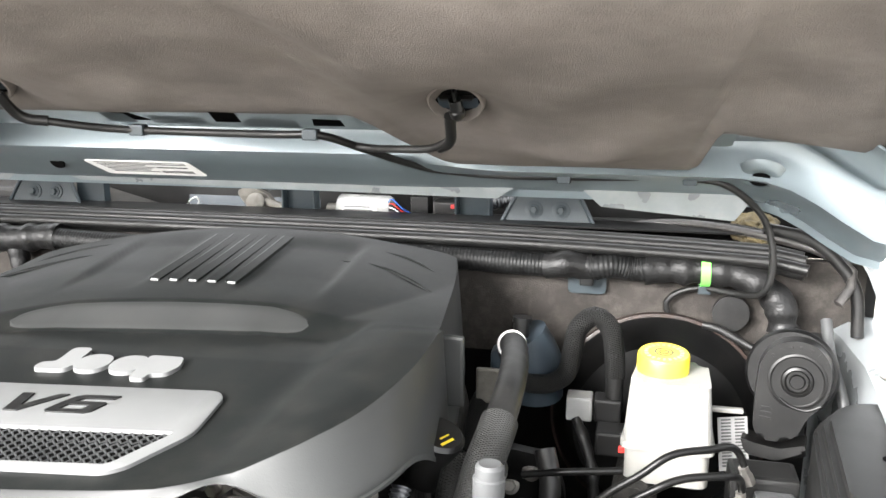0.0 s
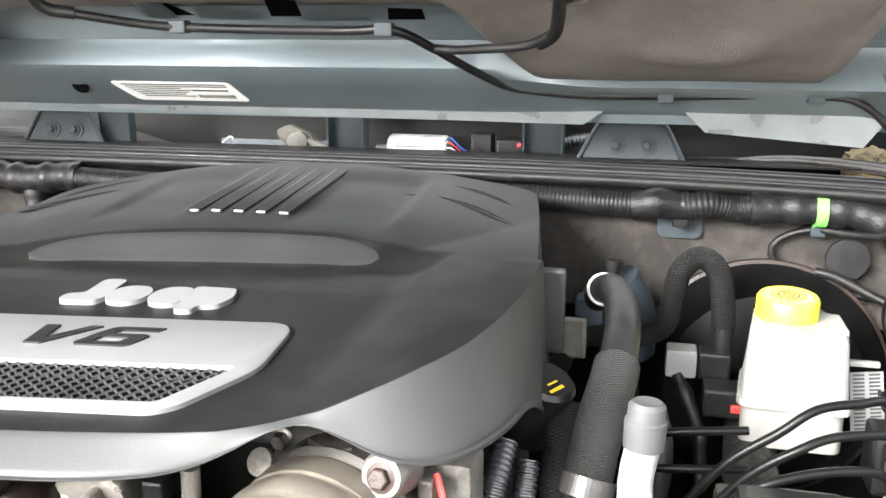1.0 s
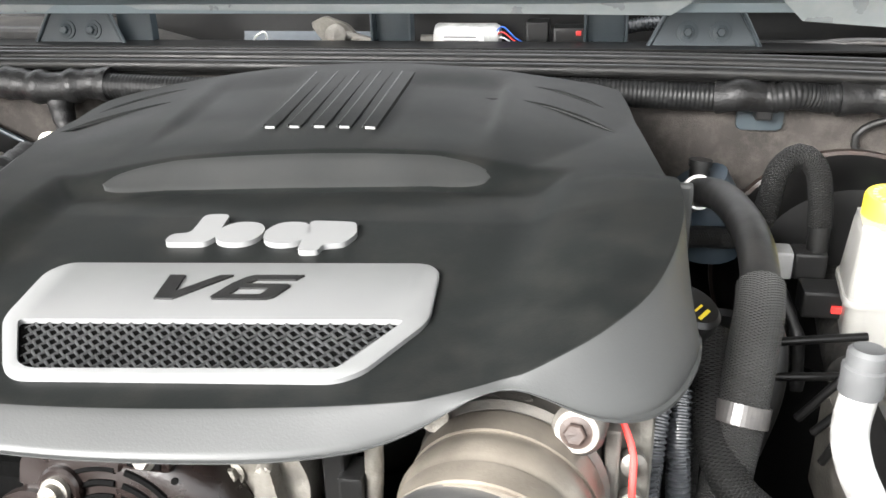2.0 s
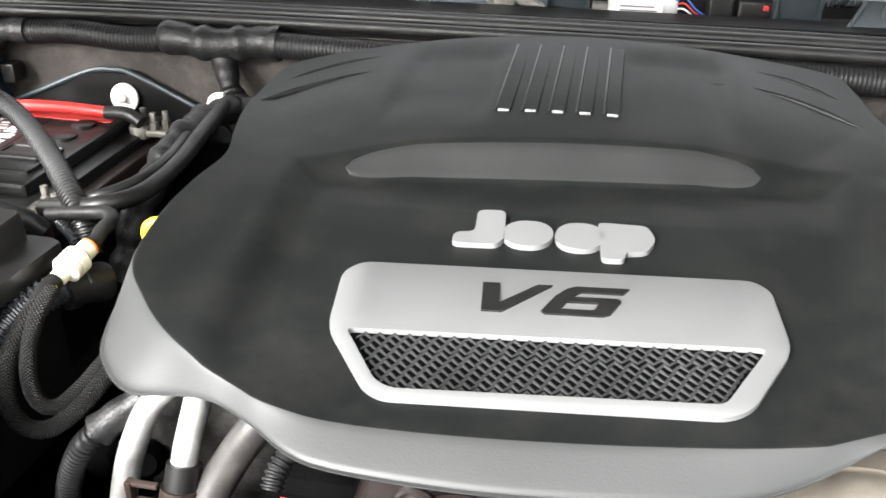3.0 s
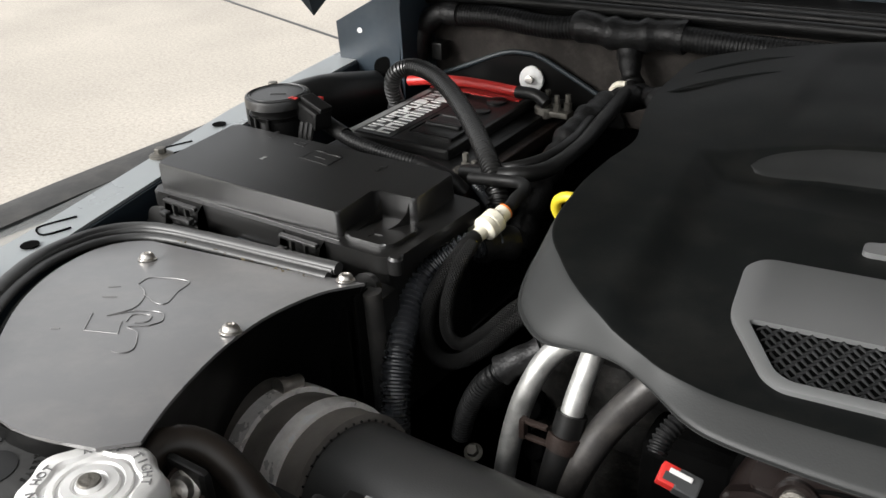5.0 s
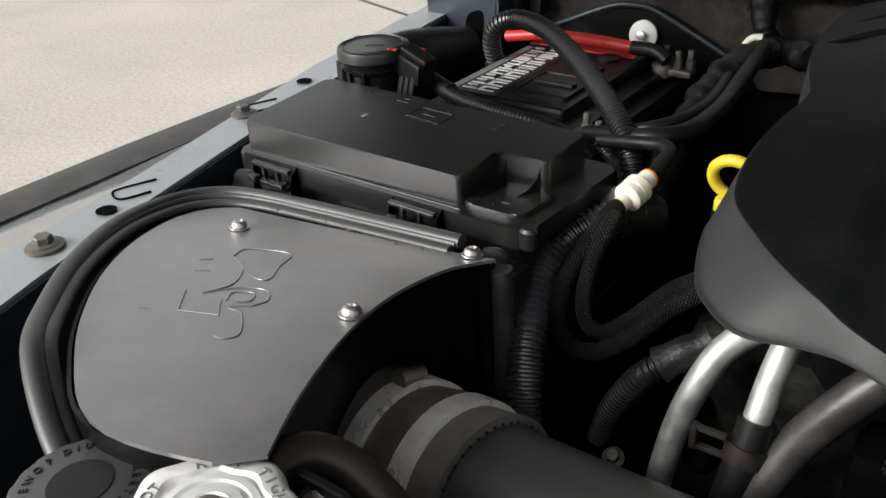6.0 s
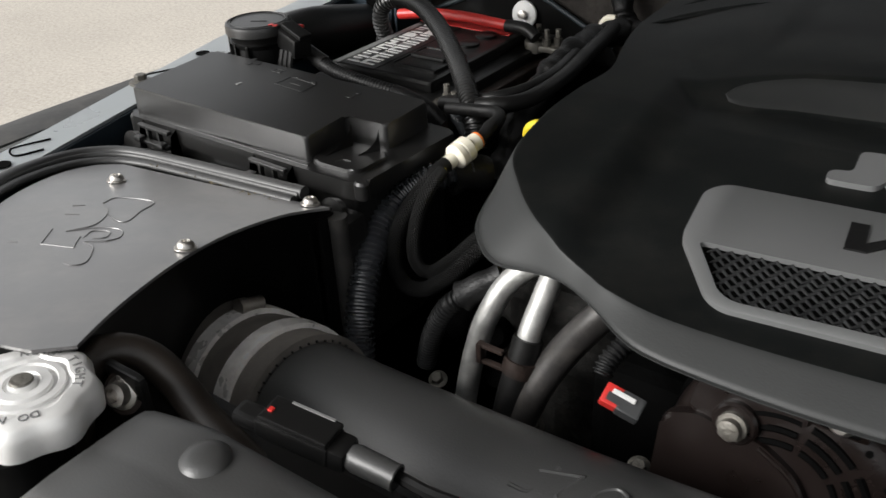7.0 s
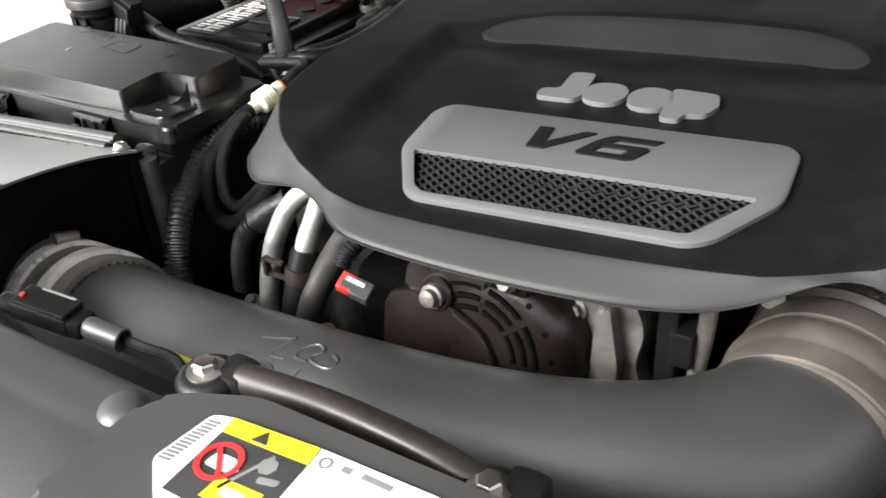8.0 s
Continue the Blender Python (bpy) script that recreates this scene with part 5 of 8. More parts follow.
def intake():
    t = thing("intake_tube", (0, 0.32, 0.90), "textured black intake tube with raised marks", "intake tube")
    line = catmull(TUBE_LINE, 0.008)
    body = [p for p in line if p.x > -0.285]
    part("pipe", sweep(bmesh.new(), body, 0.047, 44), TUBE, t)
    part("end_bead", sweep(bmesh.new(), [p for p in line if -0.290 < p.x < -0.270], 0.0485, 44), TUBE, t)
    j = min(range(len(line)), key=lambda q: abs(line[q].x + 0.2755))
    bead = axis(line[j], line[j + 1] - line[j - 1])
    for k in range(46):
        a = 2 * math.pi * k / 46
        part("bead_notch", box(-0.0007, 0.0007, -0.0006, 0.0006, -0.0013, 0.0013, 0.0002, bead @ Matrix.Translation((0.0484 * math.cos(a), 0.0484 * math.sin(a), 0)) @ pose(0, 0, 0, 0, 0, math.degrees(a))), RUBBER, t)
    # raised maker's marks as plain strokes that follow the round of the tube
    def raised(stroke, r=0.0013):
        pts = []
        for x, a in stroke:
            p = min(line, key=lambda q: abs(q.x - x))
            pts.append((x, p.y - math.cos(radians(a)) * 0.0470, p.z + math.sin(radians(a)) * 0.0470))
        part("raised_mark", sweep(bmesh.new(), catmull(pts, 0.002), r, 8), TUBE, t)
    for stroke in ([(-0.094, 68), (-0.082, 70), (-0.076, 92)], [(-0.084, 84), (-0.062, 92)], [(-0.063, 91), (-0.069, 73), (-0.058, 73)],
                   [(-0.043, 76), (-0.052, 77), (-0.052, 86), (-0.045, 93), (-0.038, 88), (-0.043, 80), (-0.036, 76), (-0.027, 76), (-0.025, 83), (-0.030, 87)], [(-0.078, 64), (-0.064, 65), (-0.059, 57)], [(-0.047, 59), (-0.044, 69)]):
        raised(stroke)
    c = thing("intake_coupler", (-0.32, 0.35, 0.88), "black rubber coupler with two steel hose clamps", "coupler")
    ends = [p for p in line if p.x <= -0.266]
    part("sleeve", sweep(bmesh.new(), ends, lambda s: 0.0522 + 0.0012 * math.sin(s * 130), 44), COUPLER, c)
    for x in (-0.338, -0.298):
        i = min(range(len(line)), key=lambda q: abs(line[q].x - x))
        d = line[min(i + 1, len(line) - 1)] - line[i - 1 if i else 0]
        b = part("clamp_band", band(bmesh.new(), line[i], d, 0.0537, 0.014), STAINLESS, c, "shiny steel clamp band")
        dn = d.normalized()
        up = Vector((0.05, 0.25, 1)).normalized() if x < -0.31 else Vector((0, -0.95, 0.15)).normalized()
        up = (up - dn * up.dot(dn)).normalized()
        p = line[i] + up * 0.057
        bm = bmesh.new()
        lathe([(0, -0.009), (0.0055, -0.009), (0.0055, 0.004), (0.0065, 0.004), (0.0065, 0.010), (0, 0.010)], axis(p, dn.cross(up)), 16, bm)
        part("clamp_screw", bm, STEEL, b)
        for k in range(4 if x > -0.31 else 0):
            q = line[i] + (up * math.cos(0.16 + 0.07 * k) + dn.cross(up) * math.sin(0.16 + 0.07 * k)) * 0.0550
            part("band_slot", box(-0.0008, 0.0008, -0.0034, 0.0034, -0.0005, 0.0004, 0, axis(q, q - line[i]) @ pose(0, 0, 0, 0, 0, 20)), BLACKHOLE, b)
    j = thing("throttle_body", (0.20, 0.47, 0.90), "cast aluminium throttle body with ribbed clamps", "throttle body")
    p0, d0 = Vector((0.200, 0.425, 0.993)), Vector((0.12, 1, 0.05))
    m = axis(p0, d0)
    part("coupler", lathe([(0.047, -0.024), (0.0502, -0.024), (0.0502, -0.008), (0.0520, -0.004), (0.0535, 0.004), (0.0520, 0.012), (0.0505, 0.016), (0.0505, 0.034), (0.047, 0.034)], m, 56), BRONZED, j, "brown-grey ribbed coupler")
    for z, w in ((-0.015, 0.0070), (0.024, 0.0075)):
        bd = part("clamp_band", lathe([(0.0503, z - w), (0.0520, z - w), (0.0520, z + w), (0.0503, z + w)], m, 56), BRONZED, j, "dull brushed steel clamp band")
        part("clamp_screw", lathe([(0, -0.010), (0.0055, -0.010), (0.0055, 0.004), (0.0068, 0.004), (0.0068, 0.011), (0, 0.011)], m @ Matrix.Translation((0.0560 * math.cos(radians(-28)), 0.0560 * math.sin(radians(-28)), z)) @ pose(0, 0, 0, 90, 0, 62), 16), CLEANCAST, bd)
    part("bore", lathe([(0.040, 0.034), (0.0505, 0.035), (0.0530, 0.040), (0.0500, 0.046), (0.0500, 0.062), (0.0570, 0.066), (0.0600, 0.072), (0.0600, 0.10), (0, 0.10)], m, 56), CLEANCAST, j)
    for a in (40, 130, 220, 310):
        part("flange_bolt", hexbolt(bmesh.new(), m @ Matrix.Translation((0.058 * math.cos(radians(a)), 0.058 * math.sin(radians(a)), 0.066)) @ pose(0, 0, 0, 180, 0, 0), 0.0052, 0.007, 0.007), STEEL, j)
    part("motor_housing", box(0.252, 0.280, 0.480, 0.52, 0.93, 1.036, 0.008), CAST, j)
    part("mount_post", box(0.2535, 0.2615, 0.462, 0.478, 0.93, 1.034, 0.002), CLEANCAST, j, "cast upright post")
    part("mount_lug", lathe([(0, 0), (0.007, 0), (0.007, 0.008), (0.004, 0.010), (0, 0.010)], axis((0.268, 0.472, 1.010), (0.1, -1, 0.2)), 16), CLEANCAST, j)
    part("mount_lug", lathe([(0, 0), (0.007, 0), (0.007, 0.008), (0.004, 0.010), (0, 0.010)], axis((0.268, 0.472, 0.984), (0.1, -1, 0.2)), 16), CAST, j)
    part("bolt_boss", lathe([(0, 0), (0.0125, 0), (0.0135, 0.022), (0.0110, 0.026), (0, 0.026)], axis((0.243, 0.470, 1.036), (-0.15, -0.85, 0.25)), 24), CLEANCAST, j)
    part("boss_bolt", hexbolt(bmesh.new(), axis((0.2385, 0.4465, 1.0425), (-0.15, -0.85, 0.25)), 0.0058, 0.005, 0.0085), RUST, j, "rust-brown bolt head")
    part("stay", prism(rounded([(0.186, 0.474), (0.206, 0.462), (0.216, 0.468), (0.200, 0.482)], 0.002), 1.040, 1.046, 0.001), CLEANCAST, j, "folded steel stay")
    part("stay_lug", lathe([(0.004, 0), (0.008, 0), (0.008, 0.004), (0.004, 0.004)], axis((0.165, 0.462, 1.034), (-0.2, -0.8, 0.5)), 18), CAST, j)
    part("red_lead", tube([(0.262, 0.47, 1.035), (0.268, 0.462, 1.02), (0.268, 0.45, 1.0), (0.272, 0.445, 0.97)], 0.0019, 8), RED, j, "red wire")


# ---- air box and fuse box side ----
def lid_z(x, y):
    return 1.051 + 0.056 * (x + 0.348) - 0.186 * (y - 0.328)


ARC = [(-0.337, 0.446), (-0.350, 0.420), (-0.353, 0.390), (-0.350, 0.355), (-0.338, 0.313), (-0.322, 0.276), (-0.305, 0.243), (-0.287, 0.214)]


def air_box():
    t = thing("air_box", (-0.42, 0.30, 0.80), "satin black heat-shield air box with rubber edge trim", "air box")
    arc = catmull([(x, y, 0) for x, y in ARC], 0.012)
    left = catmull([(-0.300, 0.198, 0), (-0.325, 0.190, 0), (-0.352, 0.186, 0), (-0.378, 0.191, 0), (-0.412, 0.209, 0), (-0.457, 0.239, 0), (-0.508, 0.284, 0), (-0.546, 0.333, 0), (-0.566, 0.380, 0), (-0.563, 0.408, 0), (-0.548, 0.422, 0)], 0.012)
    back = [Vector((-0.474, 0.428, 0)), Vector((-0.410, 0.434, 0))]
    loop = arc + left + back
    bm = bmesh.new()
    cx, cy = -0.42, 0.31
    n = len(loop)
    hi = [bm.verts.new((p.x, p.y, lid_z(p.x, p.y))) for p in loop]
    lo = [bm.verts.new((p.x, p.y, lid_z(p.x, p.y) - 0.0022)) for p in loop]
    bm.faces.new(hi)
    bm.faces.new(lo[::-1])
    for k in range(n):
        bm.faces.new((hi[k], lo[k], lo[(k + 1) % n], hi[(k + 1) % n]))
    # lid coat is lighter than the walls because it carries painted sheen
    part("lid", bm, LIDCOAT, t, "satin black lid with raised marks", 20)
    wall = [Vector((-0.342, 0.455, 0))] + [p + Vector((-0.003, 0.001, 0)) for p in arc]
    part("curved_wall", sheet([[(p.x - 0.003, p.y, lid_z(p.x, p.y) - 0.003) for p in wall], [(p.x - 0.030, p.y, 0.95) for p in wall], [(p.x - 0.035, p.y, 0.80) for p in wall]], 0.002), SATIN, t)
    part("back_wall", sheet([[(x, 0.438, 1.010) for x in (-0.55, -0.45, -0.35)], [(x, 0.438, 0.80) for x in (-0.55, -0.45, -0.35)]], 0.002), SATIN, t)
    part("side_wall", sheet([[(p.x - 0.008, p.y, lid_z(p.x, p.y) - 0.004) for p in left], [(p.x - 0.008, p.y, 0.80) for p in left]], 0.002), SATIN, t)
    part("corner_trim", tube([(-0.339, 0.456, 0.80), (-0.339, 0.456, 0.95), (-0.339, 0.455, 1.018)], 0.0075, 14, 0.02), FLARE, t, "rolled rubber corner trim")
    part("corner_strip", box(-0.347, -0.343, 0.440, 0.456, 0.80, 1.020, 0.001), SATIN, t)
    # edge trim: two lips and a channel round the lid
    path = [(-0.366, 0.451), (-0.435, 0.449), (-0.496, 0.447), (-0.550, 0.443), (-0.580, 0.430), (-0.592, 0.398), (-0.575, 0.342), (-0.532, 0.284), (-0.478, 0.234), (-0.433, 0.202), (-0.390, 0.181), (-0.356, 0.1735), (-0.326, 0.176), (-0.300, 0.186)]
    def sag(x, y):
        return -0.038 * smoothstep(-0.43, -0.355, x) * (y < 0.25)
    full = [(x, y, lid_z(x, y) + 0.0045 + sag(x, y)) for x, y in path]
    part("edge_trim", tube(full, 0.0055, 16, 0.008, 0.9), SHROUD, t, "black bulb rubber edge trim")
    inner = [(x + (cx - x) * 0.062, y + (cy - y) * 0.062, lid_z(x, y) + 0.0012 + sag(x, y)) for x, y in path]
    rib = [(x + (cx - x) * 0.030, y + (cy - y) * 0.030, lid_z(x, y) + 0.0042 + sag(x, y)) for x, y in path]
    part("trim_rib", tube(rib, 0.0026, 12, 0.008), SHROUD, t)
    part("trim_lip", tube(inner, 0.0044, 12, 0.008, 0.75), SHROUD, t)
    # dome screws
    for x, y in ((-0.510, 0.389), (-0.350, 0.329), (-0.352, 0.442)):
        z = lid_z(x, y)
        m = axis((x, y, z + 0.0005), (-0.03, 0.2287, 1)) @ Matrix.Diagonal((0.85, 0.85, 0.85, 1))
        s = part("screw", lathe([(0.0086, 0), (0.0086, 0.0012), (0.0066, 0.0016), (0.0064, 0.0040), (0.0048, 0.0060), (0.0030, 0.0064), (0.0026, 0.0046), (0, 0.0046)], m, 28), STEEL, t, "domed steel screw on washer")
    # embossed maker's marks as plain strokes
    def emb(pts, r=0.0009):
        line = catmull([(x, y, lid_z(x, y) + 0.0002) for x, y in pts], 0.002)
        part("embossed_mark", sweep(bmesh.new(), line, r, 6), LIDCOAT, t)
    for stroke in ([(-0.470, 0.350), (-0.473, 0.365), (-0.445, 0.375), (-0.434, 0.356), (-0.423, 0.338), (-0.430, 0.334), (-0.452, 0.341)], [(-0.470, 0.350), (-0.450, 0.341), (-0.434, 0.320), (-0.437, 0.301)],
                   [(-0.437, 0.301), (-0.427, 0.318), (-0.412, 0.325), (-0.400, 0.316), (-0.401, 0.306)], [(-0.418, 0.302), (-0.424, 0.312), (-0.414, 0.318), (-0.407, 0.310), (-0.412, 0.304)],
                   [(-0.401, 0.306), (-0.410, 0.297), (-0.399, 0.296), (-0.384, 0.284), (-0.378, 0.276), (-0.381, 0.270), (-0.387, 0.269)], [(-0.428, 0.278), (-0.416, 0.283), (-0.406, 0.287)],
                   [(-0.428, 0.278), (-0.439, 0.289), (-0.448, 0.298)], [(-0.406, 0.287), (-0.414, 0.294), (-0.421, 0.301)], [(-0.469, 0.320), (-0.461, 0.326)], [(-0.482, 0.334), (-0.476, 0.340)], [(-0.448, 0.268), (-0.443, 0.271)]):
        emb(stroke, 0.00045)


def debris():
    rng = random.Random(9)
    bm = bmesh.new()
    for i in range(70):
        x = rng.uniform(-0.56, -0.37)
        y = 0.436 - 0.02 * (x + 0.45) + rng.uniform(-0.006, 0.004)
        c = Vector((x, y, lid_z(x, y) + rng.uniform(0.0004, 0.0018)))
        u = Vector((rng.uniform(-1, 1), rng.uniform(-1, 1), rng.uniform(-.2, .2))) * rng.uniform(0.0006, 0.0022)
        w = Vector((rng.uniform(-1, 1), rng.uniform(-1, 1), rng.uniform(-.5, .5))) * rng.uniform(0.0004, 0.001)
        bm.faces.new([bm.verts.new(c + p) for p in (u + w, u - w, -u - w, w - u)])
    solo("leaf_debris", bm, FOAM, "dry brown leaf bits caught along the rubber trim", "debris", kind="stuff")


def fuse_box():
    t = thing("fuse_box", (-0.47, 0.54, 0.90), "black moulded fuse box with clipped lid", "fuse box")
    def lidz(x, y):
        return 1.069 - 0.0466 * (x + 0.585) + 0.0157 * (y - 0.469)
    top = [(-0.585, 0.469), (-0.388, 0.481), (-0.389, 0.529), (-0.350, 0.533), (-0.350, 0.589), (-0.590, 0.570)]
    bm = prism(rounded(top, 0.004), 1.033, 1.061, 0.0028, None, None, 0.001, 3)
    for v in bm.verts:
        if v.co.z > 1.05:
            v.co.z += lidz(v.co.x, v.co.y) - 1.061
    lid = part("lid", bm, FUSELID, t, "matt black lid with moulded marks")
    rim = [(-0.598, 0.464), (-0.356, 0.472), (-0.345, 0.480), (-0.340, 0.606), (-0.606, 0.606)]
    part("lid_rim", prism(rounded(rim, 0.008), 1.020, 1.035, 0.003), FUSELID, t)
    part("rim_bead", sweep(bmesh.new(), [Vector((x, y, 1.0345)) for x, y in ((-0.590, 0.4715), (-0.500, 0.4742), (-0.398, 0.4775))], 0.0014, 8), FUSELID, t)
    # dished corner pocket with two upright webs and a moulded star
    part("step_pocket", prism(rounded([(-0.401, 0.482), (-0.362, 0.484), (-0.356, 0.492), (-0.354, 0.530), (-0.404, 0.526)], 0.010), 1.033, 1.0385, 0.002), FUSELID, t)
    for (xa, ya), (xb, yb) in (((-0.393, 0.490), (-0.388, 0.524)), ((-0.374, 0.508), (-0.364, 0.528))):
        bm = bmesh.new()
        v = [bm.verts.new(p) for p in ((xa, ya, 1.038), ((xa + xb) / 2, (ya + yb) / 2, 1.0415), (xa + (xb - xa) * 0.85, ya + (yb - ya) * 0.85, 1.048), (xb, yb, 1.057), (xb, yb, 1.038))]
        bm.faces.new(v)
        bmesh.ops.solidify(bm, geom=bm.faces[:], thickness=0.0022)
        part("pocket_rib", bm, FUSELID, lid)
    for a in (10, 130, 250):
        part("star_mark", box(0.0, 0.007, -0.0006, 0.0006, 0, 0.0008, 0.0002, Matrix.Translation((-0.378, 0.497, 1.0384)) @ pose(0, 0, 0, 0, 0, a)), FUSELID, lid)
    base = [(-0.590, 0.474), (-0.356, 0.480), (-0.350, 0.600), (-0.598, 0.600)]
    part("base", prism(rounded(base, 0.006), 0.88, 1.021, 0.002), FUSELID, t)
    part("base_ledge", box(-0.510, -0.440, 0.464, 0.476, 1.000, 1.008, 0.002), DARKPAINT, t)
    part("base_ledge", box(-0.500, -0.430, 0.460, 0.476, 0.985, 0.992, 0.002), DARKPAINT, t)
    # framed snap clips: two side cheeks, cross bars and a tongue
    for x in (-0.556, -0.428):
        y = 0.462 + 0.033 * (x + 0.598)
        c = part("latch", box(x - 0.018, x + 0.018, y - 0.004, y + 0.004, 1.010, 1.014, 0.001), FUSELID, t)
        for s in (-1, 1):
            bm = bmesh.new()
            px = x + s * 0.020
            v = [bm.verts.new(p) for p in ((px, y + 0.004, 1.036), (px, y - 0.005, 1.030), (px, y - 0.010, 1.010), (px, y - 0.006, 1.002), (px, y + 0.004, 1.004))]
            bm.faces.new(v)
            bmesh.ops.solidify(bm, geom=bm.faces[:], thickness=0.0026)
            part("latch_cheek", bm, FUSELID, c)
        part("cross_bar", box(x - 0.019, x + 0.019, y - 0.012, y - 0.006, 1.0185, 1.0225, 0.0012), FUSELID, c)
        part("top_bar", box(x - 0.019, x + 0.019, y - 0.008, y - 0.003, 1.031, 1.0345, 0.001), FUSELID, c)
        for s in (-0.007, 0.007):
            part("upright", box(x + s - 0.0012, x + s + 0.0012, y - 0.0085, y - 0.004, 1.021, 1.033, 0.0005), FUSELID, c)
        for s in (-0.014, 0.014):
            part("pad", box(x + s - 0.004, x + s + 0.004, y - 0.016, y - 0.008, 1.0205, 1.0255, 0.0015), FUSELID, c)
        part("tongue", box(x - 0.008, x + 0.008, y - 0.0165, y - 0.010, 1.009, 1.0145, 0.0012), DKGREY, c, "worn grey tongue")
    # half-round hinge knobs in their cradles
    for x, y in ((-0.586, 0.458), (-0.363, 0.462)):
        k = part("knob", lathe([(0, -0.003), (0.0105, -0.003), (0.011, 0), (0.0105, 0.003), (0, 0.003)], axis((x, y, 1.012), (0, -1, 0.25)), 26), FUSELID, t)
        part("knob_ring", lathe([(0.0092, 0.003), (0.0112, 0.003), (0.0112, 0.0046), (0.0092, 0.0046)], axis((x, y, 1.012), (0, -1, 0.25)), 26), FUSELID, k)
        part("cradle", box(x - 0.014, x + 0.016, y - 0.006, y + 0.016, 0.985, 1.009, 0.002), FUSELID, k)
    part("corner_lug", lathe([(0.006, 0), (0.006, 0.012), (0.004, 0.014), (0, 0.014)], Matrix.Translation((-0.347, 0.478, 1.022)), 16), FUSELID, t)
    part("connector_block", box(-0.372, -0.348, 0.456, 0.482, 0.96, 1.002, 0.003), FUSELID, t)
    # moulded marks on the lid
    def mark(x0, x1, y0, y1):
        x0, x1 = x0 + 0.007, x1 + 0.007
        part("moulded_mark", sheet([[(x, y, lidz(x, y) + 0.0004) for x in (x0, x1)] for y in (y0, y1)], 0.0003), FUSELID, lid)
    for q in ((-0.490, -0.458, 0.543, 0.5442), (-0.488, -0.458, 0.562, 0.5632), (-0.490, -0.4888, 0.543, 0.563), (-0.459, -0.4578, 0.543, 0.563), (-0.480, -0.468, 0.552, 0.5530), (-0.486, -0.479, 0.563, 0.566), (-0.467, -0.461, 0.563, 0.566),
              (-0.515, -0.503, 0.563, 0.5640), (-0.515, -0.503, 0.569, 0.5700), (-0.514, -0.513, 0.563, 0.570), (-0.505, -0.504, 0.563, 0.570), (-0.546, -0.541, 0.562, 0.567), (-0.539, -0.534, 0.566, 0.571), (-0.548, -0.544, 0.572, 0.576), (-0.420, -0.414, 0.556, 0.561), (-0.418, -0.413, 0.566, 0.570)):
        mark(*q)
    part("paint_fleck", box(-0.5115, -0.508, 0.523, 0.529, lidz(-0.51, 0.523) - 0.0006, lidz(-0.51, 0.523) + 0.0004, 0), GREYPL, lid, "small scuff")
    for ob in [c for c in t.children_recursive if c.name.split(".")[0] not in ("lid", "moulded_mark", "paint_fleck")]:
        for v in ob.data.vertices:
            x, y = v.co.x + t.location.x, v.co.y + t.location.y
            v.co.x += 0.004 + 0.045 * (x + 0.585)
            v.co.y -= 0.10 * (y - 0.475)
            v.co.z += 0.0075 - 0.022 * (x + 0.585)


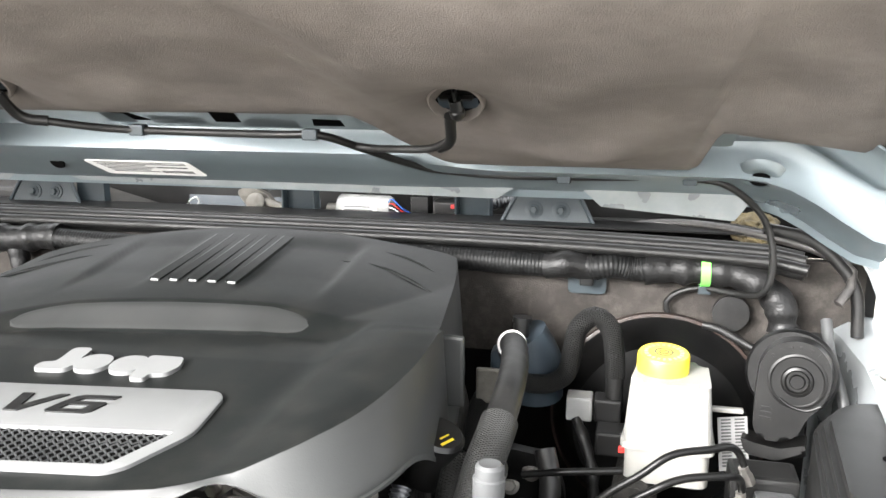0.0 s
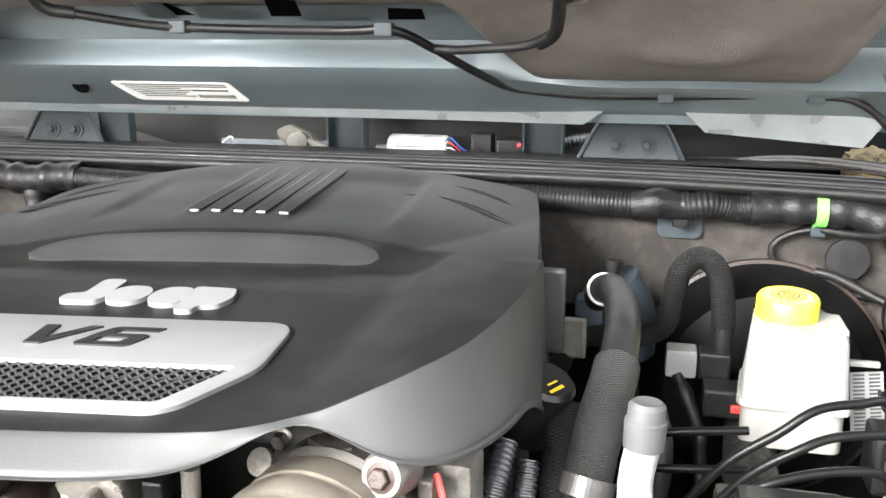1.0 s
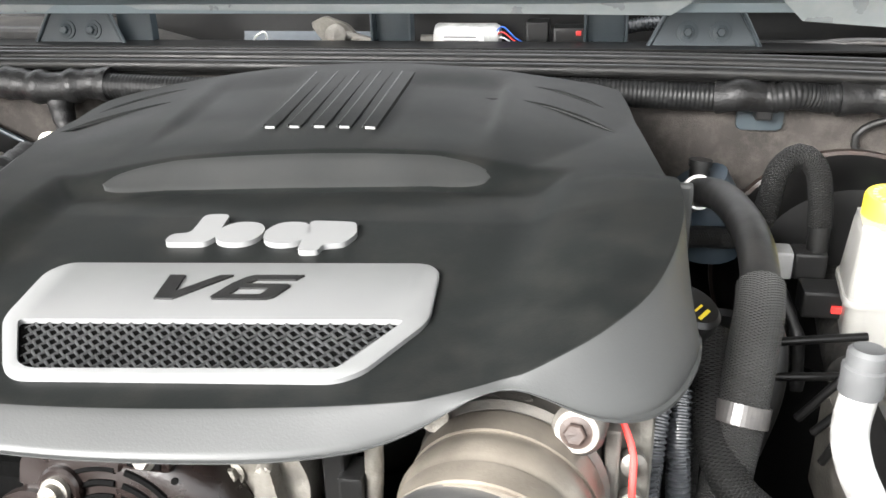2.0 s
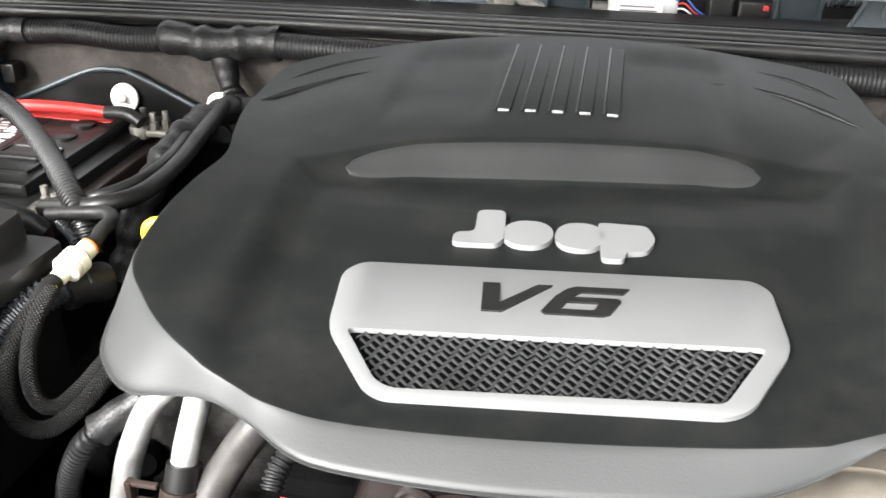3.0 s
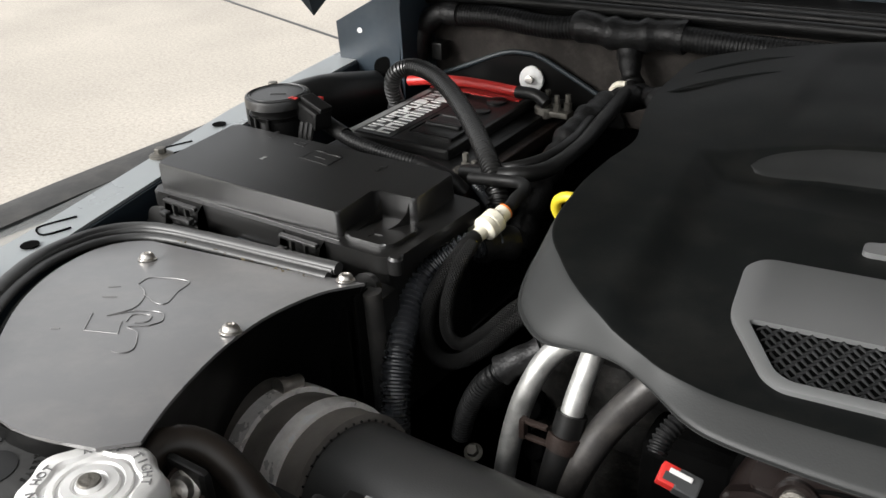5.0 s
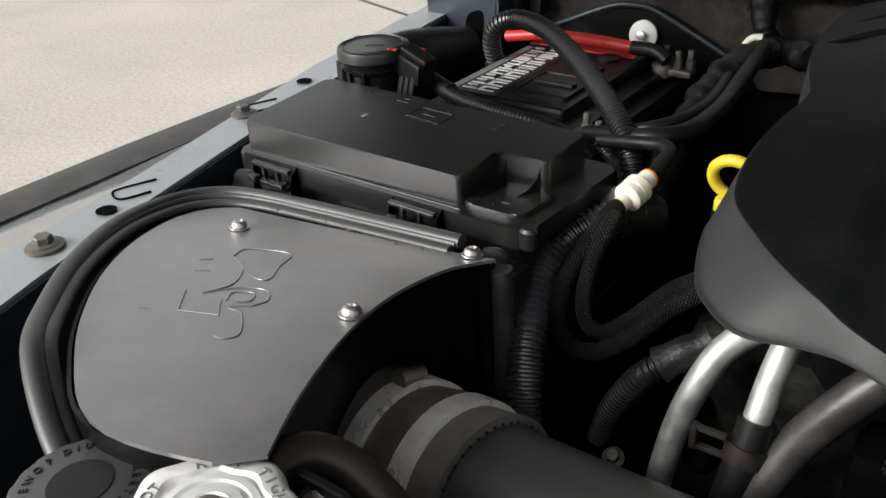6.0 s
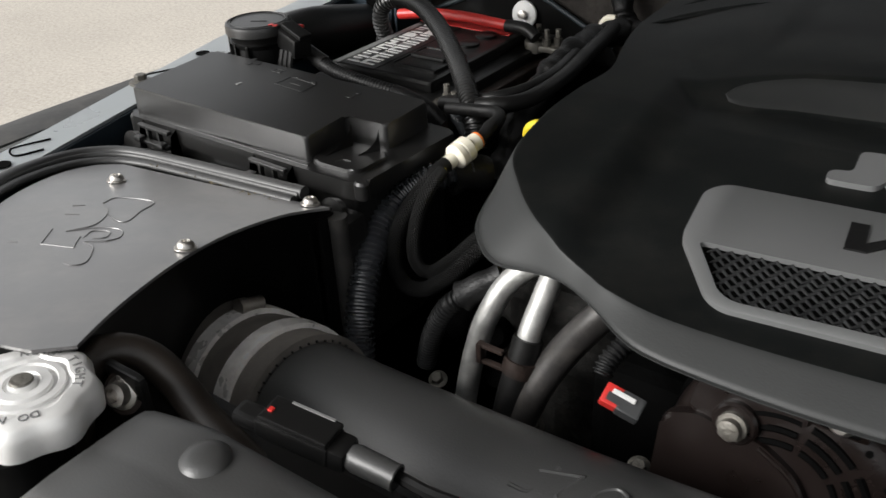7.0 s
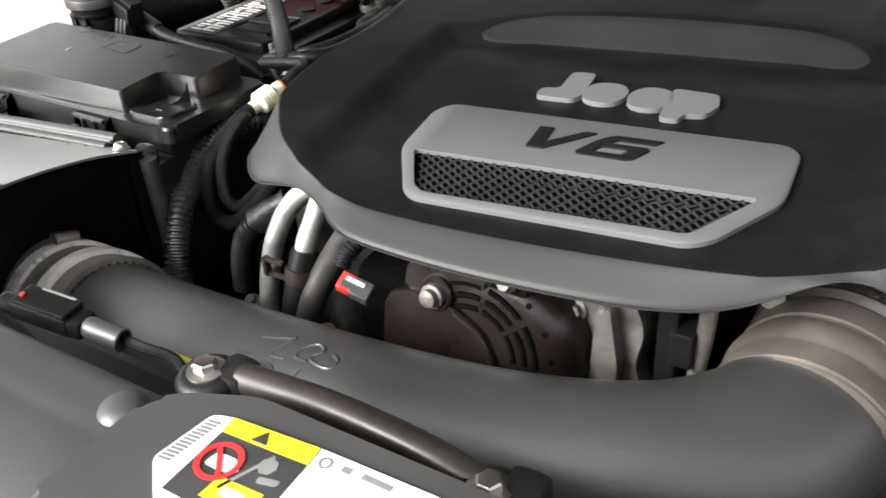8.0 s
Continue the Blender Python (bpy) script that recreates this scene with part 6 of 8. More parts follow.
def canister():
    cx, cy = -0.604, 0.640
    t = thing("purge_canister", (cx, cy, 0.95), "round black solenoid canister with plug", "canister")
    m = Matrix.Translation((cx, cy, 0.0))
    part("body", lathe([(0, 0.95), (0.026, 0.95), (0.027, 1.055), (0.030, 1.060)], m, 36), PLASTIC, t)
    part("cap", lathe([(0.0275, 1.060), (0.0300, 1.0665), (0.0325, 1.0680), (0.0325, 1.0745), (0.0318, 1.0770), (0.0295, 1.0778), (0.0290, 1.0770), (0, 1.0775)], m, 44), FUSELID, t, "flat grey-black cap")
    part("cap_seam", lathe([(0.0262, 1.0776), (0.0270, 1.0784), (0.0278, 1.0776)], m, 44, caps=False), FUSELID, t)
    part("cap_mark", box(-0.006, 0.010, -0.004, -0.0025, 1.0772, 1.0780, 0.0002, m @ pose(0, 0, 0, 0, 0, 30)), FUSELID, t)
    for a in (175, 120):
        part("lug", lathe([(0.009, 1.040), (0.009, 1.056), (0.006, 1.058), (0, 1.058)], m @ Matrix.Translation((0.039 * math.cos(radians(a)), 0.039 * math.sin(radians(a)), 0)), 14), PLASTIC, t)
        part("lug_bolt", hexbolt(bmesh.new(), m @ Matrix.Translation((0.039 * math.cos(radians(a)), 0.039 * math.sin(radians(a)), 1.058)), 0.0045, 0.005, 0.007), STEEL, t)
    for a in (200, 230, 260, 290):
        part("rib", box(0.026, 0.0305, -0.0012, 0.0012, 1.00, 1.060, 0.0005, m @ pose(0, 0, 0, 0, 0, a)), PLASTIC, t)
    k = part("plug", box(-0.024, 0.020, -0.010, 0.010, -0.012, 0.008, 0.003, Matrix.Translation((-0.562, 0.642, 1.065)) @ pose(0, 0, 0, 0, 12, -14)), PLASTIC, t)
    part("plug_clip", box(-0.012, 0.022, -0.007, 0.007, 0.007, 0.012, 0.0015, Matrix.Translation((-0.560, 0.642, 1.066)) @ pose(0, 0, 0, 0, 12, -14)), PLASTIC, k)
    part("lock_tab", box(-0.583, -0.573, 0.633, 0.638, 1.074, 1.0780, 0.001), RED, k, "red lock tab")
    part("lock_tab", box(-0.564, -0.557, 0.652, 0.656, 1.072, 1.0755, 0.001), RED, k, "red lock tab")
    for i in range(3):
        part("wire", tube([(-0.566 + 0.006 * i, 0.632, 1.056), (-0.565 + 0.006 * i, 0.626, 1.04), (-0.560 + 0.005 * i, 0.628, 1.02)], 0.003, 8), RUBBER, k)
    moved(t, 0.024, -0.019, 0.010)
    c = thing("plug_lead", (-0.45, 0.63, 1.02), "corrugated black lead behind the fuse box", "conduit")
    part("boot", tube([(-0.545, 0.641, 1.060), (-0.528, 0.637, 1.056), (-0.505, 0.631, 1.052)], 0.0080, 14), RUBBER, c)
    part("sleeve", corrugated([(-0.512, 0.632, 1.053), (-0.490, 0.626, 1.050), (-0.460, 0.622, 1.048), (-0.430, 0.621, 1.046), (-0.412, 0.623, 1.044)], 0.0068, 0.0034, 0.0007), SLEEVE, c)
    part("boot", tube([(-0.416, 0.622, 1.0445), (-0.398, 0.627, 1.038), (-0.384, 0.632, 1.030), (-0.372, 0.636, 1.018)], 0.0075, 12), TAPE, c)


def battery():
    t = thing("battery", (-0.49, 0.77, 0.85), "black car battery with a printed top label", "battery")
    part("case", box(-0.575, -0.412, 0.648, 0.905, 0.84, 0.995, 0.004), PLASTIC, t)
    part("lid", box(-0.578, -0.409, 0.645, 0.908, 0.990, 1.012, 0.005), PLASTIC, t)
    part("raised_top", box(-0.565, -0.43, 0.68, 0.885, 1.011, 1.024, 0.004), PLASTIC, t, "raised vent bar")
    lab = part("label", box(-0.560, -0.505, 0.682, 0.875, 1.0238, 1.0246, 0.0002), PLASTIC, t, "printed battery label")
    part("silver_edge", box(-0.5605, -0.552, 0.68, 0.83, 1.0240, 1.0250, 0.0002), GREYPL, lab)
    # red reflection on the battery top, painted on as a band
    part("red_field", box(-0.565, -0.44, 0.842, 0.882, 1.0240, 1.0249, 0.0002), RED, lab, "red band painted as a reflection")
    rng = random.Random(5)
    for i in range(9):
        y = 0.690 + i * 0.0160
        for x0, x1 in ((-0.549, -0.533), (-0.531, -0.513)):
            part("print_block", box(x0, x1, y, y + 0.0030, 1.0244, 1.0250, 0), LABEL, lab)
            part("print_block", box(x0, x1 - rng.choice((0.0, 0.005)), y + 0.0095, y + 0.0125, 1.0244, 1.0250, 0), LABEL, lab)
            part("print_block", box(x0 + rng.choice((0.0, 0.011)), x0 + rng.choice((0.004, 0.0145)) + 0.0008, y + 0.0030, y + 0.0095, 1.0244, 1.0250, 0), rng.choice((LABEL, GREYPL)), lab)
    part("handle_recess", box(-0.495, -0.44, 0.70, 0.76, 1.0235, 1.027, 0.004), PLASTIC, t)
    part("handle_bar", box(-0.490, -0.446, 0.725, 0.735, 1.026, 1.031, 0.002), PLASTIC, t)
    for y in (0.795, 0.83):
        part("cell_plug", lathe([(0.012, 0), (0.012, 0.003), (0.009, 0.004), (0, 0.004)], Matrix.Translation((-0.462, y, 1.0235)), 20), PLASTIC, t)
    for x, y in ((-0.400, 0.855), (-0.382, 0.650)):
        s = part("terminal", box(x - 0.016, x + 0.020, y - 0.009, y + 0.009, 1.010, 1.017, 0.002), CAST, t, "tarnished terminal clamp")
        part("clamp_jaw", lathe([(0.0085, 1.008), (0.0125, 1.008), (0.0130, 1.018), (0.0120, 1.020), (0.0085, 1.020)], Matrix.Translation((x - 0.012, y, 0)), 20), CAST, s)
        part("post", lathe([(0.0082, 1.006), (0.0078, 1.0235), (0, 1.0238)], Matrix.Translation((x - 0.012, y, 0)), 18), CAST, s)
        for dx, dy in ((-0.014, 0.010), (0.004, -0.003), (0.014, 0.005)):
            part("nut", lathe([(0.0050, 1.014), (0.0050, 1.025), (0.0034, 1.026), (0.0031, 1.035), (0, 1.0355)], Matrix.Translation((x + dx, y + dy, 0)), 8), CAST, s)
    part("hold_down", box(-0.412, -0.396, 0.66, 0.90, 0.985, 1.000, 0.003), RUST, t, "rusty hold-down rail")
    part("tray", box(-0.60, -0.385, 0.63, 0.93, 0.826, 0.842, 0.003), PLASTIC, t)
    moved(t, -0.006, 0.026, -0.002)
    c = thing("battery_cable", (-0.50, 0.88, 1.03), "red and black battery cable", "cable")
    part("red_sleeve", tube([(-0.60, 0.868, 1.020), (-0.56, 0.873, 1.025), (-0.51, 0.878, 1.026), (-0.453, 0.880, 1.023)], 0.0062, 14), RED, c, "bright red sleeve")
    part("black_sleeve", tube([(-0.455, 0.880, 1.023), (-0.43, 0.879, 1.023), (-0.415, 0.876, 1.016)], 0.0072, 14), RUBBER, c)
    moved(c, 0.006, -0.010, 0.010)
    k = thing("conduit_arch", (-0.47, 0.75, 1.03), "thick corrugated black conduit arching over the battery", "conduit")
    part("sleeve", corrugated([(-0.574, 0.812, 1.005), (-0.577, 0.802, 1.040), (-0.568, 0.802, 1.060), (-0.545, 0.804, 1.068), (-0.505, 0.788, 1.067), (-0.455, 0.752, 1.060), (-0.405, 0.706, 1.052), (-0.365, 0.665, 1.044), (-0.340, 0.640, 1.030), (-0.330, 0.628, 1.005)], 0.0098, 0.0042, 0.0018), FUSELID, k)
    part("tape_end", taped([(-0.575, 0.818, 0.985), (-0.574, 0.814, 1.003), (-0.576, 0.806, 1.020)], 0.0112, 0.001, seed=32), TAPE, k)
    part("collar", band(bmesh.new(), Vector((-0.3405, 0.6405, 1.0305)), Vector((0.55, -0.55, -0.6)), 0.0099, 0.007, 0.0014), PLASTIC, k)
    p = thing("battery_shield", (-0.46, 0.94, 0.99), "black folded plate with pale edge and a white washer", "plate")
    m = Matrix.Translation((-0.485, 0.956, 0.975)) @ pose(0, 0, 0, 90, 0, 0)
    tri = [(-0.15, 0.0), (0.14, 0.0), (0.125, 0.026), (0.03, 0.072), (-0.02, 0.074), (-0.145, 0.026)]
    part("plate", prism(rounded(tri, 0.02), 0, 0.003, 0.001, m), SATIN, p)
    part("folded_edge", sweep(bmesh.new(), catmull([m @ Vector(q) for q in ((-0.15, 0.026, 0.004), (-0.09, 0.050, 0.004), (-0.03, 0.0745, 0.004), (0.0, 0.078, 0.004), (0.03, 0.072, 0.004), (0.13, 0.024, 0.004))], 0.01), 0.003, 8), PRIMER, p)
    part("washer", lathe([(0.0165, 0), (0.0165, 0.003), (0.015, 0.004), (0, 0.004)], axis((-0.473, 0.950, 1.022), (0, -1, 0.15)), 28), LABEL, p, "white plastic washer")
    part("stud", lathe([(0.005, 0), (0.005, 0.006), (0, 0.007)], axis((-0.473, 0.946, 1.0225), (0, -1, 0.15)), 12), STEEL, p)


def left_hoses():
    t = thing("main_conduit", (-0.32, 0.45, 0.90), "thick corrugated conduit running down beside the air box", "conduit")
    part("sleeve", corrugated([(-0.298, 0.572, 1.016), (-0.316, 0.548, 1.016), (-0.334, 0.522, 1.002), (-0.334, 0.492, 0.985), (-0.322, 0.460, 0.965), (-0.313, 0.440, 0.942), (-0.307, 0.429, 0.915), (-0.305, 0.425, 0.88), (-0.305, 0.424, 0.80)], 0.0120, 0.0050, 0.0022), CONDUIT, t)
    part("tape_collar", taped([(-0.292, 0.585, 1.010), (-0.300, 0.570, 1.014), (-0.307, 0.557, 1.0145)], 0.0138, 0.001, seed=31), TAPE, t, "taped end")
    b = thing("braided_loop", (-0.29, 0.48, 0.93), "braided black hose looping down beside the engine", "hose")
    part("hose", tube([(-0.303, 0.538, 1.028), (-0.306, 0.520, 1.022), (-0.312, 0.503, 1.006), (-0.317, 0.494, 0.985), (-0.317, 0.490, 0.963), (-0.306, 0.488, 0.949), (-0.286, 0.488, 0.952), (-0.262, 0.492, 0.972), (-0.240, 0.50, 0.998), (-0.22, 0.515, 1.01)], 0.0064, 16), BRAID, b)
    part("hose", tube([(-0.300, 0.536, 1.030), (-0.299, 0.515, 1.022), (-0.300, 0.502, 1.006), (-0.301, 0.496, 0.985), (-0.297, 0.494, 0.968), (-0.285, 0.495, 0.964), (-0.266, 0.500, 0.980), (-0.244, 0.510, 1.004), (-0.22, 0.525, 1.015)], 0.0056, 16), BRAID, b)
    v = thing("check_valve", (-0.28, 0.545, 1.01), "cream plastic check valve with black hose ends", "valve")
    p0, d = Vector((-0.303, 0.546, 1.031)), Vector((0.15, 0.95, 0.22)).normalized()
    m = axis(p0, d)
    part("body", lathe([(0, 0), (0.0060, 0), (0.0062, 0.008), (0.0088, 0.009), (0.0106, 0.011), (0.0106, 0.016), (0.0096, 0.017), (0.0106, 0.018), (0.0106, 0.025), (0.0088, 0.027), (0.0072, 0.028), (0.0072, 0.036), (0, 0.036)], m, 28), CREAM, v)
    part("clip", lathe([(0.0071, 0.036), (0.0071, 0.038), (0.006, 0.038)], m, 20), ORANGE, v, "orange clip")
    part("inlet", tube([p0 + d * 0.037, p0 + d * 0.046, p0 + d * 0.052 + Vector((0, 0, 0.003)), (-0.296, 0.612, 1.046), (-0.306, 0.624, 1.046), (-0.33, 0.628, 1.042), (-0.362, 0.632, 1.036)], 0.0055, 12), RUBBER, v)
    part("outlet", tube([p0, p0 - d * 0.012, p0 - d * 0.024 + Vector((0, 0, -0.004))], 0.0065, 12), RUBBER, v)
    part("tab", lathe([(0.0068, 0), (0.0068, 0.003), (0, 0.003)], axis(p0 - d * 0.008 + Vector((0, -0.001, -0.001)), d), 16), YELLOW, v, "yellow ring")
    part("cream_clip", box(-0.334, -0.320, 0.580, 0.588, 1.010, 1.024, 0.002), CREAM, v, "cream retaining clip")
    c = thing("thin_conduit", (-0.33, 0.60, 0.99), "thin corrugated lead behind the fuse box", "conduit")
    part("sleeve", corrugated([(-0.372, 0.650, 1.024), (-0.352, 0.640, 1.016), (-0.335, 0.622, 1.010), (-0.325, 0.60, 1.000), (-0.318, 0.575, 0.99)], 0.0055, 0.003), CONDUIT, c)
    d2 = thing("dipstick", (-0.23, 0.60, 1.0), "yellow ring handle of the oil dipstick", "dipstick")
    ring = [Vector((-0.246 + 0.0160 * math.cos(a), 0.592 - 0.006 * math.sin(a), 1.048 + 0.0160 * math.sin(a))) for a in [2 * math.pi * k / 28 for k in range(29)]]
    part("handle", sweep(bmesh.new(), ring, 0.0042, 10, False), YELLOW, d2)
    part("grip", box(-0.259, -0.243, 0.588, 0.600, 1.022, 1.033, 0.003), YELLOW, d2)
    part("marking", ring_text("ENGINE", 0.0160, 0.0052, Matrix.Translation((-0.246, 0.5878, 1.048)) @ pose(0, 0, 0, 75, 0, 0), 150, 62, depth=0.0003), INK, d2)
    part("stem", tube([(-0.256, 0.594, 1.024), (-0.255, 0.590, 0.99), (-0.24, 0.585, 0.90)], 0.005, 10), PLASTIC, d2)
    moved(d2, 0.006, 0, -0.001)
    # metal lines in front of the cylinder head
    a = thing("coolant_pipes", (-0.19, 0.45, 0.85), "two bright aluminium pipes with a rubber hose joint", "pipe")
    part("pipe", tube([(-0.150, 0.50, 1.020), (-0.178, 0.482, 1.016), (-0.196, 0.468, 1.002), (-0.206, 0.456, 0.978), (-0.213, 0.450, 0.950), (-0.218, 0.445, 0.915), (-0.224, 0.44, 0.86)], 0.0082, 20), ALU, a)
    part("pipe", tube([(-0.160, 0.475, 1.035), (-0.165, 0.460, 1.005), (-0.166, 0.446, 0.988), (-0.167, 0.440, 0.972)], 0.0078, 20), ALU, a)
    part("rubber_hose", tube([(-0.166, 0.443, 0.982), (-0.168, 0.433, 0.958), (-0.172, 0.425, 0.925), (-0.178, 0.42, 0.86)], 0.0104, 20), RUBBER, a)
    bm = band(bmesh.new(), Vector((-0.1675, 0.4355, 0.964)), Vector((-0.1, -0.30, -1)), 0.0106, 0.011, 0.0015)
    k = part("spring_clamp", bm, RUST, a, "rusty spring clamp")
    for dz in (-0.004, 0.004):
        part("clamp_ear", box(-0.194, -0.177, 0.427, 0.431, 0.968 + dz * 1.6 - 0.0015, 0.968 + dz * 1.6 + 0.0015, 0.0008), RUST, k)
    part("clamp_end", box(-0.197, -0.193, 0.426, 0.432, 0.960, 0.976, 0.0008), RUST, k)
    g = thing("grey_pipe", (-0.15, 0.44, 0.85), "dull dark grey pipe behind the alternator", "pipe")
    part("pipe", tube([(-0.105, 0.465, 1.030), (-0.125, 0.455, 1.005), (-0.145, 0.445, 0.973), (-0.158, 0.430, 0.940), (-0.174, 0.42, 0.88)], 0.0108, 20), DULLPIPE, g)
    h = thing("low_conduit", (-0.25, 0.46, 0.90), "corrugated lead with taped end low in the bay", "conduit")
    part("sleeve", corrugated([(-0.226, 0.462, 0.985), (-0.240, 0.456, 0.972), (-0.254, 0.458, 0.948), (-0.264, 0.462, 0.925), (-0.272, 0.466, 0.90)], 0.0082, 0.0036), SLEEVE, h)
    part("tape_end", taped([(-0.206, 0.475, 0.998), (-0.216, 0.468, 0.993), (-0.230, 0.460, 0.982)], 0.0105, 0.0015, seed=9), TAPE, h)


# ---- radiator and nose ----
def radiator():
    t = thing("radiator_shroud", (0.0, 0.15, 0.80), "black moulded radiator shroud with warning label", "radiator shroud")
    # long rolled front panel
    rows = []
    prof = [(0.205, 0.90), (0.206, 1.040), (0.2045, 1.0480), (0.200, 1.0515), (0.194, 1.0525), (0.180, 1.0530), (0.1725, 1.0530), (0.1700, 1.0527), (0.1675, 1.0530), (0.150, 1.053), (0.120, 1.050), (0.095, 1.040), (0.08, 1.02), (0.075, 0.95)]
    xs = [-0.245, -0.235, -0.20, -0.15, -0.10, -0.06, -0.015]
    for i, x in enumerate(xs):
        f = smoothstep(-0.245, -0.215, x)
        rows.append([(x, y + 0.006 * (x + 0.2), 0.90 + (z + 0.014 - 0.90) * (0.93 + 0.07 * f)) for y, z in prof])
    part("front_panel", sheet(rows, 0.003), SHROUD, t)
    part("button", lathe([(0.0112, 0), (0.0100, 0.0016), (0.006, 0.0030), (0, 0.0034)], Matrix.Translation((-0.184, 0.187, 1.0670)), 28), SHROUD, t, "round plastic button clip")
    part("raised_panel", prism(rounded([(-0.043, 0.125), (0.40, 0.115), (0.40, 0.214), (0.0, 0.214), (-0.030, 0.201), (-0.044, 0.190)], 0.008), 0.95, 1.080, 0.004, None, None, 0.004, 3), SHROUD, t)
    part("front_lower", box(-0.25, 0.40, 0.06, 0.14, 0.80, 1.040, 0.02), SHROUD, t)
    part("lug", lathe([(0.0125, 0), (0.0105, 0.0035), (0.006, 0.0055), (0, 0.006)], Matrix.Translation((-0.058, 0.188, 1.0655)), 24), SHROUD, t)
    # warning label
    m = Matrix.Translation((0.0, 0.0, 1.0806))
    lab = part("warning_label", prism(rounded([(-0.0095, 0.1655), (0.0075, 0.1500), (0.215, 0.1500), (0.215, 0.2040), (0.0465, 0.2005), (0.003, 0.1970), (-0.0055, 0.1945)], 0.003), 0, 0.0006, 0, m), LABEL, t, "white, yellow and black warning label")
    for i in range(13):
        part("barcode_strip", box(-0.0034, 0.0024, -0.0008, 0.0003, 0.0006, 0.0010, 0, m @ Matrix.Translation((-0.0012 - 0.0003 * i, 0.1915 - 0.0020 * i, 0)) @ pose(0, 0, 0, 0, 0, 8)), GREYINK, lab)
    part("black_field", prism([(0.0058, 0.1560), (0.0490, 0.1560), (0.0470, 0.1905), (0.0052, 0.1885)], 0.0006, 0.0010, 0, m), INK, lab)
    part("yellow_field", prism([(0.0050, 0.1888), (0.0470, 0.1908), (0.0464, 0.2000), (0.0042, 0.1968)], 0.0008, 0.0012, 0, m), LABYELLOW, lab)
    part("yellow_field", prism([(0.0210, 0.1600), (0.0430, 0.1605), (0.0425, 0.1715), (0.0215, 0.1705)], 0.0009, 0.0013, 0, m), LABYELLOW, lab)
    part("white_mark", prism([(0.0270, 0.1635), (0.0370, 0.1637), (0.0368, 0.1680), (0.0272, 0.1678)], 0.0013, 0.0015, 0, m), LABEL, lab)
    part("warning_triangle", prism([(0.0190, 0.1905), (0.0265, 0.1908), (0.0228, 0.1970)], 0.0012, 0.0016, 0, m), INK, lab)
    bm = lathe([(0.0075, 0), (0.0098, 0), (0.0098, 0.0004), (0.0075, 0.0004), (0.0075, 0)], m @ Matrix.Translation((0.0160, 0.1760, 0.0013)), 32, caps=False)
    part("ban_ring", bm, LABRED, lab, "red prohibition ring")
    part("ban_bar", box(-0.0082, 0.0082, -0.0010, 0.0010, 0.0014, 0.0018, 0, m @ Matrix.Translation((0.0160, 0.1760, 0)) @ pose(0, 0, 0, 0, 0, -50)), LABRED, lab)
    part("pictogram", prism(rounded([(0.0110, 0.1725), (0.0215, 0.1725), (0.0270, 0.1755), (0.0215, 0.1800), (0.0120, 0.1795)], 0.002), 0.0009, 0.0013, 0, m), LABEL, lab)
    part("divider", box(-0.0008, 0.0008, -0.0120, 0.0120, 0.0010, 0.0013, 0, m @ Matrix.Translation((0.0292, 0.1770, 0)) @ pose(0, 0, 0, 0, 0, -22)), GREYPL, lab)
    part("fan_mark", lathe([(0.0042, 0), (0.0042, 0.0003), (0, 0.0003)], m @ Matrix.Translation((0.0345, 0.1830, 0.001)), 7), GREYPL, lab)
    part("pictogram", prism(rounded([(0.0355, 0.1745), (0.0440, 0.1765), (0.0440, 0.1795), (0.0350, 0.1775)], 0.0012), 0.0010, 0.0013, 0, m), GREYPL, lab)
    part("ring_mark", lathe([(0.0020, 0), (0.0028, 0), (0.0028, 0.0004), (0.0020, 0.0004), (0.0020, 0)], m @ Matrix.Translation((0.0525, 0.1950, 0.0006)), 16, caps=False), GREYINK, lab)
    part("print_line", box(0.0600, 0.0640, 0.1945, 0.1972, 0.0006, 0.0010, 0, m), GREYINK, lab)
    part("print_line", box(0.0690, 0.0820, 0.1950, 0.1975, 0.0006, 0.0010, 0, m), GREYINK, lab)
    part("print_line", box(0.0780, 0.0860, 0.1810, 0.1832, 0.0006, 0.0010, 0, m), GREYINK, lab)
    moved(t, 0.004, 0.014, 0.002)
    r = thing("radiator", (0, 0.23, 0.5), "black radiator core and top tank", "radiator")
    part("core", box(-0.33, 0.33, 0.208, 0.262, 0.48, 0.985, 0.004), PLASTIC, r)
    part("top_tank", box(-0.33, 0.33, 0.208, 0.268, 0.985, 1.02, 0.008), PLASTIC, r)
    part("filler_neck", lathe([(0.024, 0.97), (0.024, 1.06), (0.027, 1.062), (0.027, 1.066), (0, 1.066)], Matrix.Translation((-0.292, 0.173, -0.016)), 30), PLASTIC, r)
    part("neck_arm", tube([(-0.292, 0.173, 0.99), (-0.292, 0.20, 0.99), (-0.29, 0.235, 0.985)], 0.02, 16), PLASTIC, r)
    b = thing("support_bar", (0.10, 0.222, 1.05), "bronzed steel bar with bolted rubber mounts", "bar")
    part("bar", tube([(-0.018, 0.229, 1.066), (0.03, 0.232, 1.066), (0.075, 0.231, 1.065), (0.100, 0.228, 1.064), (0.112, 0.226, 1.064)], 0.0078, 18), BROWN_TUBE, b)
